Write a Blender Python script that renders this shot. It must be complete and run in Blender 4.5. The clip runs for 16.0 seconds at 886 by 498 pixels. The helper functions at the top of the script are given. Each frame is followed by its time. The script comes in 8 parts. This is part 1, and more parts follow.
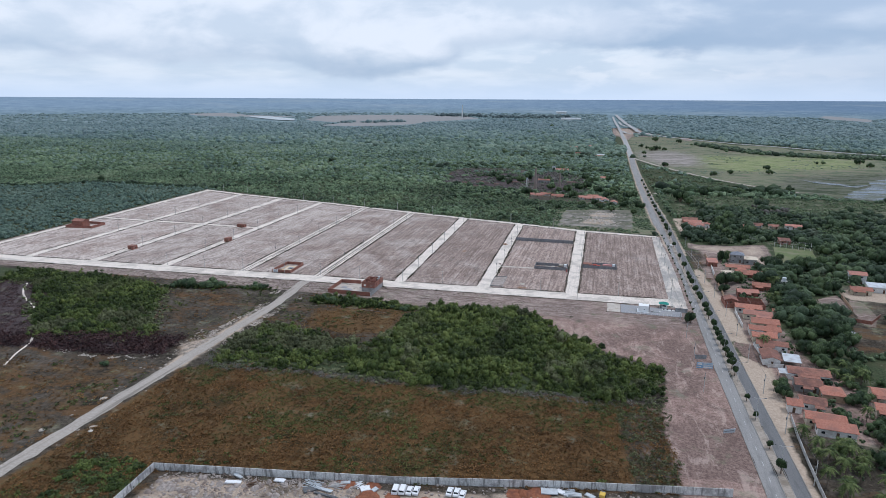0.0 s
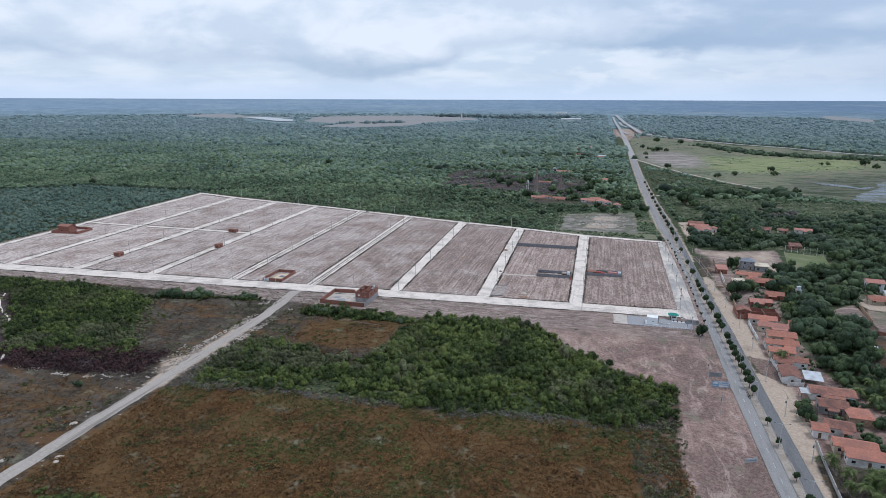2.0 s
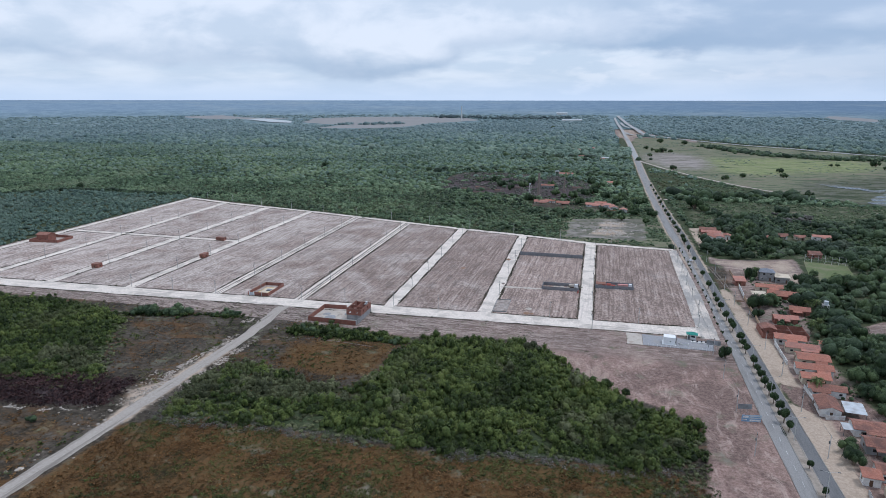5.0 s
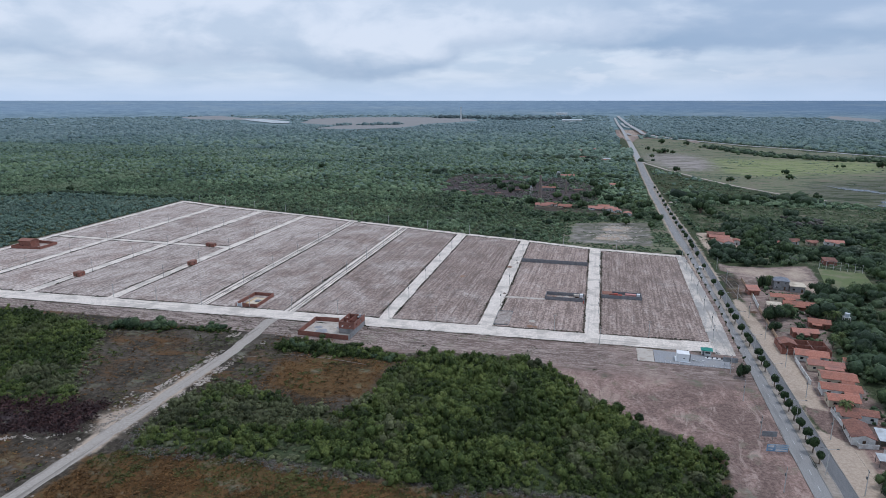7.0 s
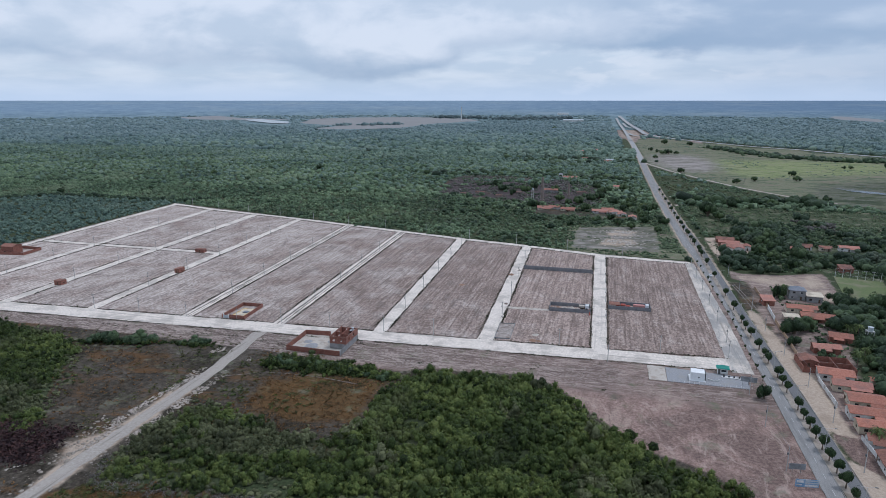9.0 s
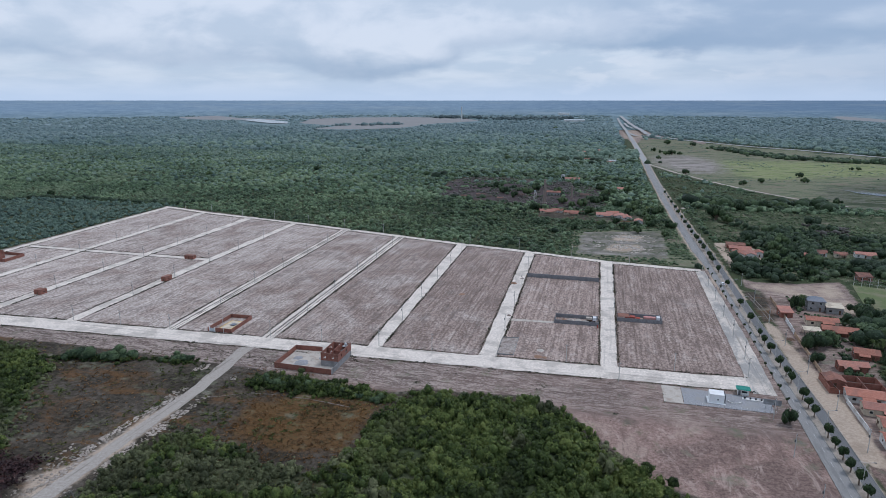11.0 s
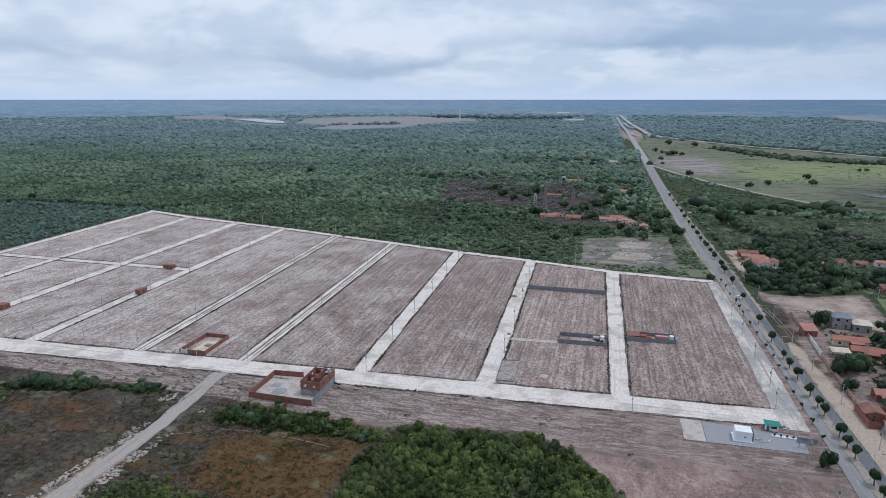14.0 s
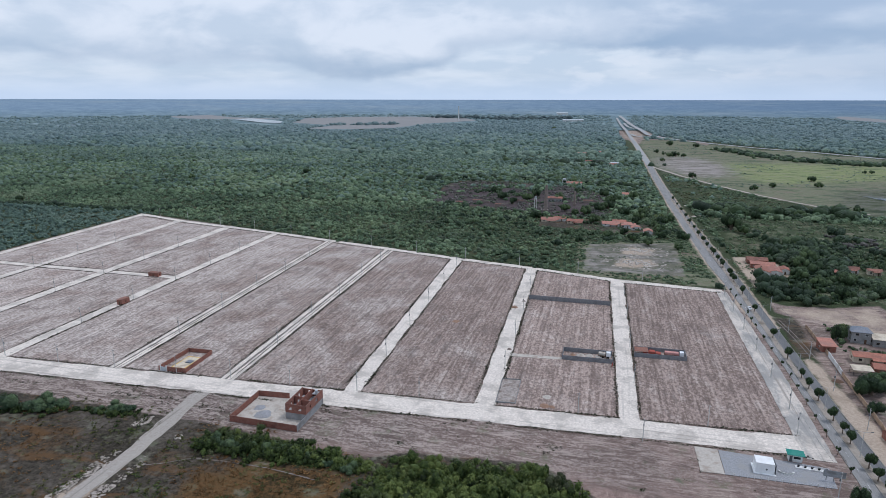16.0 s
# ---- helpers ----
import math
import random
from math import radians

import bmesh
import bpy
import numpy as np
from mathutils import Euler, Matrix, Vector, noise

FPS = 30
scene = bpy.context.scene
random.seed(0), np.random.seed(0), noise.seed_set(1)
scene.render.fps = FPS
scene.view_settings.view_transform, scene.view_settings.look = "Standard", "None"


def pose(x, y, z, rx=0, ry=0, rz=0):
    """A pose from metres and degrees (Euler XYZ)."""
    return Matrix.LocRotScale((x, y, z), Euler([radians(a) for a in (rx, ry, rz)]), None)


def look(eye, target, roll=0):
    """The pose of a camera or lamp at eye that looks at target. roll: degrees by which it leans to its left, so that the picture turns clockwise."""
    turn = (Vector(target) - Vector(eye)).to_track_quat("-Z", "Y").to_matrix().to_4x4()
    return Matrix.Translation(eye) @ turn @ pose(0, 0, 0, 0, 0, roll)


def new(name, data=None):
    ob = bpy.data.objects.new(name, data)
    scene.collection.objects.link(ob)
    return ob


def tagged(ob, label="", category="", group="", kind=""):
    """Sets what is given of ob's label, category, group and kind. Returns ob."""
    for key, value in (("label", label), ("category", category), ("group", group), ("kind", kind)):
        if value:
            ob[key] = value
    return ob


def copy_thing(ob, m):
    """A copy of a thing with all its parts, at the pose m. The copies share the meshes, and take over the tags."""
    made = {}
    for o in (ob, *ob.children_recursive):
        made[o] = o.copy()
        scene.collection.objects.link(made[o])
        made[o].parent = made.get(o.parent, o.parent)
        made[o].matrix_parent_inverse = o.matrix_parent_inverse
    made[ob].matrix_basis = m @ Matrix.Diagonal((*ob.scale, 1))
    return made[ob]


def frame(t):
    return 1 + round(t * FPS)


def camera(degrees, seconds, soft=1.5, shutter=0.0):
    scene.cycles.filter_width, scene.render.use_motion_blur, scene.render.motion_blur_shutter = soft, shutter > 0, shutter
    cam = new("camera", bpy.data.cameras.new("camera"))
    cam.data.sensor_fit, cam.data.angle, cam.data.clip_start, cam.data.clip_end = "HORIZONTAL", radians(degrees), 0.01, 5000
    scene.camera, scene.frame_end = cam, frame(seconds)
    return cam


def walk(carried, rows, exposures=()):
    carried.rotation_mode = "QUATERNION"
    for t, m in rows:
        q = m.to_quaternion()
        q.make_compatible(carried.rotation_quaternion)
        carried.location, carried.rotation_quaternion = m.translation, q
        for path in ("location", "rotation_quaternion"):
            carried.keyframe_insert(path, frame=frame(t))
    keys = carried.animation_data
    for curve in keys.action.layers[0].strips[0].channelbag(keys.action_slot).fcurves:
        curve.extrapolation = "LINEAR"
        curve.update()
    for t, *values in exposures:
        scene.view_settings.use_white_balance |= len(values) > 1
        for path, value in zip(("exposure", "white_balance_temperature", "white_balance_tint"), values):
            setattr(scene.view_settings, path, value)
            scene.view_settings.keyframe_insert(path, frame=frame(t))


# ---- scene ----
cam = camera(70.9, 16.0, 0.65)
PATH = [
    (0, (14.763, -362.482, 115.976), (14.266, -360.604, 115.497), 0.3),
    (0.5, (14.025, -357.912, 115.991), (13.529, -356.034, 115.512), 0.3),
    (1, (13.061, -353.447, 116.092), (12.565, -351.57, 115.614), 0.2),
    (1.5, (12.217, -349.018, 116.026), (11.72, -347.14, 115.548), 0.2),
    (2, (11.146, -344.418, 115.939), (10.65, -342.541, 115.462), 0.2),
    (2.5, (10.166, -339.831, 115.836), (9.668, -337.953, 115.359), 0.2),
    (3, (9.189, -335.345, 115.72), (8.692, -333.468, 115.243), 0.1),
    (3.5, (8.207, -330.839, 115.617), (7.71, -328.962, 115.139), 0.1),
    (4, (7.261, -326.231, 115.569), (6.763, -324.354, 115.092), 0.1),
    (6.5, (1.78, -302.397, 115.66), (1.284, -300.518, 115.187), 0.0),
    (7, (0.745, -297.533, 115.632), (0.249, -295.654, 115.158), 0.0),
    (7.5, (-0.098, -292.757, 115.616), (-0.594, -290.878, 115.142), -0.0),
    (8, (-0.951, -287.941, 115.661), (-1.449, -286.062, 115.188), -0.0),
    (8.5, (-1.917, -283.106, 115.645), (-2.415, -281.228, 115.171), -0.0),
    (9, (-2.861, -278.36, 115.633), (-3.359, -276.482, 115.159), -0.0),
    (11.5, (-8.268, -254.5, 115.701), (-8.767, -252.622, 115.226), -0.0),
    (12, (-9.002, -249.952, 115.701), (-9.501, -248.074, 115.225), -0.0),
    (12.5, (-9.951, -245.39, 115.713), (-10.449, -243.513, 115.237), -0.0),
    (13, (-10.801, -240.766, 115.74), (-11.299, -238.889, 115.264), 0.0),
    (13.5, (-11.669, -236.068, 115.749), (-12.165, -234.19, 115.272), 0.0),
    (14, (-12.536, -231.49, 115.814), (-13.03, -229.611, 115.337), 0.0),
    (14.5, (-13.355, -226.973, 115.95), (-13.848, -225.094, 115.473), 0.1),
    (15, (-14.374, -222.357, 116.0), (-14.864, -220.478, 115.523), 0.1),
    (15.5, (-15.384, -217.699, 116.096), (-15.873, -215.819, 115.619), 0.1),
    (16, (-16.157, -213.677, 116.346), (-16.647, -211.798, 115.869), 0.1),
]
EXPOSURES = [(0, 0.08, 6060, 13.5), (3.8, 0.09, 5970, 13.5), (6.5, -0.08, 5910, 13.5), (8, -0.11, 5895, 13.5), (11.5, -0.16, 5895, 13.5), (12.6, -0.15, 5895, 13.5), (14, -0.08, 5930, 13.5), (16, -0.05, 6000, 13.5)]
walk(cam, [(t, look(eye, target, roll)) for t, eye, target, roll in PATH], EXPOSURES)


# ---- world, sun ----
def build_world():
    w = bpy.data.worlds.new("overcast_sky")
    scene.world = w
    w.use_nodes = True
    nt = w.node_tree
    nt.nodes.clear()
    N, L = nt.nodes.new, nt.links.new
    out, bg = N("ShaderNodeOutputWorld"), N("ShaderNodeBackground")
    sky = N("ShaderNodeTexSky")
    sky.sky_type = "NISHITA"
    sky.sun_disc = False
    sky.sun_elevation, sky.sun_rotation = radians(62), radians(60)
    sky.air_density, sky.dust_density = 1.2, 1.5
    dim = N("ShaderNodeVectorMath")
    dim.operation = "SCALE"
    dim.inputs["Scale"].default_value = 0.10
    L(sky.outputs[0], dim.inputs[0])
    co = N("ShaderNodeTexCoord")
    sep = N("ShaderNodeSeparateXYZ")
    L(co.outputs["Generated"], sep.inputs[0])

    def math_node(op, a, b=None):
        m = N("ShaderNodeMath")
        m.operation = op
        for i, v in enumerate((a, b)):
            if v is None:
                continue
            if isinstance(v, (int, float)):
                m.inputs[i].default_value = v
            else:
                L(v, m.inputs[i])
        return m.outputs[0]
    # a deck of cloud with a ragged base a few degrees up, grey-blue beneath, pale air below it
    az = math_node("ARCTAN2", sep.outputs[0], sep.outputs[1])
    el = sep.outputs[2]

    def cloud(scale_az, scale_el, detail, shift, dist=0.0, rough=0.55):
        comb = N("ShaderNodeCombineXYZ")
        L(math_node("ADD", math_node("MULTIPLY", az, scale_az), shift), comb.inputs[0])
        L(math_node("MULTIPLY", el, scale_el), comb.inputs[1])
        t = N("ShaderNodeTexNoise")
        t.inputs["Scale"].default_value, t.inputs["Detail"].default_value = 1.0, detail
        t.inputs["Roughness"].default_value, t.inputs["Distortion"].default_value = rough, dist
        L(comb.outputs[0], t.inputs["Vector"])
        return t.outputs[0]

    def smooth(v, a, b, c=0.0, d=1.0):
        m = N("ShaderNodeMapRange")
        m.interpolation_type = "SMOOTHSTEP"
        for k, x in zip(("From Min", "From Max", "To Min", "To Max"), (a, b, c, d)):
            m.inputs[k].default_value = x
        L(v, m.inputs[0])
        return m.outputs[0]

    def blend(f, a, b):
        m = N("ShaderNodeMix")
        m.data_type = "RGBA"
        L(f, m.inputs[0])
        for i, v in ((6, a), (7, b)):
            if isinstance(v, tuple):
                m.inputs[i].default_value = (*v, 1)
            else:
                L(v, m.inputs[i])
        return m.outputs[2]
    dip = math_node("MULTIPLY", smooth(az, -0.50, -0.40), smooth(az, -0.22, -0.31))
    base = math_node("ADD", math_node("MULTIPLY", cloud(7, 0.0, 2.5, 3.4), 0.014), 0.038)
    base = math_node("SUBTRACT", base, math_node("MULTIPLY", dip, 0.019))
    base = math_node("ADD", base, math_node("MULTIPLY", smooth(az, -0.28, -0.17), 0.03))
    base = math_node("SUBTRACT", base, math_node("MULTIPLY", smooth(az, -0.14, -0.02), 0.012))
    ragged = math_node("MULTIPLY", math_node("SUBTRACT", cloud(12, 28, 6, 1.0, 0.0, 0.52), 0.5), 0.05)
    over = math_node("ADD", math_node("SUBTRACT", el, base), ragged)
    deck = smooth(over, -0.008, 0.012)
    thick = math_node("MULTIPLY", smooth(over, 0.045, 0.006), smooth(cloud(4, 9, 4, 7.7, 0.0, 0.5), 0.2, 0.46))
    heavy = math_node("ADD", math_node("ADD", 0.45, math_node("MULTIPLY", dip, 0.3)), smooth(az, -0.08, 0.1, 0.0, 0.75))
    under = math_node("MINIMUM", math_node("MULTIPLY", thick, heavy), 1.0)
    puffs = cloud(9, 17, 7, 12.0, 0.25, 0.52)
    body = blend(smooth(puffs, 0.36, 0.62), (0.60, 0.695, 0.79), (0.79, 0.85, 0.91))
    body = blend(under, body, (0.32, 0.45, 0.60))
    east = math_node("MULTIPLY", smooth(az, -0.12, 0.12, 0.0, 0.9), smooth(cloud(4.5, 14, 6, 31.0, 0.2, 0.5), 0.30, 0.54))
    body = blend(east, body, (0.36, 0.48, 0.63))
    heads = math_node("MULTIPLY", smooth(cloud(15, 44, 6, 41.0, 0.2, 0.52), 0.5, 0.66), smooth(az, -0.25, 0.1, 0.25, 0.8))
    air = blend(smooth(cloud(6, 34, 5, 22.0, 0.0, 0.5), 0.38, 0.64), (0.59, 0.70, 0.80), (0.74, 0.82, 0.885))
    air = blend(heads, air, (0.80, 0.86, 0.91))
    both = blend(deck, air, body)
    both = blend(smooth(az, -0.05, 0.4, 0.0, 0.6), both, (0.45, 0.56, 0.70))
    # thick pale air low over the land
    low = N("ShaderNodeMapRange")
    low.inputs["From Min"].default_value, low.inputs["From Max"].default_value = 0.0, 0.03
    low.inputs["To Min"].default_value, low.inputs["To Max"].default_value = 0.8, 0.0
    L(sep.outputs[2], low.inputs[0])
    mix1 = N("ShaderNodeMix")
    mix1.data_type = "RGBA"
    mix1.inputs[0].default_value = 0.92
    L(dim.outputs[0], mix1.inputs[6]), L(both, mix1.inputs[7])
    mix2 = N("ShaderNodeMix")
    mix2.data_type = "RGBA"
    L(low.outputs[0], mix2.inputs[0])
    L(mix1.outputs[2], mix2.inputs[6])
    mix2.inputs[7].default_value = (0.60, 0.72, 0.86, 1)
    L(mix2.outputs[2], bg.inputs[0])
    bg.inputs[1].default_value = SKY_STRENGTH
    L(bg.outputs[0], out.inputs[0])


SKY_STRENGTH = 1.0
build_world()
sun = new("sun", bpy.data.lights.new("sun", "SUN"))
sun.data.energy, sun.data.angle, sun.data.color = 1.5, radians(14), (1.0, 0.98, 0.95)
sun.matrix_world = look((300, 180, 700), (0, 0, 0))


# ---- noise on arrays, polygons ----
def hash2(i, j, seed):
    h = (i * 374761393 + j * 668265263 + seed * 974711) & 0xFFFFFFFF
    h = ((h ^ (h >> 13)) * 1274126177) & 0xFFFFFFFF
    return ((h ^ (h >> 16)) & 0xFFFF) / 65535.0


def value_noise(x, y, size, seed=0):
    x, y = np.asarray(x, float) / size, np.asarray(y, float) / size
    i, j = np.floor(x).astype(np.int64), np.floor(y).astype(np.int64)
    u, v = x - i, y - j
    u, v = u * u * (3 - 2 * u), v * v * (3 - 2 * v)
    a, b, c, d = hash2(i, j, seed), hash2(i + 1, j, seed), hash2(i, j + 1, seed), hash2(i + 1, j + 1, seed)
    return (a * (1 - u) + b * u) * (1 - v) + (c * (1 - u) + d * u) * v


def fbm(x, y, size, seed=0, octaves=3):
    total, amp, s = 0, 0.5, size
    for k in range(octaves):
        total = total + amp * value_noise(x, y, s, seed + k * 17)
        amp, s = amp * 0.5, s * 0.47
    return total / (1 - 0.5 ** octaves)


def inside(poly, x, y):
    """Distance to the outline of a polygon, positive within it."""
    p = np.array(poly, float)
    x, y = np.asarray(x, float), np.asarray(y, float)
    odd, best = np.zeros(x.shape, bool), np.full(x.shape, 1e18)
    for (ax, ay), (bx, by) in zip(p, np.roll(p, -1, 0)):
        cross = (ay > y) != (by > y)
        if ay != by:
            odd ^= cross & (x < (bx - ax) * (y - ay) / (by - ay) + ax)
        dx, dy = bx - ax, by - ay
        s = np.clip(((x - ax) * dx + (y - ay) * dy) / (dx * dx + dy * dy + 1e-9), 0, 1)
        best = np.minimum(best, (x - ax - s * dx) ** 2 + (y - ay - s * dy) ** 2)
    return np.where(odd, 1, -1) * np.sqrt(best)


def along(table, y):
    t = np.array(table, float)
    return np.interp(y, t[:, 1], t[:, 0])


# ---- plan of the place (metres) ----
ROAD_L = [(67.6, -640), (67.6, -320), (67.2, -170), (65.8, -84), (66, -20), (65.8, 9), (66, 63), (64.8, 122), (62, 204), (59, 241), (56, 360), (53.5, 495), (51.6, 700), (51.0, 1110), (46, 1500), (42, 1750), (30, 2300), (0, 3300)]
ROAD_R = [(81, -640), (81, -320), (79.8, -167), (78.3, -84), (77.6, -15), (76, 30), (75, 90), (74, 148), (73.3, 211), (72.6, 248), (70.5, 303), (67, 400), (64, 538), (62, 640), (61.5, 700), (61, 1112), (57.5, 1500), (54, 1750), (60, 2300), (38, 3300)]
ROAD_M = [(75.2, -640), (75.2, -320), (74.1, -166), (73.2, -116), (72.9, -93), (72.6, -50), (72, -15), (71.2, 15), (70.1, 50), (69.6, 90), (68.9, 148), (68.4, 211), (67.5, 248), (65.5, 303), (63.2, 400), (61.0, 538), (59, 600)]


def front_n(x):
    return 5.9 + 0.0495 * (x + 5)


def front_s(x):
    return front_n(x) - 12.8


# streets between the plots: (x west, x east) at the front road, then at the back road
STREETS = [((-452, -446), (-468, -461)), ((-396, -389.5), (-411, -403.5)), ((-341, -334), (-350, -342)), ((-283, -276.5), (-294, -287.5)),
           ((-223, -216.5), (-236, -228.5)), ((-169, -162), (-179.5, -171)), ((-114, -107), (-122, -113.5)), ((-60, -52), (-65.3, -57.8)), ((-5.5, 1.8), (-9, -0.6))]


def back_s(x):
    return np.interp(x, [-470, -404, -289, -115, -60, -5, 57], [306, 285, 260, 214.5, 203, 187.5, 180.5])


def back_n(x):
    return back_s(x) + 6.2


LOTS = [(-456, -34), (-470, 312), (-290, 266), (-115, 220.5), (0, 193), (60, 187.5), (67, 187), (67, -26)]
SOIL = [(-420, -22), (-160, -12), (60, -8), (67.5, -8), (67.5, -640), (43, -640), (42, -180), (40, -138), (43.5, -113), (44, -97), (34, -88), (11, -77), (-1, -61), (-17, -41), (-31, -31), (-75, -36), (-92, -44), (-150, -36), (-240, -34), (-420, -38)]
BROWN = [(-160.5, -250), (-122, -250), (-118, -216), (43, -186), (40, -138), (26, -130), (-6, -133), (-49, -138), (-115, -138), (-148, -140), (-159, -150)]
CLEARING = [(-142, -60), (-124, -50), (-84, -48), (-82, -88), (-110, -98), (-136, -90)]
GREY_C = [(-161, -30), (-82, -42), (-80, -100), (-110, -130), (-160, -140)]
GREY_A = [(-168, -340), (-167, -146), (-183, -145), (-225, -155), (-262, -158), (-420, -175), (-420, -340)]
GREY_B = [(-163, -30), (-200, -30), (-300, -34), (-262, -50), (-228, -80), (-198, -120), (-170, -124), (-168, -80)]
BURNT_A = [(-372, -72), (-338, -62), (-300, -85), (-277, -113), (-252, -138), (-268, -144), (-380, -130)]
BURNT_B = [(-300, -148), (-250, -134), (-208, -122), (-182, -119), (-178, -138), (-200, -144), (-223, -146), (-254, -150)]
SHRUB = [(-149, -140), (-114, -137), (-83, -136), (-49, -136), (-6, -131), (24, -129), (40, -119), (41, -99), (32, -90), (10, -80), (-3, -64), (-18, -46), (-32, -36), (-50, -40), (-73, -41), (-82, -52), (-84, -80), (-84, -98), (-103, -104), (-128, -93), (-150, -90), (-154, -106), (-153, -125)]
HEDGE = [(-148, -48), (-143, -38.5), (-128, -39), (-112, -40), (-98, -45), (-84, -47), (-84, -52), (-104, -53), (-128, -52), (-143, -53)]
SHRUB_W = [(-430, -64), (-430, -44), (-380, -42), (-324, -40), (-289, -42), (-262, -46), (-240, -58), (-228, -79), (-205, -112), (-197, -122), (-211, -129), (-252, -135), (-287, -106), (-330, -66)]
YARD = [(-116, -217), (-112, -640), (60, -640), (56, -184.5), (8, -194), (-42, -205)]
VERGE_E = [(78, -640), (86, -640), (83.5, -169), (85, -140), (88.5, -110), (90, -80), (88, -52), (86.5, -42), (88, 0), (85, 20), (82, 60), (80, 90), (76, 90)]
BARE_E = [(79, 148), (81, 172), (88, 164), (113, 166.5), (142, 179), (135, 104), (118, 100), (104, 128), (92, 140)]
VACANT_S = [(79, -50), (87.5, -54), (88, -80), (80, -68)]
VACANT = [(77, 139), (87.5, 141), (89, 128), (88.2, 93), (76.5, 84)]
SANDFIELD = [(-26, 210), (-25, 290), (40, 312), (39, 214)]
MEADOW = [(66, 900), (60, 1500), (110, 1640), (220, 1500), (310, 1360), (400, 1270), (500, 1140), (640, 1040), (700, 760), (560, 560), (300, 470), (248, 490), (225, 506), (197, 548), (165, 600), (130, 678), (94, 776)]
GREEN = [(170, 880), (178, 985), (200, 1010), (296, 1035), (452, 1025), (470, 920), (400, 820), (300, 770), (225, 720), (185, 740)]
LAKE = [(272, 640), (305, 632), (345, 610), (372, 650), (430, 720), (700, 760), (700, 440), (420, 430), (326, 446), (288, 452), (262, 476), (240, 500), (236, 530), (256, 582)]
FOOTBALL = [(146, 172), (172, 165), (164, 112), (135, 108)]
CLEAR_RUIN = [(-215, 470), (-224, 610), (-196, 655), (-114, 642), (-67, 630), (-10, 560), (-8, 440), (-20, 405), (-80, 408), (-128, 432), (-175, 442)]
HOUSES_MID = [(-75, 355), (-75, 400), (28, 385), (28, 335)]
VILLAGE = [(78, -640), (150, -640), (130, -110), (112, -60), (110, 0), (122, 60), (122, 130), (84, 150), (78, 100)]
QHOUSE = [(79, 197), (79, 276), (90, 278), (107, 264), (107, 227), (92, 221), (84, 197)]
FAR_SAND = [(-1315, 2232), (-1382, 2484), (-1210, 2643), (-944, 2751), (-673, 2729), (-589, 2600), (-764, 2335), (-784, 2041), (-905, 1893), (-1083, 1871), (-1075, 2121)]
FAR_SAND_W = [(-1985, 2307), (-1870, 2463), (-1701, 2397), (-1400, 2420), (-1734, 2257), (-1881, 2250)]
FAR_FIELD_E = [(930, 2900), (990, 2990), (1110, 2780), (1060, 2640), (960, 2800)]
GRASS_E = [(78, 272), (78, 470), (150, 490), (250, 470), (330, 455), (330, 340), (215, 348), (150, 335), (112, 305), (94, 276)]
WOODS_E = [(100, 166), (98, 270), (84, 330), (80, 470), (215, 450), (330, 450), (380, 300), (330, 60), (200, -60), (136, -60), (150, 100), (160, 170)]
YARD_E = [(136.5, 31), (154, 46), (152, 15), (138, 18)]
LOT_E = [(143, 3), (152.5, 14), (156, 48), (160, 68), (186, 72), (190, 40), (165, 3), (150, -45), (121, -56), (134, -23)]
TERRACE = [(156.5, 50), (158, 38), (180, 36), (186, 62), (172, 72)]
LANE_E = [(152.5, 16), (149.8, -6), (154, -12), (162, 8), (163, 34), (157, 38)]
GROVE_PALM = [(81.5, -640), (118, -640), (112, -142), (90, -140), (83.5, -134)]
GRASS_N = [(-34, 197), (-36, 300), (20, 318), (44, 330), (63, 330), (66, 189), (10, 193)]
SANDSPOT = [(-10, 224), (-4, 256), (24, 256), (28, 234), (12, 222)]
SANDSPOT_B = [(-6, 260), (2, 294), (30, 290), (24, 262)]
THORN = [(24, -130), (42, -122), (42, -184), (30, -186), (26, -160)]
CORNER = [(-146, -226), (-146, -216), (-132, -213), (-119, -216), (-118, -226), (-122, -240), (-140, -240)]
GREY_S = [(-620, -760), (-620, -26), (-160, -24), (60, -24), (60, -90), (170, -330), (170, -760)]
PURPLE = [(72, 930), (82, 1075), (156, 1095), (190, 930), (165, 790), (110, 775), (84, 860)]
JUNCTION = [(20, 1560), (20, 2300), (36, 2700), (62, 2650), (110, 2100), (150, 1710), (240, 1540), (225, 1500), (120, 1640), (60, 1500)]
LAGOON = [(-1650, 2275), (-1590, 2370), (-1370, 2275), (-1310, 2140), (-1407, 2130)]
WET = [(232, 500), (246, 600), (276, 660), (330, 700), (420, 760), (700, 780), (560, 560), (300, 470)]


def rise(x, y):
    """Lifts the far land so that its edge meets the horizon in the camera's view."""
    r = np.hypot(x, np.asarray(y) + 290)
    s = np.clip((r - 2500) / 2350, 0, 1)
    return 87 * s * s * (3 - 2 * s)


# ---- materials ----
def shader(name):
    m = bpy.data.materials.new(name)
    m.use_nodes = True
    nt = m.node_tree
    return m, nt, nt.nodes["Principled BSDF"]


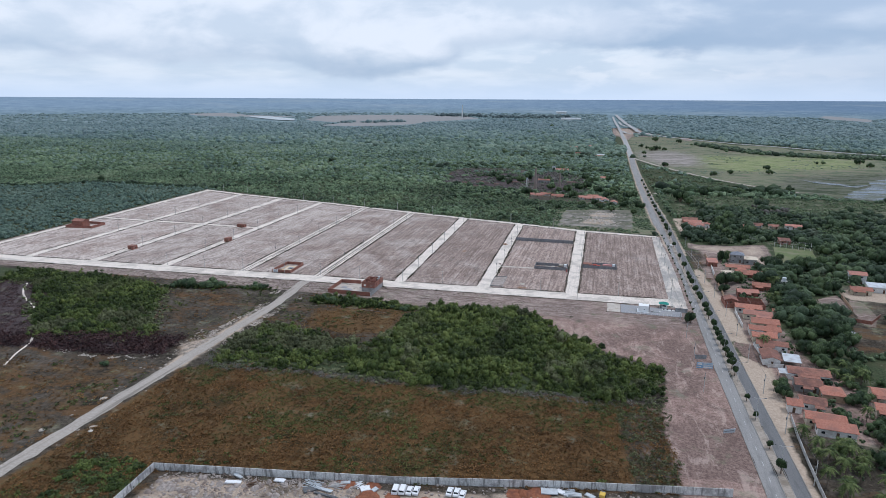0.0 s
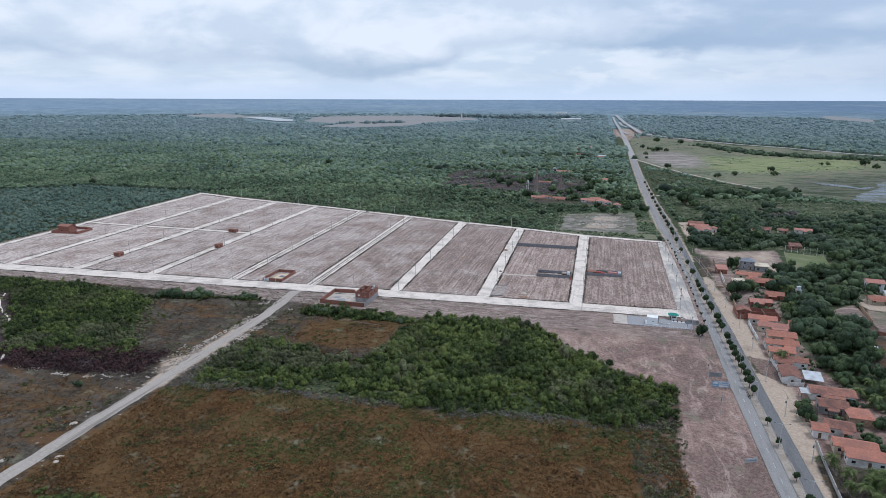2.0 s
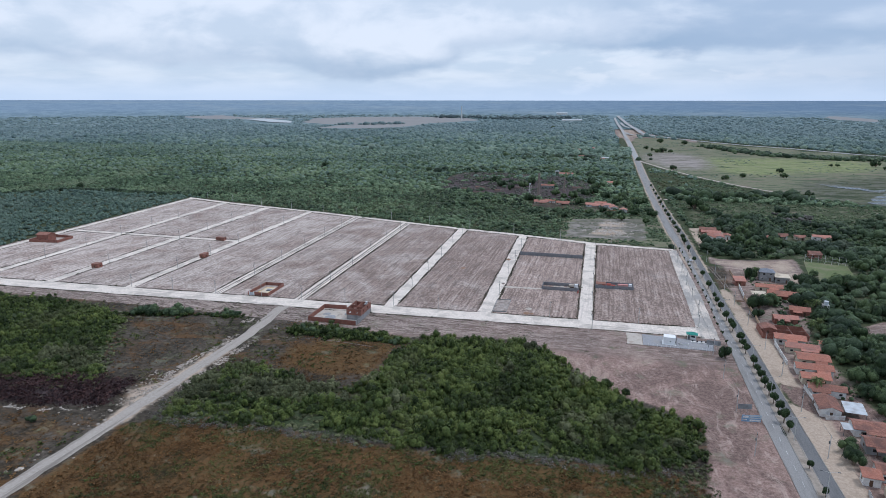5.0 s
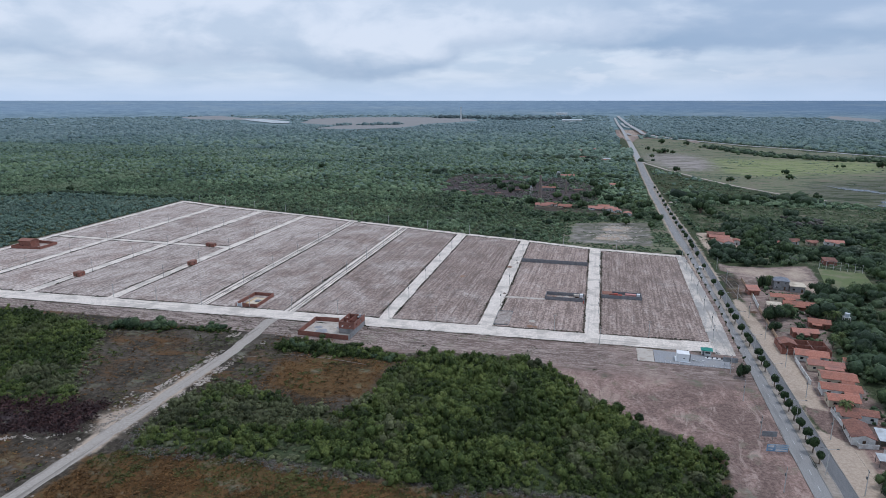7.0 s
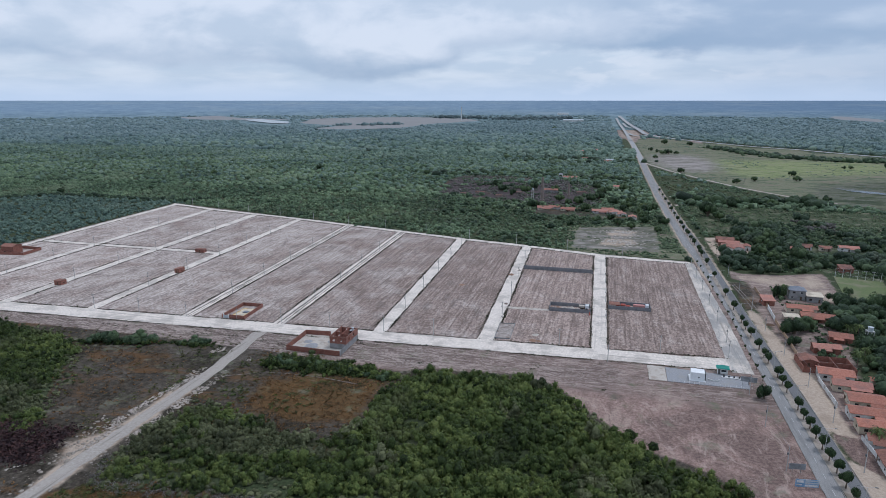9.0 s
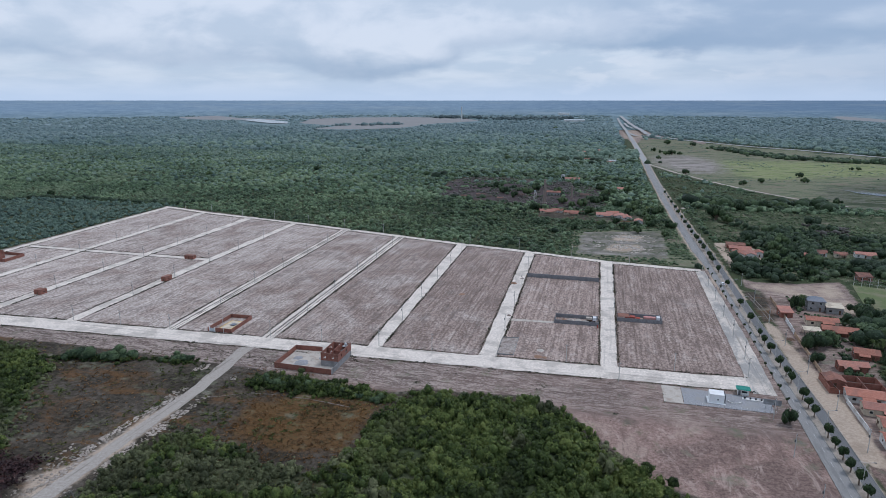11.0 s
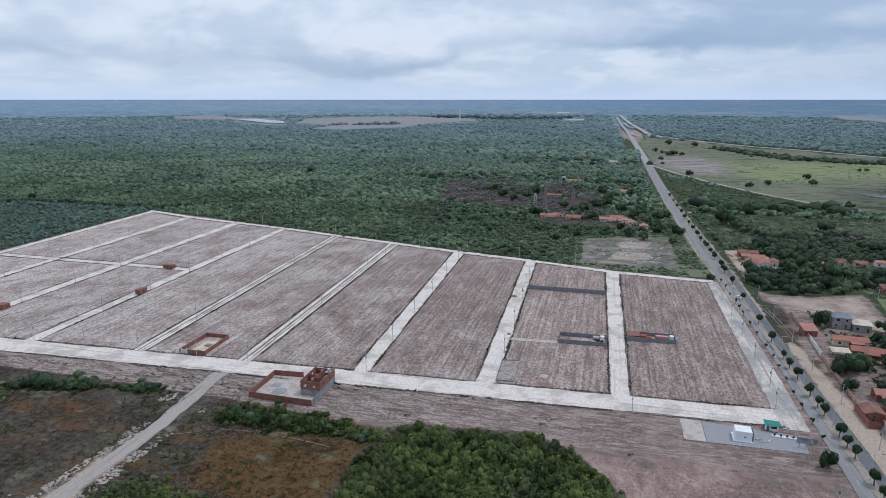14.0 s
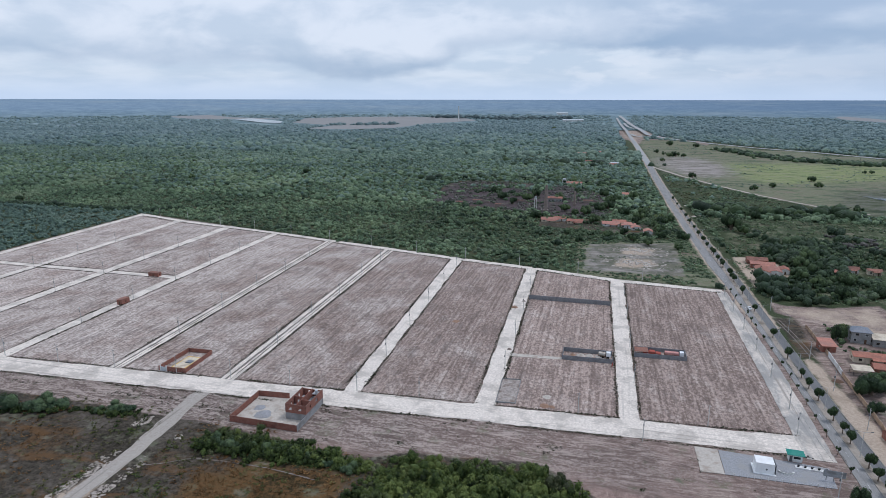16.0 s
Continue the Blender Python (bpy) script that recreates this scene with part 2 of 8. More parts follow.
class Nodes:
    def __init__(self, nt):
        self.nt = nt

    def add(self, kind, **inputs):
        n = self.nt.nodes.new(kind)
        return n

    def link(self, a, b):
        self.nt.links.new(a, b)

    def noise(self, vec, scale, detail=4.0, rough=0.55, dist=0.0):
        n = self.add("ShaderNodeTexNoise")
        n.inputs["Scale"].default_value, n.inputs["Detail"].default_value = scale, detail
        n.inputs["Roughness"].default_value, n.inputs["Distortion"].default_value = rough, dist
        self.link(vec, n.inputs["Vector"])
        return n.outputs[0]

    def maths(self, op, a, b=None, clamp=False):
        m = self.add("ShaderNodeMath")
        m.operation, m.use_clamp = op, clamp
        for i, v in enumerate((a, b)):
            if v is None:
                continue
            if isinstance(v, (int, float)):
                m.inputs[i].default_value = v
            else:
                self.link(v, m.inputs[i])
        return m.outputs[0]

    def span(self, v, a, b, c=0.0, d=1.0):
        m = self.add("ShaderNodeMapRange")
        m.interpolation_type = "SMOOTHSTEP"
        for k, x in zip(("From Min", "From Max", "To Min", "To Max"), (a, b, c, d)):
            m.inputs[k].default_value = x
        self.link(v, m.inputs[0])
        return m.outputs[0]

    def mix(self, f, a, b):
        m = self.add("ShaderNodeMix")
        m.data_type = "RGBA"
        for i, v in ((0, f), (6, a), (7, b)):
            if isinstance(v, (int, float)):
                m.inputs[i].default_value = v
            elif isinstance(v, tuple):
                m.inputs[i].default_value = (*v, 1)
            else:
                self.link(v, m.inputs[i])
        return m.outputs[2]

    def ramp(self, v, stops):
        r = self.add("ShaderNodeValToRGB")
        e = r.color_ramp.elements
        e[0].position, e[0].color = stops[0][0], (*stops[0][1], 1)
        e[1].position, e[1].color = stops[-1][0], (*stops[-1][1], 1)
        for p, c in stops[1:-1]:
            e.new(p).color = (*c, 1)
        self.link(v, r.inputs[0])
        return r.outputs[0]

    def bump(self, v, strength, distance, bsdf):
        b = self.add("ShaderNodeBump")
        b.inputs["Strength"].default_value, b.inputs["Distance"].default_value = strength, distance
        self.link(v, b.inputs["Height"])
        self.link(b.outputs[0], bsdf.inputs["Normal"])

    def position(self, turn=0.0, scale=(1, 1, 1)):
        g = self.add("ShaderNodeNewGeometry")
        m = self.add("ShaderNodeMapping")
        m.inputs["Rotation"].default_value = (0, 0, radians(turn))
        m.inputs["Scale"].default_value = scale
        self.link(g.outputs["Position"], m.inputs[0])
        return m.outputs[0]

    def attribute(self, name):
        a = self.add("ShaderNodeAttribute")
        a.attribute_name = name
        return a

    def object_random(self):
        return self.add("ShaderNodeObjectInfo").outputs["Random"]


def surface(name, a, b, c=None, fine=1.5, coarse=0.12, rough=0.85, bump=0.3, depth=0.05, metal=0.0, vary=0.0, grain=0.45):
    """A plain worn surface: colour a to b in fine grain, stained towards c in large patches."""
    m, nt, p = shader(name)
    n = Nodes(nt)
    pos = n.position()
    f = n.noise(pos, fine, 6, 0.65)
    col = n.mix(n.span(f, 0.5 - grain / 2, 0.5 + grain / 2), a, b)
    if c:
        col = n.mix(n.span(n.noise(pos, coarse, 5, 0.6), 0.45, 0.68), col, c)
    if vary:
        h = n.add("ShaderNodeHueSaturation")
        n.link(n.maths("ADD", n.maths("MULTIPLY", n.object_random(), 2 * vary), 1 - vary), h.inputs["Value"])
        n.link(col, h.inputs["Color"])
        col = h.outputs[0]
    n.link(col, p.inputs["Base Color"])
    p.inputs["Roughness"].default_value, p.inputs["Metallic"].default_value = rough, metal
    p.inputs["Specular IOR Level"].default_value = 0.25
    n.bump(f, bump, depth, p)
    return m


def foliage(name, dark, mid, light, dry=None, patch=0.03, shine=0.6, leaf=1.6):
    """Leaves: each lump and crown its own green, mottled by twigs and leaf clusters of 1 / leaf metres."""
    m, nt, p = shader(name)
    n = Nodes(nt)
    island = n.add("ShaderNodeNewGeometry").outputs["Random Per Island"]
    tint = n.attribute("tint").outputs["Fac"]
    pos = n.position()
    twig = n.noise(pos, leaf, 5, 0.75)
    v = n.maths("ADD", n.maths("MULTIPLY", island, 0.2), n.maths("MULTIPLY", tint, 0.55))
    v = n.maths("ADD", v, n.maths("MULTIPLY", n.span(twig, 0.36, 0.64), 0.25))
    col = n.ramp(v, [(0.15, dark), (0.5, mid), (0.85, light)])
    if dry:
        col = n.mix(n.span(n.noise(pos, patch, 4, 0.6), 0.52, 0.72, 0, 0.75), col, dry)
    n.link(col, p.inputs["Base Color"])
    p.inputs["Roughness"].default_value = shine
    p.inputs["Specular IOR Level"].default_value = 0.15
    n.bump(twig, 0.9, 0.9 / leaf, p)
    return m


def ground_material():
    m, nt, p = shader("land")
    n = Nodes(nt)
    pos = n.position()
    rag = n.maths("SUBTRACT", n.noise(pos, 0.09, 7, 0.7), 0.5)
    tuft = n.noise(pos, 0.5, 7, 0.75)
    fine = n.noise(pos, 0.9, 8, 0.7)
    mid = n.noise(pos, 0.06, 5, 0.6)
    speck = n.noise(pos, 2.2, 9, 0.85)
    a, b = n.attribute("land_a"), n.attribute("land_b")
    sa, sb = n.add("ShaderNodeSeparateColor"), n.add("ShaderNodeSeparateColor")
    n.link(a.outputs["Color"], sa.inputs[0]), n.link(b.outputs["Color"], sb.inputs[0])

    def weight(v, sharp=0.12, ragged=0.9):
        return n.span(n.maths("ADD", v, n.maths("MULTIPLY", rag, ragged)), 0.5 - sharp, 0.5 + sharp)
    # scrub floor kept dark to imitate shade in gaps between crowns
    scrub = n.mix(n.span(fine, 0.35, 0.65), (0.028, 0.038, 0.018), (0.065, 0.085, 0.04))
    scrub = n.mix(n.span(mid, 0.45, 0.7, 0, 0.6), scrub, (0.075, 0.065, 0.036))
    clod = n.noise(pos, 0.85, 9, 0.8)
    wide = n.noise(n.position(30, (0.8, 1, 1)), 0.032, 7, 0.62, 0.8)
    place = n.add("ShaderNodeSeparateXYZ")
    n.link(pos, place.inputs[0])
    down = n.noise(n.position(24, (0.9, 0.35, 1)), 0.16, 9, 0.74, 1.2)
    across = n.noise(n.position(-3, (0.16, 0.7, 1)), 0.5, 9, 0.78, 1.6)
    swing = n.mix(n.span(n.maths("ADD", place.outputs[1], n.maths("MULTIPLY", wide, 16)), -34, -22), down, across)
    soil = n.mix(n.span(clod, 0.36, 0.64), (0.178, 0.114, 0.095), (0.372, 0.26, 0.222))
    soil = n.mix(n.span(wide, 0.47, 0.57, 0, 0.85), soil, n.mix(n.span(clod, 0.4, 0.6), (0.115, 0.077, 0.067), (0.23, 0.162, 0.138)))
    soil = n.mix(n.span(wide, 0.45, 0.34, 0, 0.6), soil, (0.42, 0.325, 0.265))
    soil = n.mix(n.span(swing, 0.52, 0.62, 0, 0.5), soil, (0.118, 0.08, 0.068))
    soil = n.mix(n.span(swing, 0.48, 0.38, 0, 0.55), soil, (0.46, 0.357, 0.305))
    front = n.maths("MULTIPLY", n.span(place.outputs[0], 60, -120, 0.45, 0.8), n.span(place.outputs[1], -46, -32))
    soil = n.mix(front, soil, n.mix(n.span(n.maths("ADD", n.maths("MULTIPLY", clod, 0.5), n.maths("MULTIPLY", across, 0.5)), 0.455, 0.53), (0.40, 0.335, 0.295), (0.118, 0.09, 0.078)))
    brown = n.ramp(n.maths("ADD", n.maths("MULTIPLY", mid, 0.3), n.maths("ADD", n.maths("MULTIPLY", tuft, 0.4), n.maths("MULTIPLY", speck, 0.3))),
                   [(0.42, (0.024, 0.020, 0.009)), (0.47, (0.066, 0.042, 0.018)), (0.51, (0.142, 0.074, 0.03)), (0.56, (0.092, 0.066, 0.03))])
    grey = n.ramp(n.maths("ADD", n.maths("MULTIPLY", mid, 0.25), n.maths("ADD", n.maths("MULTIPLY", tuft, 0.45), n.maths("MULTIPLY", speck, 0.3))),
                  [(0.43, (0.022, 0.018, 0.012)), (0.475, (0.046, 0.039, 0.029)), (0.515, (0.071, 0.058, 0.045)), (0.57, (0.118, 0.101, 0.084))])
    rust = n.noise(n.position(20, (0.5, 1, 1)), 0.07, 7, 0.7, 0.5)
    grey = n.mix(n.span(n.maths("ADD", rust, n.maths("MULTIPLY", n.maths("SUBTRACT", speck, 0.5), 0.5)), 0.52, 0.63, 0, 0.75), grey, (0.13, 0.068, 0.028))
    burnt = n.mix(n.span(fine, 0.35, 0.65), (0.036, 0.027, 0.029), (0.105, 0.08, 0.08))
    sand = n.mix(n.span(fine, 0.35, 0.65), (0.37, 0.29, 0.225), (0.49, 0.395, 0.31))
    sand = n.mix(n.span(mid, 0.5, 0.7, 0, 0.6), sand, (0.26, 0.20, 0.15))
    field = n.position(-18, (0.35, 1, 1))
    # meadow greens greyed and slightly blued in place of haze
    meadow = n.ramp(n.noise(field, 0.055, 10, 0.75), [(0.43, (0.075, 0.095, 0.055)), (0.475, (0.14, 0.16, 0.09)), (0.505, (0.215, 0.20, 0.145)), (0.535, (0.13, 0.15, 0.08)), (0.57, (0.20, 0.165, 0.125))])
    green = n.ramp(n.noise(field, 0.07, 10, 0.75), [(0.43, (0.10, 0.13, 0.06)), (0.475, (0.20, 0.24, 0.095)), (0.505, (0.275, 0.295, 0.135)), (0.535, (0.17, 0.19, 0.09)), (0.57, (0.26, 0.25, 0.15))])
    purple = n.ramp(n.noise(field, 0.06, 10, 0.75), [(0.43, (0.15, 0.14, 0.105)), (0.5, (0.25, 0.22, 0.195)), (0.56, (0.34, 0.30, 0.28))])
    wet = n.ramp(n.noise(field, 0.05, 10, 0.75), [(0.43, (0.04, 0.055, 0.028)), (0.49, (0.08, 0.092, 0.05)), (0.525, (0.15, 0.14, 0.125)), (0.57, (0.09, 0.10, 0.055))])
    col = n.mix(weight(sb.outputs[0]), scrub, grey)
    col = n.mix(weight(sa.outputs[1]), col, brown)
    col = n.mix(weight(sa.outputs[0], 0.08, 0.5), col, soil)
    col = n.mix(weight(sb.outputs[1]), col, burnt)
    col = n.mix(weight(sb.outputs[2]), col, meadow)
    c = n.attribute("land_c")
    sc = n.add("ShaderNodeSeparateColor")
    n.link(c.outputs["Color"], sc.inputs[0])
    for k, v in ((0, green), (1, purple), (2, wet)):
        col = n.mix(weight(sc.outputs[k], 0.4, 2.6), col, v)
    col = n.mix(weight(sa.outputs[2], 0.1, 0.6), col, sand)
    n.link(col, p.inputs["Base Color"])
    p.inputs["Roughness"].default_value = 0.95
    p.inputs["Specular IOR Level"].default_value = 0.15
    n.bump(n.maths("ADD", n.maths("MULTIPLY", fine, 0.6), n.maths("MULTIPLY", speck, 0.4)), 0.7, 0.35, p)
    return m


def plot_material():
    """Cleared, harrowed building land: furrows that follow the streets, pale and dark patches, clods and weeds."""
    m, nt, p = shader("harrowed_soil")
    n = Nodes(nt)
    turn = 2.0
    pos = n.position()
    w = n.add("ShaderNodeTexWave")
    w.wave_type, w.bands_direction, w.wave_profile = "BANDS", "X", "SIN"
    for key, value in (("Scale", 0.14), ("Distortion", 5.5), ("Detail", 4.0), ("Detail Scale", 0.7), ("Detail Roughness", 0.65)):
        w.inputs[key].default_value = value
    n.link(n.position(turn, (1.0, 0.07, 1)), w.inputs["Vector"])
    v = n.add("ShaderNodeTexWave")
    v.wave_type, v.bands_direction, v.wave_profile = "BANDS", "X", "SIN"
    for key, value in (("Scale", 0.085), ("Distortion", 7.0), ("Detail", 4.0), ("Detail Scale", 1.1), ("Detail Roughness", 0.7)):
        v.inputs[key].default_value = value
    n.link(n.position(turn - 1.2, (1.0, 0.05, 1)), v.inputs["Vector"])
    grain = n.noise(n.position(turn, (1.0, 0.6, 1)), 0.9, 8, 0.72, 0.3)
    drag = n.noise(n.position(turn, (1.0, 0.028, 1)), 0.75, 7, 0.68)
    clod = n.maths("ADD", n.maths("MULTIPLY", grain, 0.66), n.maths("MULTIPLY", drag, 0.34))
    clumps = n.noise(n.position(turn, (1.0, 0.3, 1)), 0.55, 6, 0.75)
    blotch = n.noise(pos, 0.032, 8, 0.66, 0.4)
    patch = n.noise(n.position(turn, (1.0, 0.32, 1)), 0.15, 8, 0.72)
    speck = n.noise(pos, 0.8, 9, 0.85)
    west = n.add("ShaderNodeSeparateXYZ")
    n.link(pos, west.inputs[0])
    pale = n.span(west.outputs[0], 10, -300, -0.07, 0.07)
    col = n.mix(n.span(clod, 0.425, 0.585), (0.182, 0.134, 0.114), (0.42, 0.326, 0.281))
    sandy = n.mix(n.span(clod, 0.41, 0.59), (0.30, 0.242, 0.212), (0.66, 0.578, 0.52))
    col = n.mix(n.span(n.maths("ADD", n.maths("ADD", n.maths("MULTIPLY", blotch, 0.65), n.maths("MULTIPLY", patch, 0.35)), pale), 0.455, 0.60, 0, 0.9), col, sandy)
    col = n.mix(n.span(patch, 0.475, 0.38, 0, 0.35), col, sandy)
    col = n.mix(n.span(patch, 0.51, 0.6, 0, 0.52), col, (0.135, 0.101, 0.089))
    lines = n.maths("MULTIPLY", n.span(n.maths("ADD", n.maths("MULTIPLY", w.outputs["Fac"], 0.55), n.maths("MULTIPLY", v.outputs["Fac"], 0.45)), 0.5, 0.9), n.span(clumps, 0.40, 0.62, 0.1, 1.0))
    col = n.mix(n.maths("MULTIPLY", lines, 0.38), col, (0.105, 0.08, 0.07))
    col = n.mix(n.span(speck, 0.57, 0.67, 0, 0.75), col, (0.085, 0.066, 0.054))
    h = n.add("ShaderNodeHueSaturation")
    n.link(n.maths("ADD", n.maths("MULTIPLY", n.object_random(), 0.2), 0.92), h.inputs["Value"])
    n.link(col, h.inputs["Color"])
    n.link(h.outputs[0], p.inputs["Base Color"])
    p.inputs["Roughness"].default_value = 0.95
    p.inputs["Specular IOR Level"].default_value = 0.12
    n.bump(n.maths("SUBTRACT", clod, n.maths("MULTIPLY", lines, 0.5)), 0.8, 0.3, p)
    return m


def street_material(name="pale_sand_street", tracks=0.25, course=(1.0, 0.02, 1), tone=1.0, grey=0.0):
    m, nt, p = shader(name)
    n = Nodes(nt)
    pos = n.position()
    stones = n.add("ShaderNodeTexVoronoi")
    stones.inputs["Scale"].default_value = 1.6
    n.link(pos, stones.inputs["Vector"])
    fine, mid = n.noise(pos, 1.1, 7, 0.7), n.noise(pos, 0.09, 5, 0.65)
    col = n.mix(n.span(fine, 0.28, 0.72), (0.56 * tone, 0.485 * tone, 0.42 * tone), (0.86 * tone, 0.775 * tone, 0.685 * tone))
    col = n.mix(n.span(mid, 0.46, 0.62, 0, 0.65), col, (0.40, 0.355, 0.31))
    t = n.noise(n.position(2.0, course), 0.6, 5, 0.65)
    col = n.mix(n.span(t, 0.52, 0.66, 0, tracks), col, (0.20, 0.175, 0.15))
    col = n.mix(n.span(stones.outputs["Distance"], 0.45, 0.75, 0, 0.08), col, (0.25, 0.22, 0.2))
    if grey:
        col = n.mix(n.span(n.noise(n.position(4, (1.0, 0.3, 1)), 0.16, 8, 0.7), 0.42, 0.58, 0, grey), col, (0.27, 0.265, 0.255))
    n.link(col, p.inputs["Base Color"])
    p.inputs["Roughness"].default_value = 0.92
    p.inputs["Specular IOR Level"].default_value = 0.2
    n.bump(fine, 0.5, 0.08, p)
    return m


def asphalt_material(name, a, b):
    m, nt, p = shader(name)
    n = Nodes(nt)
    pos = n.position()
    fine, mid = n.noise(pos, 3.0, 6, 0.7), n.noise(n.position(0, (1, 0.12, 1)), 0.35, 5, 0.6)
    col = n.mix(n.span(fine, 0.3, 0.7), a, b)
    col = n.mix(n.span(mid, 0.45, 0.7, 0, 0.55), col, tuple(0.62 * v for v in a))
    n.link(col, p.inputs["Base Color"])
    p.inputs["Roughness"].default_value = 0.85
    n.bump(fine, 0.25, 0.02, p)
    return m


def brick_material(name="red_hollow_brick", a=(0.235, 0.082, 0.056), b=(0.31, 0.125, 0.088), mortar=(0.25, 0.17, 0.14)):
    m, nt, p = shader(name)
    n = Nodes(nt)
    g = n.add("ShaderNodeNewGeometry")
    sep, comb = n.add("ShaderNodeSeparateXYZ"), n.add("ShaderNodeCombineXYZ")
    n.link(g.outputs["Position"], sep.inputs[0])
    n.link(n.maths("ADD", sep.outputs[0], sep.outputs[1]), comb.inputs[0])
    n.link(sep.outputs[2], comb.inputs[1])
    br = n.add("ShaderNodeTexBrick")
    br.inputs["Scale"].default_value = 1.0
    br.inputs["Brick Width"].default_value, br.inputs["Row Height"].default_value = 0.39, 0.2
    br.inputs["Mortar Size"].default_value = 0.012
    for k, c in (("Color1", a), ("Color2", b), ("Mortar", mortar)):
        br.inputs[k].default_value = (*c, 1)
    n.link(comb.outputs[0], br.inputs["Vector"])
    stain = n.noise(g.outputs["Position"], 0.5, 5, 0.6)
    col = n.mix(n.span(stain, 0.45, 0.7, 0, 0.5), br.outputs["Color"], tuple(0.55 * v for v in a))
    n.link(col, p.inputs["Base Color"])
    p.inputs["Roughness"].default_value = 0.9
    n.bump(br.outputs["Fac"], -0.4, 0.02, p)
    return m


def tile_material(name, a, b, c):
    """Clay roof tiles: ribs down the slope, weathered in patches."""
    m, nt, p = shader(name)
    n = Nodes(nt)
    co = n.add("ShaderNodeTexCoord")
    w = n.add("ShaderNodeTexWave")
    w.wave_type, w.bands_direction = "BANDS", "X"
    w.inputs["Scale"].default_value, w.inputs["Distortion"].default_value = 1.6, 0.4
    n.link(co.outputs["Object"], w.inputs["Vector"])
    pos = n.position()
    f, big = n.noise(pos, 1.6, 7, 0.7), n.noise(pos, 0.22, 5, 0.6)
    col = n.mix(n.span(f, 0.33, 0.66), a, b)
    col = n.mix(n.span(big, 0.46, 0.66, 0, 0.7), col, c)
    col = n.mix(n.maths("MULTIPLY", w.outputs["Fac"], 0.28), col, tuple(0.45 * v for v in a))
    h = n.add("ShaderNodeHueSaturation")
    n.link(n.maths("ADD", n.maths("MULTIPLY", n.object_random(), 0.36), 0.8), h.inputs["Value"])
    n.link(col, h.inputs["Color"])
    n.link(h.outputs[0], p.inputs["Base Color"])
    p.inputs["Roughness"].default_value = 0.85
    n.bump(w.outputs["Fac"], 0.6, 0.06, p)
    return m


def water_material():
    m, nt, p = shader("shallow_lake_water")
    n = Nodes(nt)
    pos = n.position()
    f = n.noise(n.position(-18, (0.35, 1, 1)), 0.05, 9, 0.7)
    n.link(n.mix(n.span(f, 0.46, 0.56), (0.07, 0.08, 0.085), (0.10, 0.11, 0.075)), p.inputs["Base Color"])
    n.link(n.span(f, 0.46, 0.56, 0.25, 0.9), p.inputs["Roughness"])
    n.bump(n.noise(pos, 0.4, 3, 0.6), 0.15, 0.05, p)
    return m


def lagoon_material():
    m, nt, p = shader("still_lagoon_water")
    n = Nodes(nt)
    p.inputs["Base Color"].default_value = (0.10, 0.12, 0.13, 1)
    p.inputs["Roughness"].default_value = 0.06
    return m


def distance_material():
    """Far country with haze painted in, from grey-green to blue at the skyline, darker eastwards."""
    m, nt, p = shader("hazed_far_country")
    n = Nodes(nt)
    stretch = n.position(-14, (1, 0.8, 1))
    f = n.noise(stretch, 0.014, 12, 0.9)
    big = n.noise(n.position(-14, (0.4, 0.6, 1)), 0.003, 6, 0.7)
    g = n.add("ShaderNodeNewGeometry")
    sep = n.add("ShaderNodeSeparateXYZ")
    n.link(g.outputs["Position"], sep.inputs[0])
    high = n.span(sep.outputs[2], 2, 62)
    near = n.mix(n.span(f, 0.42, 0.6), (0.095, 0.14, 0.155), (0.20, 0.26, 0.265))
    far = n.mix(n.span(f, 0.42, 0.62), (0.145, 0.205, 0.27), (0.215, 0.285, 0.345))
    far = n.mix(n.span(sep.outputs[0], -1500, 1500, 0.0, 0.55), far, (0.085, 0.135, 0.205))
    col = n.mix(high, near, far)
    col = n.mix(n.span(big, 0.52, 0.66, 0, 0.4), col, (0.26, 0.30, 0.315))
    sand = n.maths("ADD", n.attribute("tint").outputs["Fac"], n.maths("MULTIPLY", n.maths("SUBTRACT", f, 0.5), 0.9))
    col = n.mix(n.span(sand, 0.42, 0.58, 0, 0.8), col, (0.25, 0.235, 0.23))
    n.link(col, p.inputs["Base Color"])
    p.inputs["Roughness"].default_value = 1.0
    p.inputs["Specular IOR Level"].default_value = 0.0
    # weak glow added to imitate the brightness of hazy distance
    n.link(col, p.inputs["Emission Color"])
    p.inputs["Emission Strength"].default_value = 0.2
    return m


M_LAND, M_PLOT = ground_material(), plot_material()
M_STREET, M_STREET_ACROSS = street_material(), street_material("wheel_marked_sand_street", 0.5, (0.015, 1.0, 1))
M_ASPHALT, M_ASPHALT_D = asphalt_material("worn_asphalt", (0.20, 0.193, 0.186), (0.31, 0.298, 0.286)), asphalt_material("dark_asphalt", (0.115, 0.115, 0.117), (0.185, 0.183, 0.182))
M_BRICK = brick_material()
M_BLOCK = brick_material("grey_concrete_block", (0.20, 0.20, 0.21), (0.26, 0.26, 0.27), (0.16, 0.16, 0.165))
M_TILE = tile_material("orange_clay_tile", (0.34, 0.122, 0.079), (0.47, 0.205, 0.143), (0.25, 0.125, 0.096))
M_TILE_OLD = tile_material("weathered_clay_tile", (0.21, 0.085, 0.06), (0.36, 0.17, 0.12), (0.11, 0.06, 0.052))
M_TILE_PINK = tile_material("pinkish_clay_tile", (0.38, 0.15, 0.11), (0.50, 0.24, 0.18), (0.30, 0.17, 0.14))
M_LAGOON = lagoon_material()
M_WATER, M_FAR = water_material(), distance_material()
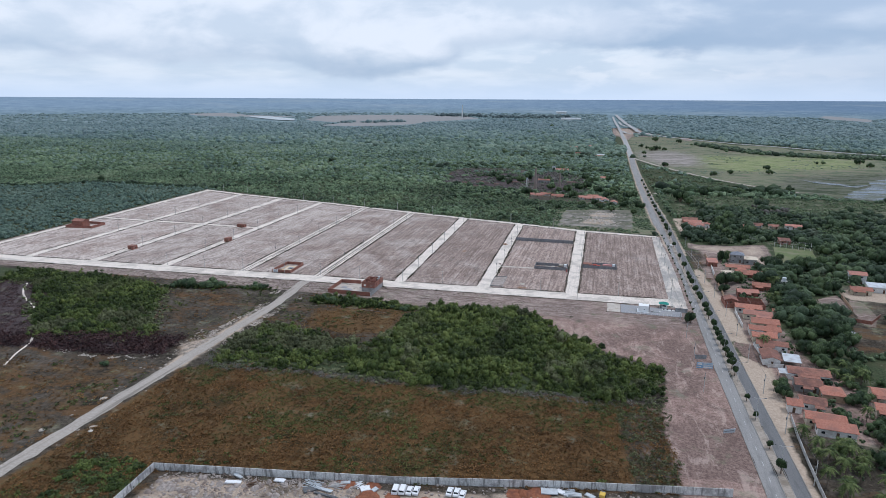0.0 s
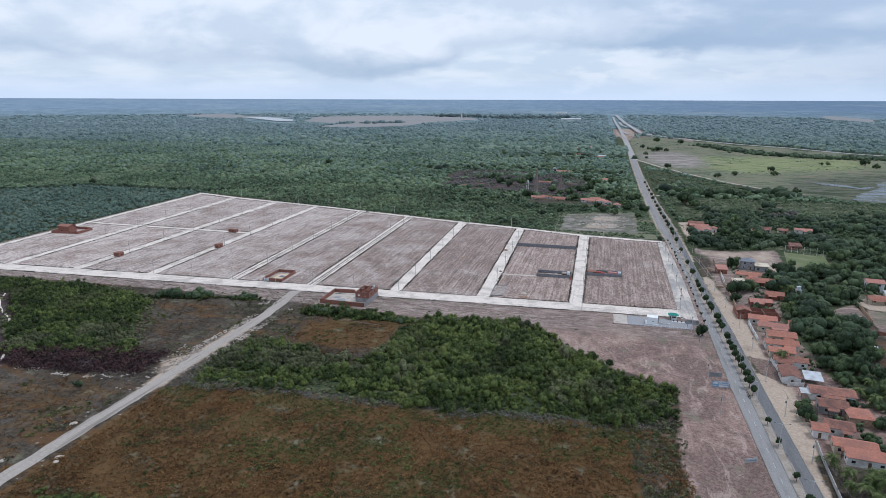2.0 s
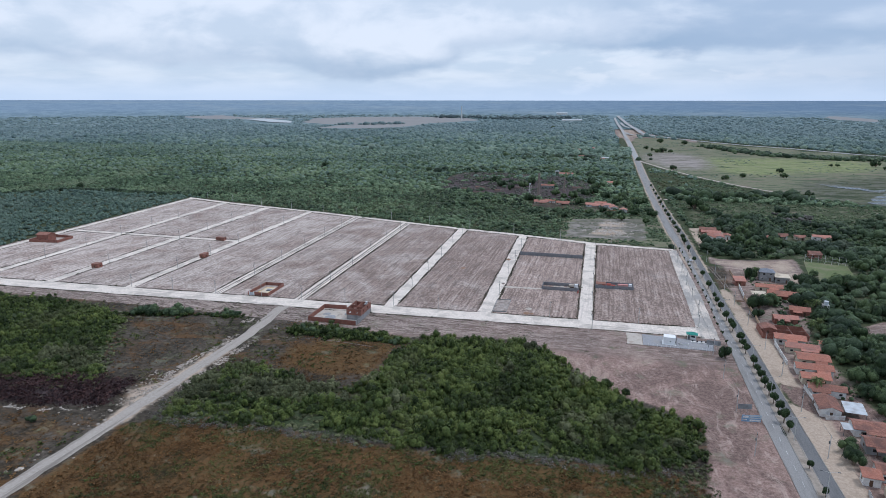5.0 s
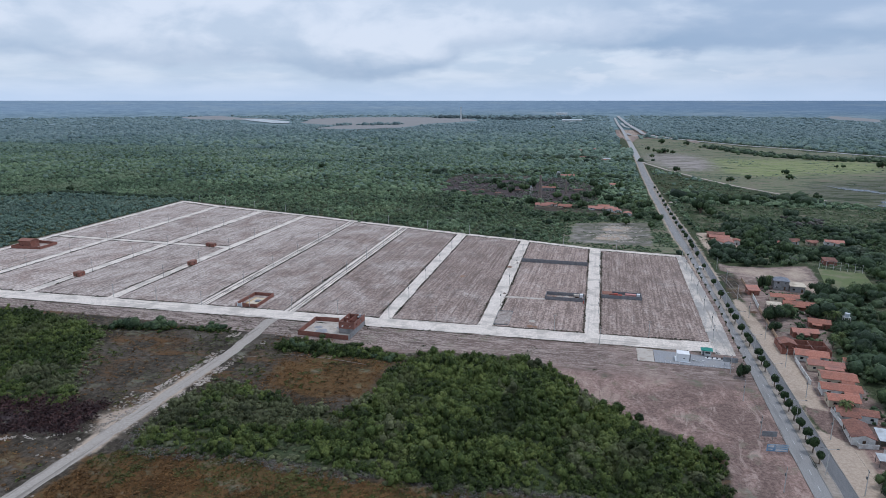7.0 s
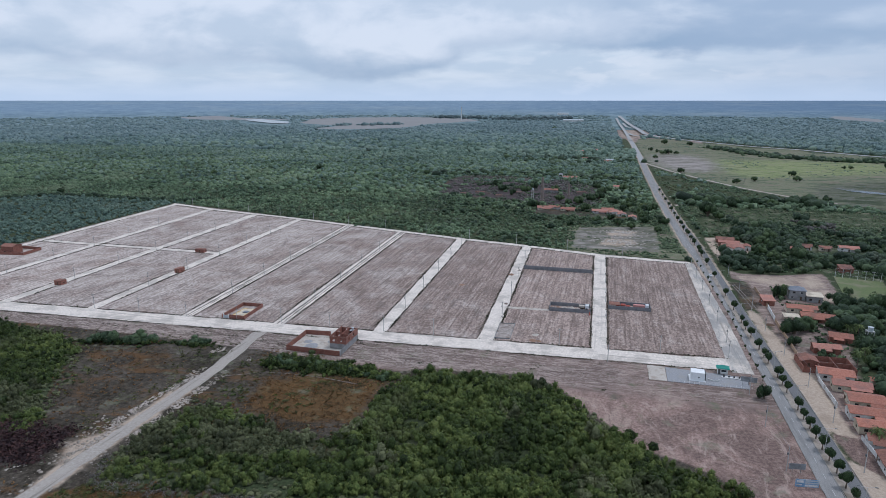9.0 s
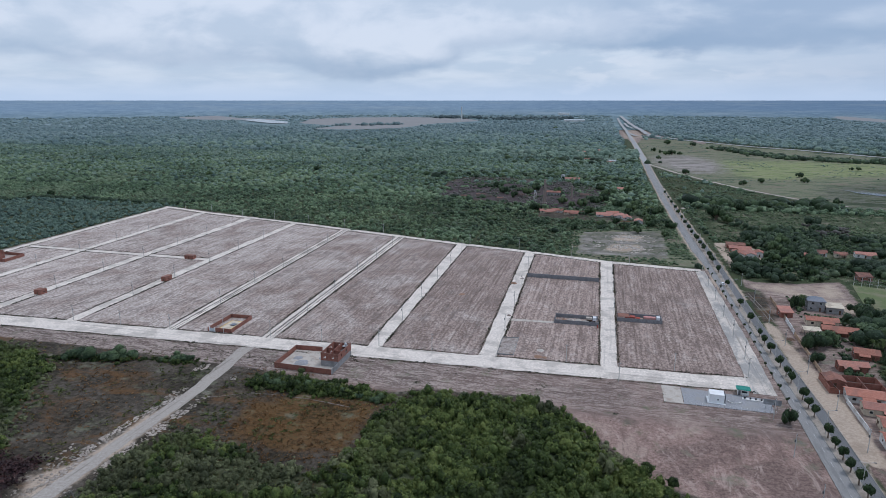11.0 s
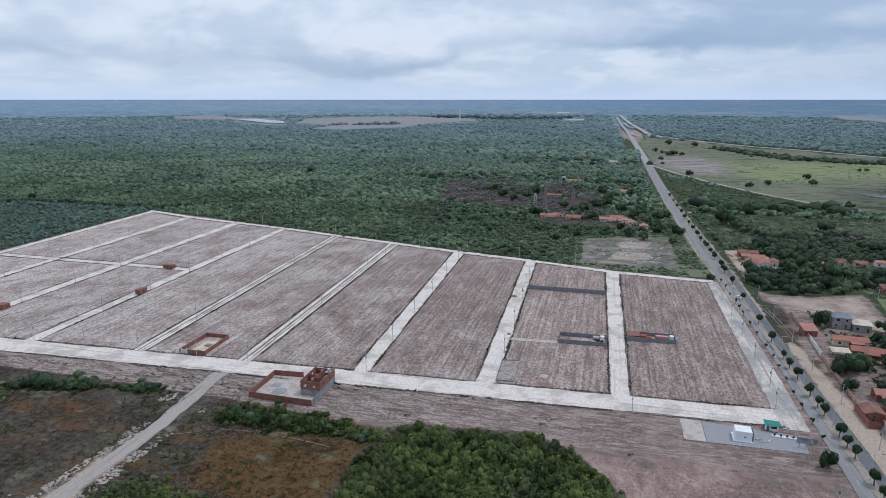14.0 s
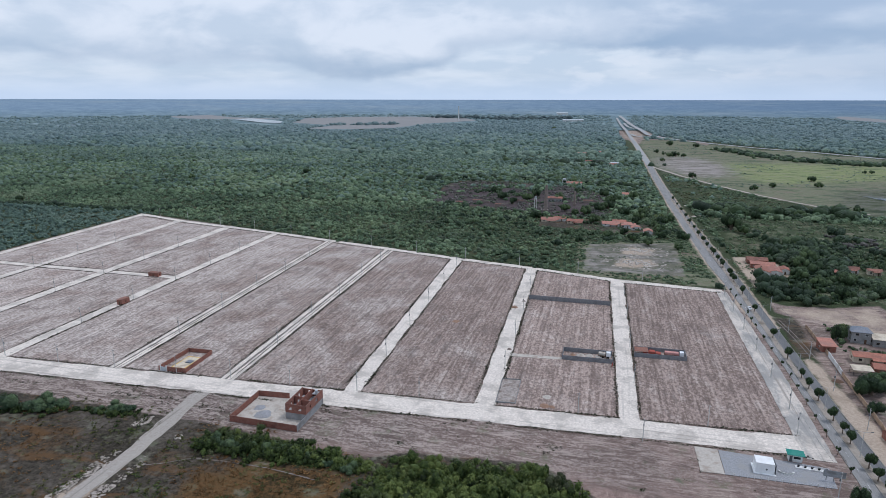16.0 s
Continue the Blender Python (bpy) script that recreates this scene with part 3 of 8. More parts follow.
M_WHITE = surface("white_limewash", (0.62, 0.61, 0.59), (0.78, 0.77, 0.75), (0.48, 0.45, 0.42), 0.9, 0.3, 0.8, 0.1)
M_BRIGHT = surface("fresh_white_paint", (0.80, 0.80, 0.79), (0.86, 0.86, 0.85), (0.74, 0.73, 0.71), 0.9, 0.3, 0.6, 0.05)
M_CREAM = surface("cream_plaster", (0.55, 0.47, 0.36), (0.66, 0.58, 0.46), (0.42, 0.35, 0.27), 0.9, 0.3)
M_YELLOW = surface("yellow_plaster", (0.62, 0.40, 0.07), (0.70, 0.48, 0.11), (0.48, 0.32, 0.1), 0.9, 0.3)
M_TAN = surface("tan_plaster", (0.38, 0.255, 0.17), (0.5, 0.36, 0.25), (0.27, 0.18, 0.125), 0.9, 0.3)
M_GREYPL = surface("grey_cement_render", (0.26, 0.255, 0.25), (0.36, 0.355, 0.35), (0.2, 0.195, 0.19), 1.2, 0.3)
M_CONC = surface("pale_concrete", (0.38, 0.37, 0.36), (0.5, 0.49, 0.475), (0.3, 0.29, 0.28), 1.4, 0.25)
def stained_wall():
    """Whitewash washed down by rain: dark runs from the coping, bare patches."""
    m, nt, p = shader("rain_stained_whitewash")
    n = Nodes(nt)
    pos = n.position()
    runs = n.noise(n.position(0, (1.0, 1.0, 0.12)), 0.9, 7, 0.7)
    bare = n.noise(pos, 0.12, 6, 0.65)
    col = n.mix(n.span(n.noise(pos, 2.0, 6, 0.6), 0.35, 0.65), (0.50, 0.49, 0.47), (0.68, 0.67, 0.65))
    col = n.mix(n.span(runs, 0.48, 0.62, 0, 0.8), col, (0.12, 0.115, 0.11))
    col = n.mix(n.span(bare, 0.5, 0.6, 0, 0.7), col, (0.22, 0.21, 0.205))
    n.link(col, p.inputs["Base Color"])
    p.inputs["Roughness"].default_value = 0.9
    n.bump(runs, 0.2, 0.03, p)
    return m


M_STAINED = stained_wall()
M_GRAVEL = surface("grey_gravel", (0.22, 0.22, 0.23), (0.36, 0.36, 0.37), (0.30, 0.29, 0.28), 2.2, 0.15, bump=0.6)
M_WOOD = surface("dark_wood", (0.09, 0.055, 0.035), (0.15, 0.09, 0.06), None, 3.0)
M_GLASS = surface("dark_window_glass", (0.015, 0.018, 0.02), (0.03, 0.034, 0.038), None, 1.0, rough=0.12, bump=0.0)
M_SHEET = surface("pale_metal_roof_sheet", (0.44, 0.47, 0.49), (0.57, 0.60, 0.62), (0.36, 0.36, 0.36), 1.2, 0.3, 0.5, 0.1)
M_BLUESHEET = surface("blue_grey_metal_roof_sheet", (0.13, 0.15, 0.18), (0.20, 0.22, 0.26), (0.2, 0.2, 0.22), 1.2, 0.3, 0.5, 0.1)
M_GREENROOF = surface("teal_green_roof_sheet", (0.01, 0.19, 0.15), (0.02, 0.26, 0.2), None, 1.5, rough=0.5, bump=0.05)
M_BARK = surface("grey_brown_bark", (0.10, 0.075, 0.055), (0.2, 0.155, 0.12), None, 4.0)
M_POLE = surface("pale_concrete_pole", (0.44, 0.425, 0.405), (0.56, 0.54, 0.515), None, 3.0)
M_STEEL = surface("dark_weathered_steel", (0.10, 0.105, 0.11), (0.17, 0.175, 0.18), None, 3.0, rough=0.5, metal=0.4)
M_CARWHITE = surface("white_car_paint", (0.74, 0.75, 0.76), (0.8, 0.8, 0.81), None, 0.6, rough=0.25, bump=0.0)
M_TYRE = surface("black_rubber", (0.015, 0.015, 0.016), (0.03, 0.03, 0.03), None, 4.0, rough=0.8)
M_RED = surface("faded_red_paint", (0.32, 0.06, 0.045), (0.44, 0.12, 0.09), (0.25, 0.07, 0.05), 1.5)
M_PINK = surface("faded_pink_tarpaulin", (0.5, 0.22, 0.2), (0.6, 0.32, 0.29), (0.4, 0.18, 0.16), 1.0)
M_SIGNBLUE = surface("faded_blue_print", (0.17, 0.31, 0.47), (0.26, 0.40, 0.54), (0.46, 0.53, 0.58), 0.8, 0.4)
M_SIGNBACK = surface("grey_sheet_back", (0.25, 0.26, 0.27), (0.34, 0.35, 0.36), (0.2, 0.2, 0.2), 1.5, 0.4)
M_RUBBLE = surface("pale_rubble", (0.22, 0.185, 0.165), (0.46, 0.405, 0.365), (0.2, 0.15, 0.125), 1.1, 0.3, bump=0.8, depth=0.2)
M_CLAYHEAP = surface("brown_clay_heap", (0.23, 0.135, 0.09), (0.32, 0.2, 0.14), None, 1.0)
M_REDEARTH = surface("red_earth", (0.20, 0.068, 0.035), (0.30, 0.12, 0.065), (0.15, 0.06, 0.04), 1.0, 0.4)
M_SANDHEAP = surface("pale_building_sand", (0.42, 0.37, 0.32), (0.54, 0.49, 0.43), (0.36, 0.3, 0.25), 1.5, 0.3)
# Darkest leaf tone lowered to imitate shadow inside the thicket.
M_SCRUB = foliage("scrub_leaves", (0.011, 0.019, 0.006), (0.063, 0.093, 0.024), (0.172, 0.205, 0.057), (0.105, 0.113, 0.053), 0.035)
# Green leaves, with extra blue that imitates haze over the woods.
M_FOREST = foliage("forest_leaves", (0.03, 0.052, 0.032), (0.116, 0.174, 0.094), (0.25, 0.322, 0.178), (0.18, 0.22, 0.13), 0.012, leaf=0.9)
# Haze imitated in the leaf colours: greyer, then bluer for farther woods.
M_HAZEDFAR = foliage("hazed_far_leaves", (0.098, 0.15, 0.155), (0.16, 0.222, 0.222), (0.23, 0.298, 0.28), (0.175, 0.235, 0.24), 0.006, leaf=0.3)
M_HAZEDMID = foliage("hazed_mid_leaves", (0.056, 0.093, 0.078), (0.142, 0.206, 0.155), (0.255, 0.322, 0.228), (0.18, 0.23, 0.175), 0.008, leaf=0.5)
M_HAZEDDIM = foliage("hazed_dim_leaves", (0.075, 0.122, 0.12), (0.145, 0.21, 0.19), (0.235, 0.305, 0.255), (0.175, 0.23, 0.21), 0.008, leaf=0.4)
# Olive green, its blue raised a little to imitate haze.
M_BUSH = foliage("olive_bush_leaves", (0.024, 0.041, 0.025), (0.086, 0.126, 0.066), (0.195, 0.246, 0.124), (0.13, 0.146, 0.104), 0.03, leaf=1.0)
M_GROVE = foliage("broad_tree_leaves", (0.018, 0.032, 0.019), (0.06, 0.093, 0.048), (0.14, 0.19, 0.09), leaf=1.3)
M_SCRUBGREY = foliage("grey_thorn_leaves", (0.036, 0.042, 0.02), (0.102, 0.113, 0.054), (0.195, 0.205, 0.105), leaf=1.8)
M_HERB = foliage("olive_herb_leaves", (0.032, 0.036, 0.011), (0.078, 0.082, 0.024), (0.15, 0.15, 0.048))
M_OLDBRICK = brick_material("sooty_old_brick", (0.22, 0.165, 0.14), (0.30, 0.23, 0.195), (0.24, 0.21, 0.19))
# Dark leaves pushed towards blue to imitate haze at this distance.
M_PLANTATION = foliage("hazed_plantation_leaves", (0.05, 0.075, 0.08), (0.072, 0.102, 0.105), (0.10, 0.135, 0.13), leaf=0.3)
M_TREE = foliage("dark_tree_leaves", (0.013, 0.025, 0.014), (0.047, 0.076, 0.034), (0.115, 0.16, 0.066), leaf=1.4)
M_STREETTREE = foliage("street_tree_leaves", (0.012, 0.025, 0.012), (0.026, 0.047, 0.018), (0.05, 0.08, 0.028))
M_PALM = foliage("palm_leaves", (0.024, 0.040, 0.012), (0.072, 0.102, 0.032), (0.185, 0.22, 0.08))
M_DRY = foliage("dry_reddish_grass", (0.054, 0.029, 0.012), (0.14, 0.072, 0.026), (0.26, 0.141, 0.053), (0.09, 0.071, 0.03), 0.05)
M_DEAD = foliage("bare_grey_twigs", (0.085, 0.078, 0.07), (0.15, 0.138, 0.125), (0.235, 0.22, 0.20))
M_CHARRED = foliage("charred_twigs", (0.016, 0.010, 0.012), (0.052, 0.027, 0.028), (0.125, 0.063, 0.055))
M_WEED = foliage("roadside_weeds", (0.012, 0.015, 0.007), (0.03, 0.033, 0.015), (0.07, 0.066, 0.032))
M_PITCH = surface("mown_pitch_grass", (0.10, 0.13, 0.05), (0.14, 0.17, 0.07), (0.19, 0.18, 0.11), 1.0, 0.1)
M_LINE = surface("faded_road_paint", (0.45, 0.45, 0.44), (0.6, 0.6, 0.58), (0.25, 0.25, 0.25), 1.5, 0.5)
M_SOILSTRIP = surface("grey_street_soil", (0.15, 0.125, 0.11), (0.26, 0.225, 0.205), (0.12, 0.1, 0.085), 1.2, 0.2, 0.95, 0.5)
M_MEDIAN = surface("brownish_median_sand", (0.27, 0.23, 0.19), (0.38, 0.33, 0.28), (0.2, 0.165, 0.13), 1.0, 0.15, 0.95, 0.4)
M_KERB = surface("worn_kerb_stone", (0.24, 0.23, 0.215), (0.36, 0.34, 0.32), (0.2, 0.18, 0.16), 0.8, 0.2)
M_DIRT = surface("beaten_dirt", (0.37, 0.31, 0.26), (0.53, 0.46, 0.40), (0.30, 0.255, 0.22), 0.9, 0.12, 0.95, 0.5)
M_HIGHWAY = surface("pale_far_highway", (0.29, 0.29, 0.29), (0.40, 0.398, 0.392), (0.34, 0.325, 0.3), 0.25, 0.03, 0.9, 0.1)


# ---- mesh helpers ----
def array_mesh(name, verts, faces, mat, tint=None, smooth=False):
    """A mesh from an array of vertices and an array of faces of one size."""
    verts, faces = np.asarray(verts, np.float32), np.asarray(faces, np.int32)
    me = bpy.data.meshes.new(name)
    k = faces.shape[1]
    me.vertices.add(len(verts)), me.loops.add(faces.size), me.polygons.add(len(faces))
    me.vertices.foreach_set("co", verts.ravel())
    me.loops.foreach_set("vertex_index", faces.ravel())
    me.polygons.foreach_set("loop_start", np.arange(0, faces.size, k, dtype=np.int32))
    me.polygons.foreach_set("use_smooth", np.full(len(faces), smooth))
    me.update(calc_edges=True)
    me.materials.append(mat)
    if tint is not None:
        me.attributes.new("tint", "FLOAT", "POINT").data.foreach_set("value", np.asarray(tint, np.float32))
    return me


def part(name, bm, material, parent, label="", smooth=False):
    me = bpy.data.meshes.new(name)
    bm.to_mesh(me)
    bm.free()
    me.materials.append(material)
    if smooth:
        me.polygons.foreach_set("use_smooth", np.ones(len(me.polygons), bool))
    ob = new(name, me)
    ob.parent = parent
    if label:
        ob["label"] = label
    return ob


def box(bm, x0, y0, z0, x1, y1, z1, m=None):
    """A block between two corners, added to bm."""
    vs = [bm.verts.new((x, y, z)) for x in (x0, x1) for y in (y0, y1) for z in (z0, z1)]
    for f in ((0, 1, 3, 2), (4, 6, 7, 5), (0, 4, 5, 1), (2, 3, 7, 6), (0, 2, 6, 4), (1, 5, 7, 3)):
        bm.faces.new([vs[i] for i in f])
    if m:
        bmesh.ops.transform(bm, matrix=m, verts=vs)
    return vs


def block(x0, y0, z0, x1, y1, z1, bevel=0.0):
    bm = bmesh.new()
    box(bm, x0, y0, z0, x1, y1, z1)
    bmesh.ops.recalc_face_normals(bm, faces=bm.faces)
    if bevel:
        bmesh.ops.bevel(bm, geom=bm.edges[:], offset=bevel, segments=1, affect="EDGES")
    return bm


def rod(bm, a, b, r0, r1, sides=6):
    """A tapered round bar from a to b."""
    a, b = Vector(a), Vector(b)
    q = (b - a).to_track_quat("Z", "Y").to_matrix()
    rings = []
    for c, r in ((a, r0), (b, r1)):
        rings.append([bm.verts.new(c + q @ Vector((r * math.cos(t), r * math.sin(t), 0))) for t in (2 * math.pi * i / sides for i in range(sides))])
    for i in range(sides):
        j = (i + 1) % sides
        bm.faces.new((rings[0][i], rings[0][j], rings[1][j], rings[1][i]))
    bm.faces.new(rings[1]), bm.faces.new(rings[0][::-1])


def thing(name, x, y, rot, label, category, group="", z=None):
    ob = new(name)
    ob.matrix_basis = pose(x, y, (float(rise(x, y)) if z is None else z), 0, 0, rot)
    return tagged(ob, label, category, group)


def prism(points, z0, z1):
    """A slab over a polygon given anticlockwise."""
    bm = bmesh.new()
    lo, hi = [bm.verts.new((x, y, z0)) for x, y in points], [bm.verts.new((x, y, z1)) for x, y in points]
    bm.faces.new(hi), bm.faces.new(lo[::-1])
    for i in range(len(points)):
        j = (i + 1) % len(points)
        bm.faces.new((lo[i], lo[j], hi[j], hi[i]))
    return bm


def structure(name, bm, mat, label, category):
    return tagged(part(name, bm, mat, None), label, category, kind="structure")


def sheet(rows_l, rows_r, z, cells=6, edge=0.0, lift=None, seed=0):
    """Vertices and quads of a strip between two rows of points, with ragged edges."""
    l, r = np.asarray(rows_l, float), np.asarray(rows_r, float)
    s = np.linspace(0, 1, cells + 1)[None, :, None]
    p = l[:, None] * (1 - s) + r[:, None] * s
    if edge:
        for k, o in ((0, 1), (-1, -1)):
            n = (value_noise(p[:, k, 0], p[:, k, 1], 5.0, seed) - 0.5) * 2 * edge + (value_noise(p[:, k, 0], p[:, k, 1], 1.6, seed + 5) - 0.5) * edge
            d = (r - l) / np.linalg.norm(r - l, axis=1)[:, None] * o
            p[:, k] += d * n[:, None]
    zz = np.full(p.shape[:2], z) + (rise(p[..., 0], p[..., 1]) + 6 * np.clip((p[..., 1] - 1600) / 350, 0, 1) if lift else 0)
    v = np.concatenate([p, zz[..., None]], -1).reshape(-1, 3)
    i = np.arange(len(l) - 1)[:, None] * (cells + 1) + np.arange(cells)[None]
    f = np.stack([i, i + 1, i + cells + 2, i + cells + 1], -1).reshape(-1, 4)
    return v, f


def strip(name, rows_l, rows_r, z, mat, label, category, cells=6, edge=0.0, lift=None, seed=0):
    v, f = sheet(rows_l, rows_r, z, cells, edge, lift, seed)
    return tagged(new(name, array_mesh(name, v, f, mat)), label, category, kind="structure")


# ---- the land, one sheet to the skyline ----
def axis(a, b, step, lo, hi, growth=1.13):
    mid = np.arange(a, b + step / 2, step)
    right, left, d = [], [], step
    while (right[-1] if right else b) < hi:
        d *= growth
        right.append((right[-1] if right else b) + d)
    d = step
    while (left[-1] if left else a) > lo:
        d *= growth
        left.append((left[-1] if left else a) - d)
    return np.concatenate([left[::-1], mid, right])


def build_ground():
    xs, ys = axis(-480, 200, 2.5, -5600, 5600), axis(-240, 320, 2.5, -900, 5200)
    X, Y = np.meshgrid(xs, ys, indexing="ij")
    x, y = X.ravel(), Y.ravel()
    z = rise(x, y) - 0.03 - 0.08 * fbm(x, y, 9.0, 3)
    nx, ny = len(xs), len(ys)
    i = np.arange(nx - 1)[:, None] * ny + np.arange(ny - 1)[None]
    f = np.stack([i, i + ny, i + ny + 1, i + 1], -1).reshape(-1, 4)
    me = array_mesh("ground", np.stack([x, y, z], -1), f, M_LAND, smooth=True)

    def mask(*polys, soft=6.0):
        return np.max([np.clip(0.5 + inside(p, x, y) / soft / 2, 0, 1) for p in polys], 0)
    road = np.clip(1.2 - np.maximum(along(ROAD_L, y) - x, x - along(ROAD_R, y)) / 4.5, 0, 1) * (y > 120) * (y < 2000) * 0.6
    dirt = np.clip(1.25 - np.abs(x + 164.5) / 9, 0, 1) * np.clip((-45 - y) / 40, 0, 1) * np.clip((y + 185) / 40, 0, 1) * 0.66
    dirt = np.maximum(dirt, np.clip(1.0 - np.abs(x + 170) / 22, 0, 1) * np.clip(1 - np.abs(y + 126) / 22, 0, 1) * 0.8)
    a = np.stack([(1 - mask(GROVE_PALM, soft=2)) * np.maximum.reduce([mask(SOIL, LOTS, VACANT_S, JUNCTION), np.maximum.reduce([0.58 * mask(VILLAGE), 0.44 * mask(CLEAR_RUIN), mask(YARD_E, LANE_E, soft=3)]) * (1 - 0.16 * mask(VACANT, soft=2)), 0.42 * mask(SANDFIELD), 0.46 * mask(THORN, soft=5), 0.9 * mask(BARE_E)]), np.maximum.reduce([mask(BROWN), 0.72 * mask(CLEARING, soft=12), 0.47 * mask(GREY_A, soft=8)]) * (1 - mask(THORN, soft=5)), np.maximum.reduce([np.maximum(mask(VERGE_E, QHOUSE, TERRACE), 0.52 * mask(BARE_E)) * (1 - 0.9 * mask(VACANT_S, VACANT, GROVE_PALM, soft=2)), mask(YARD, soft=2) * 0.54, mask(FAR_SAND, FAR_SAND_W, soft=60) * 0.7, mask(JUNCTION, soft=14) * 0.5, road, dirt, mask(CLEARING, soft=10) * 0.3, mask(SANDSPOT, SANDSPOT_B, soft=12) * 0.72]), np.ones_like(x)], -1)
    c = np.stack([mask(GREEN, soft=30), np.maximum(mask(PURPLE, soft=30), mask(SANDFIELD, soft=4)), np.maximum(mask(WET, soft=30), 0.5 * mask(SANDFIELD, soft=4)), np.ones_like(x)], -1)
    b = np.stack([(1 - mask(SHRUB, SHRUB_W, HEDGE, soft=2)) * mask(GREY_A, GREY_B, GREY_C, CLEAR_RUIN, HOUSES_MID, GROVE_PALM, LOT_E, GREY_S, VACANT, soft=6), np.maximum(mask(BURNT_A, BURNT_B), 0.66 * mask(CLEAR_RUIN)), np.maximum(mask(MEADOW, soft=20), np.maximum(mask(GRASS_E, WOODS_E, soft=12) * 0.45, mask(GRASS_N) * 0.75)), np.ones_like(x)], -1)
    for n, d in (("land_a", a), ("land_b", b), ("land_c", c)):
        me.attributes.new(n, "FLOAT_COLOR", "POINT").data.foreach_set("color", d.astype(np.float32).ravel())
    return tagged(new("ground", me), "flat sandy plain with scrub, soil and grass", "ground", kind="structure")


build_ground()


def build_backdrop():
    a = np.linspace(radians(-70), radians(52), 260)
    r = np.concatenate([np.linspace(2380, 3400, 60), np.linspace(3450, 6300, 40)])
    A, R = np.meshgrid(a, r, indexing="ij")
    R = R + 260 * (fbm(A * 900, R * 0 + 7, 60, 9) - 0.5) * (R < 2420)
    x, y = R * np.sin(A), R * np.cos(A) - 290
    z = rise(x, y) + 1.5 + 1.2 * (fbm(x, y, 80, 21) - 0.4)
    i = np.arange(len(a) - 1)[:, None] * len(r) + np.arange(len(r) - 1)[None]
    f = np.stack([i, i + 1, i + len(r) + 1, i + len(r)], -1).reshape(-1, 4)
    sandy = np.max([np.clip(0.5 + inside(p, x.ravel(), y.ravel()) / 90, 0, 1) for p in (FAR_SAND, FAR_SAND_W, FAR_FIELD_E)], 0)
    tagged(new("backdrop", array_mesh("backdrop", np.stack([x, y, z], -1).reshape(-1, 3), f, M_FAR, sandy, smooth=True)), "far wooded country with blue haze painted into its colour", "distance", kind="structure")


build_backdrop()

# ---- roads, streets and plots ----
xs = np.arange(-470, 62, 3.0)
strip("road", np.stack([xs, front_s(xs)], -1), np.stack([xs, front_n(xs)], -1), 0.05, M_STREET_ACROSS, "wide pale sandy access street in front of the plots", "road", 8, 0.7)
xs = np.arange(-470, 60, 3.0)
strip("road", np.stack([xs, back_s(xs)], -1), np.stack([xs, back_n(xs)], -1), 0.05, M_STREET_ACROSS, "pale sandy street along the back of the plots", "road", 5, 0.6, seed=3)
for k, ((fa, fb), (ba, bb)) in enumerate(STREETS):
    ya, yb = front_n((fa + fb) / 2) - 0.5, float(back_s((ba + bb) / 2)) + 0.5
    s = np.linspace(0, 1, 70)
    yy = ya + (yb - ya) * s
    xa, xb = fa + (ba - fa) * s, fb + (bb - fb) * s
    if k in (4, 5):
        strip("road", np.stack([xa, yy], -1), np.stack([xb, yy], -1), 0.07, M_SOILSTRIP, "half-made street of grey soil between plots", "road", 5, 0.4, seed=k)
        for u0, u1 in ((0.08, 0.36), (0.52, 0.66), (0.74, 0.95)):
            strip("road", np.stack([xa + (xb - xa) * u0, yy], -1), np.stack([xa + (xb - xa) * u1, yy], -1), 0.11, M_STREET, "pale wheel track along a half-made street", "road", 2, 0.3, seed=k + int(u0 * 50))
    else:
        strip("road", np.stack([xa, yy], -1), np.stack([xb, yy], -1), 0.07, M_STREET, "pale sand and stone street between plots", "road", 5, 0.55, seed=k)


def street_x(k, y):
    (fa, fb), (ba, bb) = STREETS[k]
    ya, yb = front_n((fa + fb) / 2), float(back_s((ba + bb) / 2))
    s = (y - ya) / (yb - ya)
    return fa + (ba - fa) * s, fb + (bb - fb) * s


strip("road", [(street_x(0, 124)[1] - 1, 121.5), (-398, 120.5), (-343, 120.5), (street_x(3, 124)[0] + 1, 120)], [(street_x(0, 124)[1] - 1, 127), (-398, 126), (-343, 125.8), (street_x(3, 124)[0] + 1, 125.5)], 0.09, M_STREET_ACROSS, "narrow pale street crossing the plots", "road", 4, 0.4)


def plot(x_w, x_e, y_lo, y_hi, k):
    """One block of harrowed land between two streets. The limits are functions of y and of x."""
    t = np.linspace(0, 1, 60)
    Y = np.zeros((25, 60))
    X = np.zeros((25, 60))
    for i in range(25):
        u = i / 24
        # iterate to find x and y together, the streets lean a little
        xa = x_w(60) * (1 - u) + x_e(60) * u
        lo, hi = y_lo(xa), y_hi(xa)
        yy = lo + (hi - lo) * t
        X[i] = x_w(yy) * (1 - u) + x_e(yy) * u
        Y[i] = yy
    e = (value_noise(X, Y, 4.0, k) - 0.5) * 0.9
    X[0] += e[0]
    X[-1] += e[-1]
    Y[:, 0] += e[:, 0]
    Y[:, -1] += e[:, -1]
    Z = 0.10 + 0.10 * fbm(X, Y, 6.0, k) + 0.05 * (np.sin((X + 0.035 * Y) * 2 * math.pi / 2.2) * 0.5 + 0.5)
    Z[0], Z[-1], Z[:, 0], Z[:, -1] = 0.0, 0.0, 0.0, 0.0
    i = np.arange(24)[:, None] * 60 + np.arange(59)[None]
    f = np.stack([i, i + 60, i + 61, i + 1], -1).reshape(-1, 4)
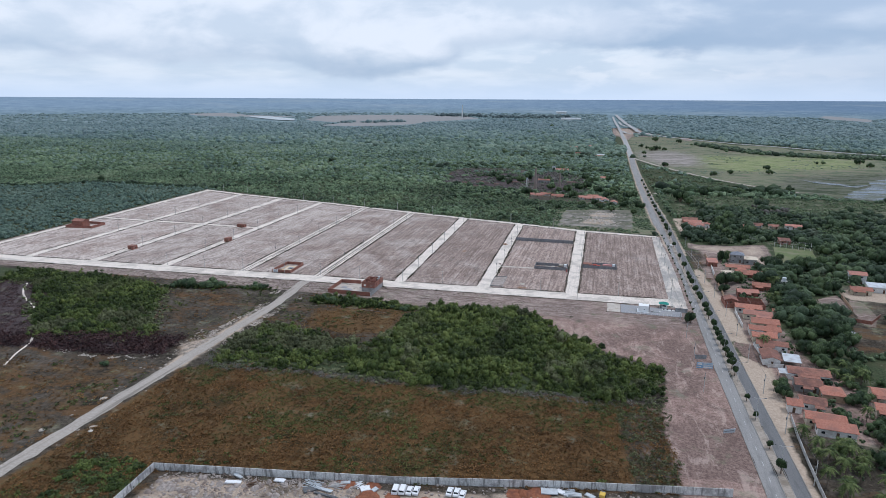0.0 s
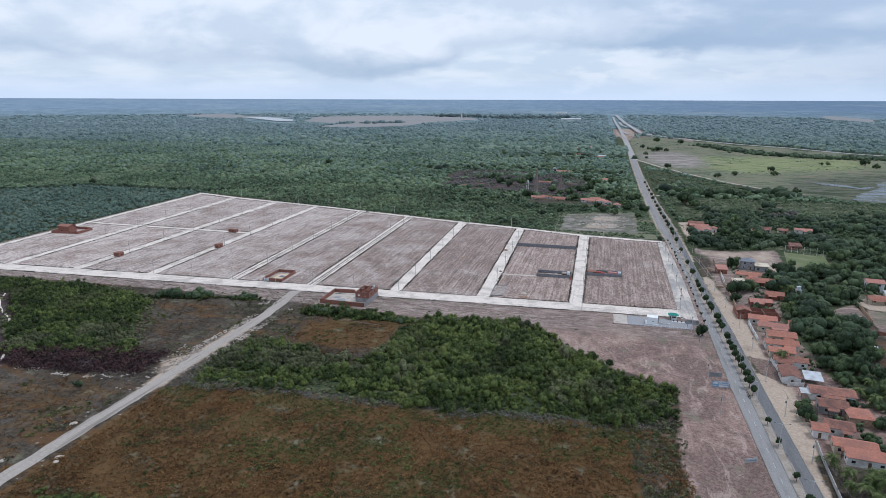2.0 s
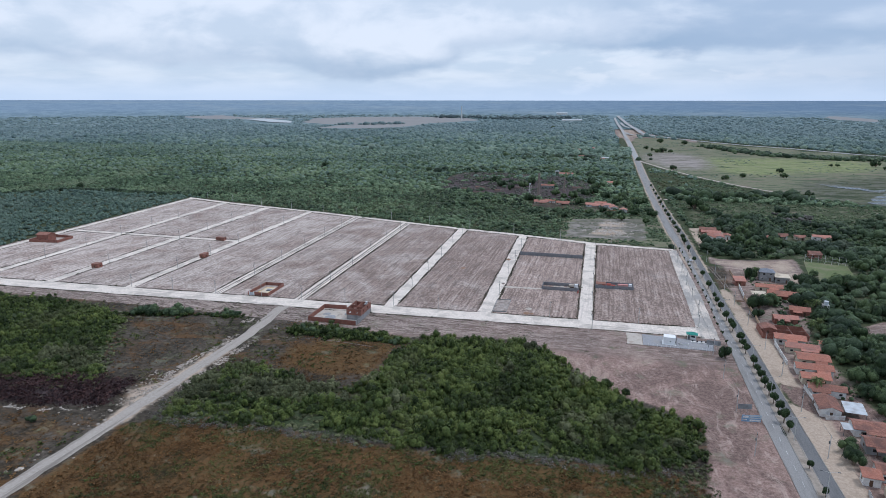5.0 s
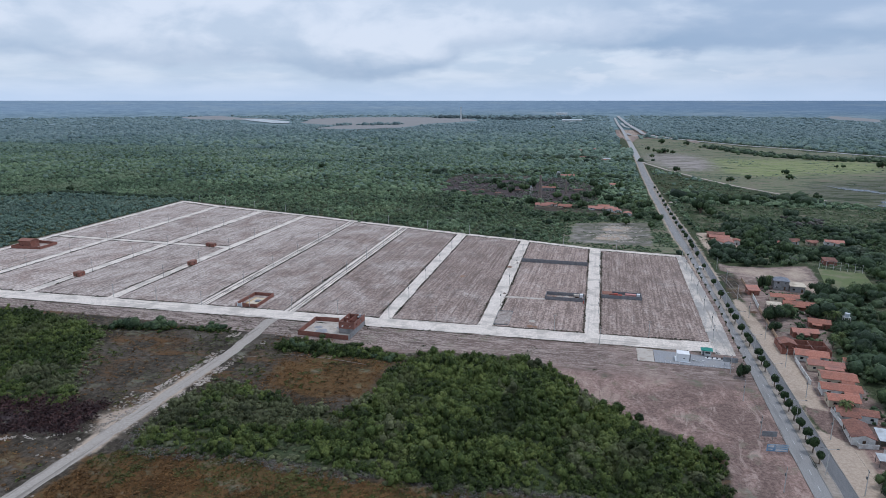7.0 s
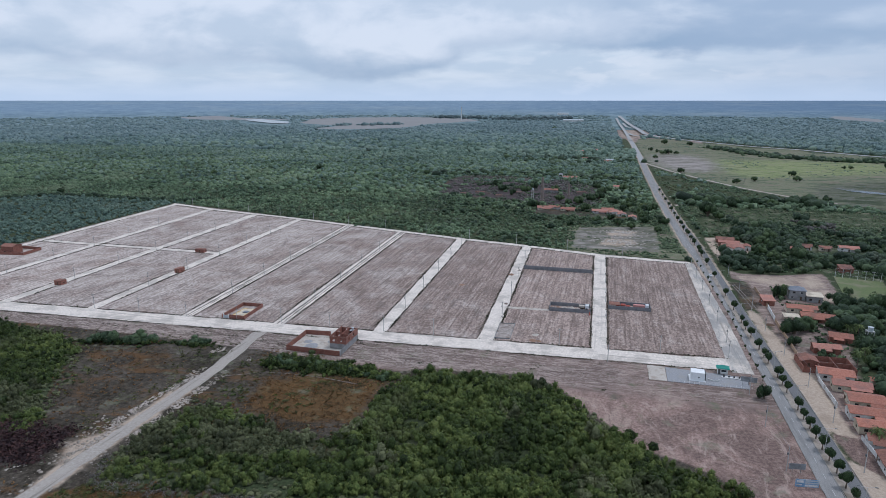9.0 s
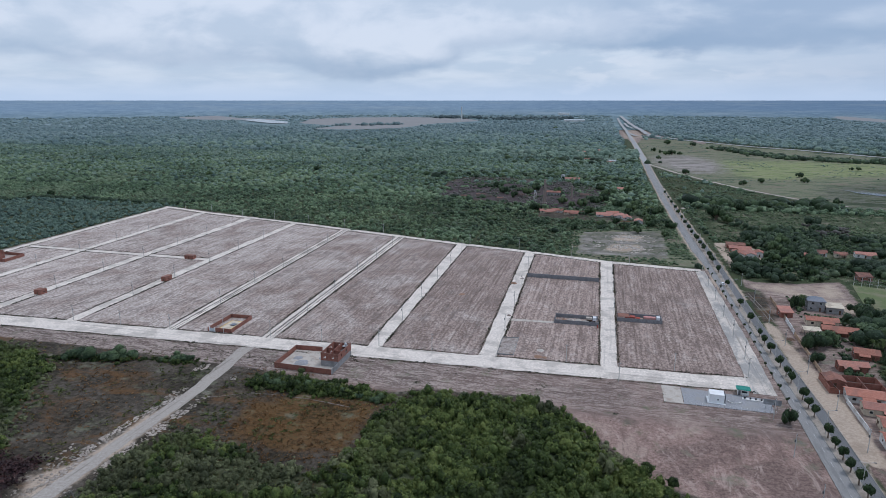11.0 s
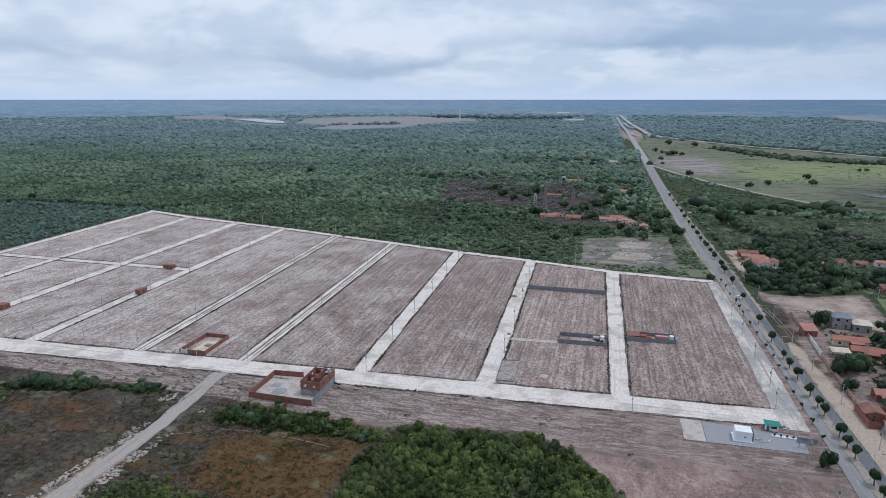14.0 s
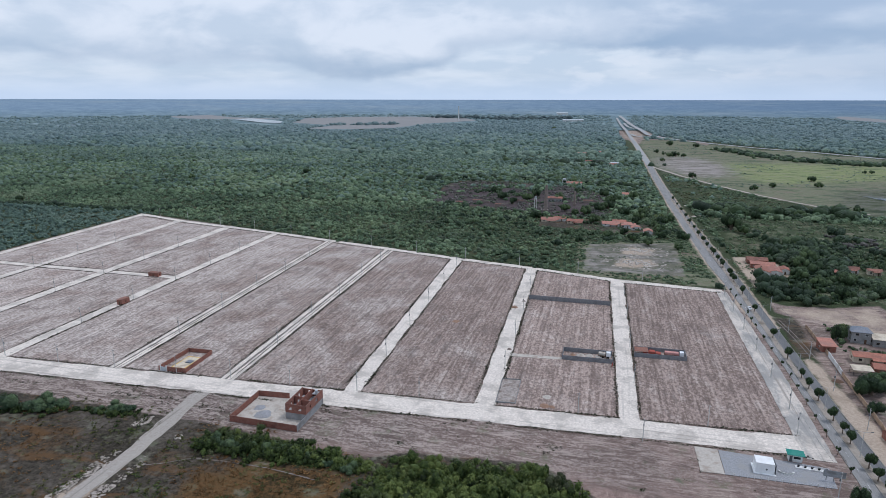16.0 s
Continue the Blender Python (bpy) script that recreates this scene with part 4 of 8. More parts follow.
    tagged(new("plot", array_mesh("plot", np.stack([X, Y, Z], -1).reshape(-1, 3), f, M_PLOT, smooth=True)), "harrowed bare greyish soil ready for building", "plot", kind="structure")


GAP = 0.9
for k in range(8):
    we, ea = (lambda y, k=k: street_x(k, y)[1] + GAP), (lambda y, k=k: street_x(k + 1, y)[0] - GAP)
    lo, hi = (lambda x: front_n(x) + GAP), (lambda x: float(back_s(x)) - GAP)
    if k < 3:
        plot(we, ea, lo, lambda x: 119.5, k)
        plot(we, ea, lambda x: 127.5, hi, k + 20)
    else:
        plot(we, ea, lo, hi, k)
plot(lambda y: street_x(8, y)[1] + GAP, lambda y: np.asarray(y) * 0 + 53.4, lambda x: front_n(x) + GAP, lambda x: float(back_s(x)) - GAP, 8)

# sandy forecourt along the asphalt
ys = np.arange(-6, 186, 3.0)
strip("pavement", np.stack([ys * 0 + 54.0, ys], -1), np.stack([along(ROAD_L, ys) - 2.6, ys], -1), 0.06, street_material("stained_pale_concrete_strip", 0.6, (1.0, 0.02, 1), 0.86, 0.75), "pale stained concrete strip beside the avenue", "pavement", 6, 0.3)


def carriageway(l, r, y0, y1, mat, label, z=0.06, step=6.0):
    ys = np.arange(y0, y1 + step, step)
    strip("road", np.stack([l(ys), ys], -1), np.stack([r(ys), ys], -1), z, mat, label, "road", 4, 0.4, True)


carriageway(lambda y: along(ROAD_L, y), lambda y: along(ROAD_M, y) - 1.6, -640, 560, M_ASPHALT, "worn grey asphalt carriageway of the avenue")
carriageway(lambda y: along(ROAD_M, y) + 1.2, lambda y: along(ROAD_R, y), -640, 560, M_ASPHALT_D, "darker asphalt carriageway of the avenue")
carriageway(lambda y: along(ROAD_L, y), lambda y: along(ROAD_R, y), 554, 930, M_ASPHALT, "worn grey highway between meadow and woods", 0.3, 30.0)
carriageway(lambda y: along(ROAD_L, y), lambda y: along(ROAD_R, y), 924, 1500, M_HIGHWAY, "long straight grey highway through the woods", 0.4, 30.0)
carriageway(lambda y: along(ROAD_L, y), lambda y: along(ROAD_L, y) + np.interp(y, [1500, 1640, 2500], [float(along(ROAD_R, 1500) - along(ROAD_L, 1500)), 10, 9]), 1500, 2800, M_HIGHWAY, "near carriageway of the divided highway", 0.4, 30.0)
carriageway(lambda y: along(ROAD_M, y) - 1.6, lambda y: along(ROAD_M, y) + 1.2, -640, 560, M_MEDIAN, "narrow sandy median strip with kerbs", 0.14)
for off, top in ((lambda y: along(ROAD_M, y) - 1.75, 0.2), (lambda y: along(ROAD_M, y) + 1.05, 0.2), (lambda y: along(ROAD_L, y) - 0.15, 0.17), (lambda y: along(ROAD_R, y), 0.17)):
    bm = bmesh.new()
    ys = np.arange(-230, 300, 10.0)
    for a, b in zip(ys[:-1], ys[1:]):
        xa, xb = off(a), off(b)
        vs = [bm.verts.new(p) for p in ((xa, a, 0), (xa + 0.2, a, 0), (xb + 0.2, b, 0), (xb, b, 0), (xa, a, top), (xa + 0.2, a, top), (xb + 0.2, b, top), (xb, b, top))]
        for f in ((4, 5, 6, 7), (0, 4, 7, 3), (1, 2, 6, 5)):
            bm.faces.new([vs[i] for i in f])
    structure("kerb", bm, M_KERB, "low pale kerb stones along the avenue", "kerb")
bm = bmesh.new()
for y in np.arange(-226, 300, 9.0):
    for xm in ((along(ROAD_L, y) + along(ROAD_M, y) - 1.6) / 2,):
        vs = [bm.verts.new(p) for p in ((xm - 0.07, y, 0.068), (xm + 0.07, y, 0.068), (xm + 0.07, y + 3, 0.068), (xm - 0.07, y + 3, 0.068))]
        bm.faces.new(vs)
structure("trim", bm, M_LINE, "faded dashed white lane marks", "road marking")

# dirt road to the south
DIRT_Y = ys = np.arange(-640, -10, 4.0)
DIRT_X = cx = np.interp(ys, [-330, -200, -120, -85, -58, -42, -20, -10], [-165, -164.6, -164.4, -163.8, -163.7, -165.4, -168.1, -169.2]) + (value_noise(ys, ys * 0, 30, 4) - 0.5) * 0.8
strip("road", np.stack([cx - 3.1, ys], -1), np.stack([cx + 3.1, ys], -1), 0.035, street_material("beaten_dirt_road", 0.85, (1.0, 0.03, 1), 0.52), "beaten pale dirt road through the scrub", "road", 6, 0.8)
# sandy tracks and the highway in the distance
def track(points, width, z, mat, label):
    p = np.array(points, float)
    d = np.concatenate([[0], np.cumsum(np.hypot(*np.diff(p, axis=0).T))])
    s = np.linspace(0, d[-1], max(8, int(d[-1] / 12)))
    q = np.stack([np.interp(s, d, p[:, 0]), np.interp(s, d, p[:, 1])], -1)
    t = np.gradient(q, axis=0)
    n = np.stack([-t[:, 1], t[:, 0]], -1) / np.linalg.norm(t, axis=1)[:, None] * width / 2
    strip("road", q + n, q - n, z, mat, label, "road", 3, width * 0.08, True)


track([(56, 935), (64, 890), (94, 784), (130, 686), (165, 608), (197, 555), (225, 513), (246, 497)], 5, 0.25, M_DIRT, "pale sandy track beside the meadow")
BRANCH = [(33, 2950), (52, 2700), (76, 2330), (92, 2000), (101, 1800), (134, 1700), (234, 1516), (322, 1380), (413, 1292), (502, 1162), (700, 1010)]
track(BRANCH, 15, 0.5, M_HIGHWAY, "pale highway branch crossing the plain")
track([(45, 2500), (54, 2250), (70, 2130), (94, 2080)], 9, 0.55, M_HIGHWAY, "curving pale slip road of the junction")
track([(52, 1820), (62, 1740), (80, 1706), (112, 1752)], 11, 0.52, M_HIGHWAY, "pale slip road of the junction")
track([(-158, -66), (-151, -63), (-143, -57.5), (-131, -56), (-114, -56), (-98, -58)], 0.5, 0.05, M_SOILSTRIP, "thin sandy footpath through the dry clearing")
track([(77.2, 134), (78.6, 120), (79.8, 103), (80.3, 87)], 0.5, 0.07, M_SOILSTRIP, "sandy wheel track on vacant ground")
track([(78.8, 137), (80.6, 120), (81.8, 103), (82.3, 87)], 0.5, 0.07, M_SOILSTRIP, "sandy wheel track on vacant ground")
track([(70, 505), (80, 509), (90, 510)], 5, 0.2, M_STREET, "pale sandy forecourt beside the avenue")
track([(70, 440), (76, 445), (80, 455)], 5, 0.2, M_DIRT, "sandy driveway beside the avenue")
BURNT_PATH = [(-334.3, -66.7), (-322.8, -81.1), (-301.0, -96.5), (-293.8, -99.4), (-284.8, -106.5), (-273.4, -116.9), (-265.4, -123.1), (-259.5, -131.1), (-252.0, -136.6), (-243.3, -150.5), (-242.0, -158.6), (-235.9, -167.3)]
track(BURNT_PATH, 1.0, 0.05, M_STREET, "thin sandy footpath through the burnt scrub")



def water_sheet(points, z, label):
    p = np.array(points, float)
    n = 26
    q = np.concatenate([p[i] + (p[(i + 1) % len(p)] - p[i]) * np.linspace(0, 1, n, endpoint=False)[:, None] for i in range(len(p))])
    off = 11 * (fbm(q[:, 0], q[:, 1], 22, 77, 4) - 0.5)
    mid = p.mean(0)
    q = q + (q - mid) / np.linalg.norm(q - mid, axis=1)[:, None] * off[:, None]
    bm = bmesh.new()
    f = bm.faces.new([bm.verts.new((x, y, z)) for x, y in q])
    f.normal_update()
    if f.normal.z < 0:
        f.normal_flip()
    bmesh.ops.triangulate(bm, faces=[f])
    structure("water", bm, M_WATER, label, "lake")


water_sheet([(372, 646), (430, 705), (700, 740), (700, 470), (420, 446), (327, 455), (300, 455), (289, 474), (303, 500), (321, 535), (340, 562), (358, 594)], 0.35, "shallow grey lake with weedy margins")
water_sheet([(279, 638), (303, 627), (325, 606), (336, 584), (360, 603), (358, 596), (333, 566), (317, 588), (296, 606)], 0.33, "thin arm of the shallow grey lake")
for pts in ([(-1630, 2275), (-1578, 2350), (-1377, 2255), (-1325, 2150), (-1407, 2150)],):
    bm = bmesh.new()
    bm.faces.new([bm.verts.new((x, y, float(rise(x, y)) + 4.5)) for x, y in pts[::-1]])
    bmesh.ops.triangulate(bm, faces=bm.faces[:])
    structure("water", bm, M_LAGOON, "distant pale lagoon", "lake")
bm = bmesh.new()
bm.faces.new([bm.verts.new((x, y, 0.12)) for x, y in FOOTBALL[::-1]])
structure("pitch", bm, M_PITCH, "small green grass football pitch", "pitch")


# ---- vegetation in masses ----
def crown(rng, n, leaf, flat=0.8, core=True, lumps=5, up=0.35, spread=0.42, lump=(0.42, 0.68)):
    """Leaves (triangles) over a lumpy unit crown, and a rough core: vertices and triangles."""
    c = rng.normal(size=(lumps, 3)) * (spread, spread, spread * 0.52)
    c[:, 2] = np.abs(c[:, 2])
    rad = rng.uniform(*lump, lumps)
    k = rng.integers(0, lumps, n)
    d = rng.normal(size=(n, 3))
    d[:, 2] = np.abs(d[:, 2]) * 0.9 - 0.25
    d /= np.linalg.norm(d, axis=1)[:, None]
    ctr = (c[k] + d * rad[k][:, None] * rng.uniform(0.72, 1.05, (n, 1))) * (1, 1, flat)
    nor = d + rng.normal(size=(n, 3)) * 0.55 + (0, 0, up)
    nor /= np.linalg.norm(nor, axis=1)[:, None]
    a = np.cross(nor, rng.normal(size=(n, 3)))
    a /= np.linalg.norm(a, axis=1)[:, None]
    b = np.cross(nor, a)
    s = leaf * rng.uniform(0.65, 1.35, (n, 1))
    v = np.stack([ctr + a * s, ctr - 0.55 * a * s + 0.85 * b * s, ctr - 0.55 * a * s - 0.85 * b * s], 1).reshape(-1, 3)
    f = np.arange(3 * n).reshape(-1, 3)
    if core:
        # an eight-sided dark heart that closes the crown
        cv = np.array([(1, 0, 0), (0, 1, 0), (-1, 0, 0), (0, -1, 0), (0, 0, 1), (0, 0, -1)]) * 0.62
        cv = cv * (1, 1, flat) * rng.uniform(0.8, 1.2, (6, 1)) + (0, 0, 0.1)
        cf = np.array([(0, 1, 4), (1, 2, 4), (2, 3, 4), (3, 0, 4), (1, 0, 5), (2, 1, 5), (3, 2, 5), (0, 3, 5)])
        f = np.concatenate([f, cf + len(v)])
        v = np.concatenate([v, cv])
    v[:, 2] -= v[:, 2].min()
    return v, f


def ico(level):
    """A unit sphere of twenty faces, split level times."""
    g = (1 + 5 ** 0.5) / 2
    v = [(-1, g, 0), (1, g, 0), (-1, -g, 0), (1, -g, 0), (0, -1, g), (0, 1, g), (0, -1, -g), (0, 1, -g), (g, 0, -1), (g, 0, 1), (-g, 0, -1), (-g, 0, 1)]
    f = [(0, 11, 5), (0, 5, 1), (0, 1, 7), (0, 7, 10), (0, 10, 11), (1, 5, 9), (5, 11, 4), (11, 10, 2), (10, 7, 6), (7, 1, 8), (3, 9, 4), (3, 4, 2), (3, 2, 6), (3, 6, 8), (3, 8, 9), (4, 9, 5), (2, 4, 11), (6, 2, 10), (8, 6, 7), (9, 8, 1)]
    v = [Vector(p).normalized() for p in v]
    for _ in range(level):
        known, out = {}, []

        def half(i, j):
            key = (min(i, j), max(i, j))
            if key not in known:
                v.append((v[i] + v[j]).normalized())
                known[key] = len(v) - 1
            return known[key]
        for i, j, k in f:
            a, b, c = half(i, j), half(j, k), half(k, i)
            out += [(i, a, c), (j, b, a), (k, c, b), (a, b, c)]
        f = out
    return np.array([tuple(p) for p in v]), np.array(f)


ICO = [ico(0), ico(1)]


def clump(rng, lumps, level, leaves, leaf, flat=0.8, spread=0.45, lump=(0.35, 0.6), rough=0.16, low=-0.35, heart=1.0):
    """A crown of several knobbly rounded lumps with loose leaves standing out of them."""
    c = rng.normal(size=(lumps, 3)) * (spread, spread, spread * 0.5)
    c[:, 2] = np.abs(c[:, 2]) + 0.15
    if lumps == 1:
        c[:] = 0
    rad = rng.uniform(*lump, lumps)
    V, F, T, start = [], [], [], 0
    shade = rng.uniform(-0.2, 0.2, lumps)
    sv, sf = ICO[level]
    for k in range(lumps):
        q = Matrix.Rotation(rng.uniform(0, 6.28), 3, "Z") @ Matrix.Rotation(rng.uniform(0, 0.6), 3, "X")
        v = sv @ np.array(q).T
        keep = (v[sf][:, :, 2] > low).any(1)
        v = v * rng.uniform(1 - rough, 1 + rough, (len(v), 1))
        f = sf[keep]
        used = np.unique(f)
        back = np.zeros(len(v), int)
        back[used] = np.arange(len(used))
        V.append((c[k] + v[used] * rad[k] * heart) * (1, 1, flat))
        F.append(back[f] + start)
        # hearts tinted below the lump's random tone, loose leaves above it
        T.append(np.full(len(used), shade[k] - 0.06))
        start += len(used)
    if leaves:
        k = rng.integers(0, lumps, leaves)
        d = rng.normal(size=(leaves, 3))
        d[:, 2] = np.abs(d[:, 2]) - 0.3
        d /= np.linalg.norm(d, axis=1)[:, None]
        ctr = (c[k] + d * rad[k][:, None] * rng.uniform(0.97, 1.18, (leaves, 1))) * (1, 1, flat)
        nor = d + rng.normal(size=(leaves, 3)) * 0.35 + (0, 0, 0.5)
        nor /= np.linalg.norm(nor, axis=1)[:, None]
        a = np.cross(nor, rng.normal(size=(leaves, 3)))
        a /= np.linalg.norm(a, axis=1)[:, None]
        b = np.cross(nor, a)
        z = leaf * rng.uniform(0.6, 1.4, (leaves, 1))
        V.append(np.stack([ctr + a * z, ctr - 0.55 * a * z + 0.85 * b * z, ctr - 0.55 * a * z - 0.85 * b * z], 1).reshape(-1, 3))
        F.append(np.arange(3 * leaves).reshape(-1, 3) + start)
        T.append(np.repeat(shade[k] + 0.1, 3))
    v, f = np.concatenate(V), np.concatenate(F)
    v[:, 2] -= v[:, 2].min() + 0.12
    return v, f, np.concatenate(T)


def mass(name, mat, x, y, size, tall, tint, forms, label, category, seed, base=None):
    """Many crowns at the given places as one mesh."""
    rng = np.random.default_rng(seed)
    V, F, T, start = [], [], [], 0
    which, turn = rng.integers(0, len(forms), len(x)), rng.uniform(0, 2 * math.pi, len(x))
    zb = rise(x, y) if base is None else base
    for k, form in enumerate(forms):
        v, f = form[:2]
        lump_tint = form[2] if len(form) > 2 else np.zeros(len(v))
        i = np.nonzero(which == k)[0]
        if not len(i):
            continue
        co, si = np.cos(turn[i])[:, None], np.sin(turn[i])[:, None]
        px = (v[:, 0] * co - v[:, 1] * si) * size[i][:, None] + x[i][:, None]
        py = (v[:, 0] * si + v[:, 1] * co) * size[i][:, None] + y[i][:, None]
        pz = v[:, 2] * tall[i][:, None] + zb[i][:, None]
        V.append(np.stack([px, py, pz], -1).reshape(-1, 3))
        F.append((f[None] + (np.arange(len(i)) * len(v))[:, None, None]).reshape(-1, 3) + start)
        T.append(np.clip(tint[i][:, None] + lump_tint[None], 0, 1).ravel())
        start += len(i) * len(v)
    me = array_mesh(name, np.concatenate(V), np.concatenate(F), mat, np.concatenate(T), smooth=True)
    return tagged(new(name, me), label, category, kind="stuff")


def jittered(x0, x1, y0, y1, step, seed):
    rng = np.random.default_rng(seed)
    X, Y = np.meshgrid(np.arange(x0, x1, step), np.arange(y0, y1, step), indexing="ij")
    x, y = X.ravel() + rng.uniform(-1, 1, X.size) * step, Y.ravel() + rng.uniform(-1, 1, X.size) * step
    # rows of a grid never line up: turn and warp it a little
    return x + 6 * (fbm(x, y, 60, seed + 2) - 0.5), y + 6 * (fbm(x, y, 60, seed + 9) - 0.5)


def sector(x, y, pad=20):
    """The wedge of country within the camera's view, with a margin."""
    return (x > 15 - pad - 1.36 * (y + 366)) & (x < 15 + pad + 0.44 * (y + 366))


SCRUB_E = [(66, 500), (64, 860), (92, 770), (128, 675), (163, 598), (195, 545), (215, 505), (150, 500)]
TRACKS = [([(56, 935), (64, 890), (94, 784), (130, 686), (165, 608), (197, 555), (225, 513), (246, 497)], 9), (BRANCH, 24),
          ([(45, 2500), (54, 2250), (70, 2130), (94, 2080)], 16), ([(52, 1820), (62, 1740), (80, 1706), (112, 1752)], 26)]


def wooded(x, y):
    """Where the continuous woods stand: not on plots, roads, fields or yards."""
    ok = sector(x, y)
    for p, pad in ((LOTS, 1), (SANDFIELD, 2), (MEADOW, 4), (LAKE, 4), (FOOTBALL, 4), (BARE_E, 2), (QHOUSE, 2), (VILLAGE, 0), (VACANT, 2), (GRASS_N, 0)):
        ok &= inside(p, x, y) < -pad
    ok &= (x < along(ROAD_L, y) - 5) | (x > along(ROAD_R, y) + 7)
    ok &= ~((y < 175) & (x > -458) & (x < 82))
    ok &= ~((y < -20) & (x < 82))
    ok &= (y < 1150) | (x < along(ROAD_L, y) - 24) | (x > along(ROAD_R, y) + 30)
    # an old fence line cut through the woods west of the plots, gaps round the ruins
    for pts, pad in TRACKS:
        p = np.array(pts, float)
        for (ax, ay), (bx, by) in zip(p[:-1], p[1:]):
            dx, dy = bx - ax, by - ay
            q = np.clip(((x - ax) * dx + (y - ay) * dy) / (dx * dx + dy * dy), 0, 1)
            ok &= np.hypot(x - ax - q * dx, y - ay - q * dy) > pad
    ok &= (inside(SCRUB_E, x, y) < 0) | (fbm(x, y, 22, 58) > 0.62)
    n = fbm(x, y, 30, 5)
    ruin = np.maximum(inside(CLEAR_RUIN, x, y), inside(HOUSES_MID, x, y))
    ok &= (ruin < 0) | (n > 0.66)
    return ok


def open_view(x, y):
    """Off the pale far fields and the lagoon, and off strips that would hide them from the camera."""
    ok = np.ones(len(x), bool)
    r = np.hypot(x, y + 290)
    for p, reach in ((FAR_SAND, 130), (FAR_SAND_W, 60), (FAR_FIELD_E, 60), (LAGOON, 170)):
        for d in range(0, reach + 1, 40):
            ok &= inside(p, x + x / r * d, y + (y + 290) / r * d) < 0
    return ok


# ragged green woods north and west of the plots
rng = np.random.default_rng(11)
near_forms = [clump(rng, 2, 0, 12, 0.17, 0.95, 0.4, (0.45, 0.72), 0.3, 0.0) for _ in range(14)]
x, y = jittered(-1120, 90, -60, 440, 4.1, 1)
k = wooded(x, y) & (x < 82)
x, y = x[k], y[k]
s = (1.1 + 1.6 * rng.uniform(0, 1, len(x)) ** 1.7) * (1 + 0.5 * (fbm(x, y, 40, 2) - 0.5))
tn = np.clip(0.48 + 1.0 * (fbm(x, y, 38, 6, 4) - 0.5) + rng.normal(0, 0.13, len(x)), 0, 1)
# dark tall rows along the old boundary by the plots
edge = np.clip(1 - np.abs(y - np.interp(x, [-720, -650, -470, -430, -380], [270, 330, 325, 372, 500])) / 9, 0, 1) * (x < -380)
s, tn = s * (1 + 0.35 * edge), tn * (1 - 0.85 * edge)
tn = np.where((x < -455) & (y < np.interp(x, [-720, -650, -470], [262, 322, 317])), tn * 0.55, tn)
block_w = (x < -455) & (y < np.interp(x, [-720, -650, -470], [262, 322, 317]))
u = rng.uniform(0, 1, len(x))
old = (edge > 0.2) | ((x > -200) & (u > 0.9))
olive = ~old & ~block_w & ((u < 0.25 + 0.5 * (fbm(x, y, 70, 14) > 0.52)) & (x > -420))
for sel, mat, text, sd in ((~old & block_w, M_HAZEDMID, "grey-green scrub wood beside the plots", 64), (~old & ~olive & ~block_w, M_FOREST, "dense low green woodland of broad bushes", 1), (olive, M_BUSH, "olive green bushes of the near woodland", 21), (old, M_GROVE, "dark old trees along the wood's boundary", 20)):
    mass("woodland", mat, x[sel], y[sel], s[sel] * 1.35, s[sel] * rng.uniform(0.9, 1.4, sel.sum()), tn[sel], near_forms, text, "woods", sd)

# behind the village: olive bushes in rough grass, and rounded dark trees among them
HOMES = [(96, 228), (96, 243), (96, 257), (180, 253), (157, 186), (170, 250), (150, 186), (150, 252), (163, 250)]


def clear_of_homes(x, y):
    ok = np.ones(len(x), bool)
    for hx, hy in HOMES:
        ok &= (np.abs(x - hx) > 10) | (y < hy - 18) | (y > hy + 8)
    return ok


bush_forms = [clump(rng, 3, 0, 20, 0.14, 0.85, 0.5, (0.3, 0.58), 0.32) for _ in range(10)]
x, y = jittered(82, 380, -60, 480, 4.6, 51)
k = wooded(x, y) & clear_of_homes(x, y) & (inside(YARD_E, x, y) < 0) & (inside(LOT_E, x, y) < 0) & (fbm(x, y, 30, 52) > 0.42) & ((inside(GRASS_E, x, y) < 0) | (fbm(x, y, 16, 55) > 0.36))
x, y = x[k], y[k]
low = inside(GRASS_E, x, y) > 0
s = rng.uniform(1.1, 2.6, len(x)) * np.where(low, 0.62, 1)
tn = np.clip(0.1 + 0.25 * low + 0.65 * fbm(x, y, 35, 6) + rng.normal(0, 0.18, len(x)), 0, 1)
bare = (inside([(138, 322), (190, 328), (208, 362), (175, 374), (138, 352)], x, y) > 0) & (fbm(x, y, 20, 13) > 0.52)
dense = ~bare & (y > 160) & (y < 300) & (x < 250)
loose = ~bare & ~dense
mass("woodland", M_BUSH, x[loose], y[loose], (s * 1.3)[loose], (s * 1.25)[loose], tn[loose], bush_forms, "olive green bushes and low trees behind the village", "woods", 16)
mass("woodland", M_TREE, x[dense], y[dense], (s * 1.5)[dense], (s * 1.7)[dense], tn[dense], bush_forms, "dark undergrowth of the wood by the bare field", "woods", 18)
mass("woodland", M_DEAD, x[bare], y[bare], (s * 2.4)[bare], (s * 2.6)[bare], tn[bare] * 0.25, bush_forms, "bare greyish purple trees in the woods", "woods", 17)
grove_forms = [clump(rng, 7, 0, 150, 0.08, 0.85, 0.44, (0.28, 0.48), 0.25) for _ in range(8)]
x, y = jittered(-190, 46, 296, 640, 11.5, 56)
k = (fbm(x, y, 40, 57) > 0.5) & (x < along(ROAD_L, y) - 9) & (inside(SANDFIELD, x, y) < -4) & (inside(LOTS, x, y) < -20) & ~((inside(HOUSES_MID, x, y) > -3) & (y < 372))
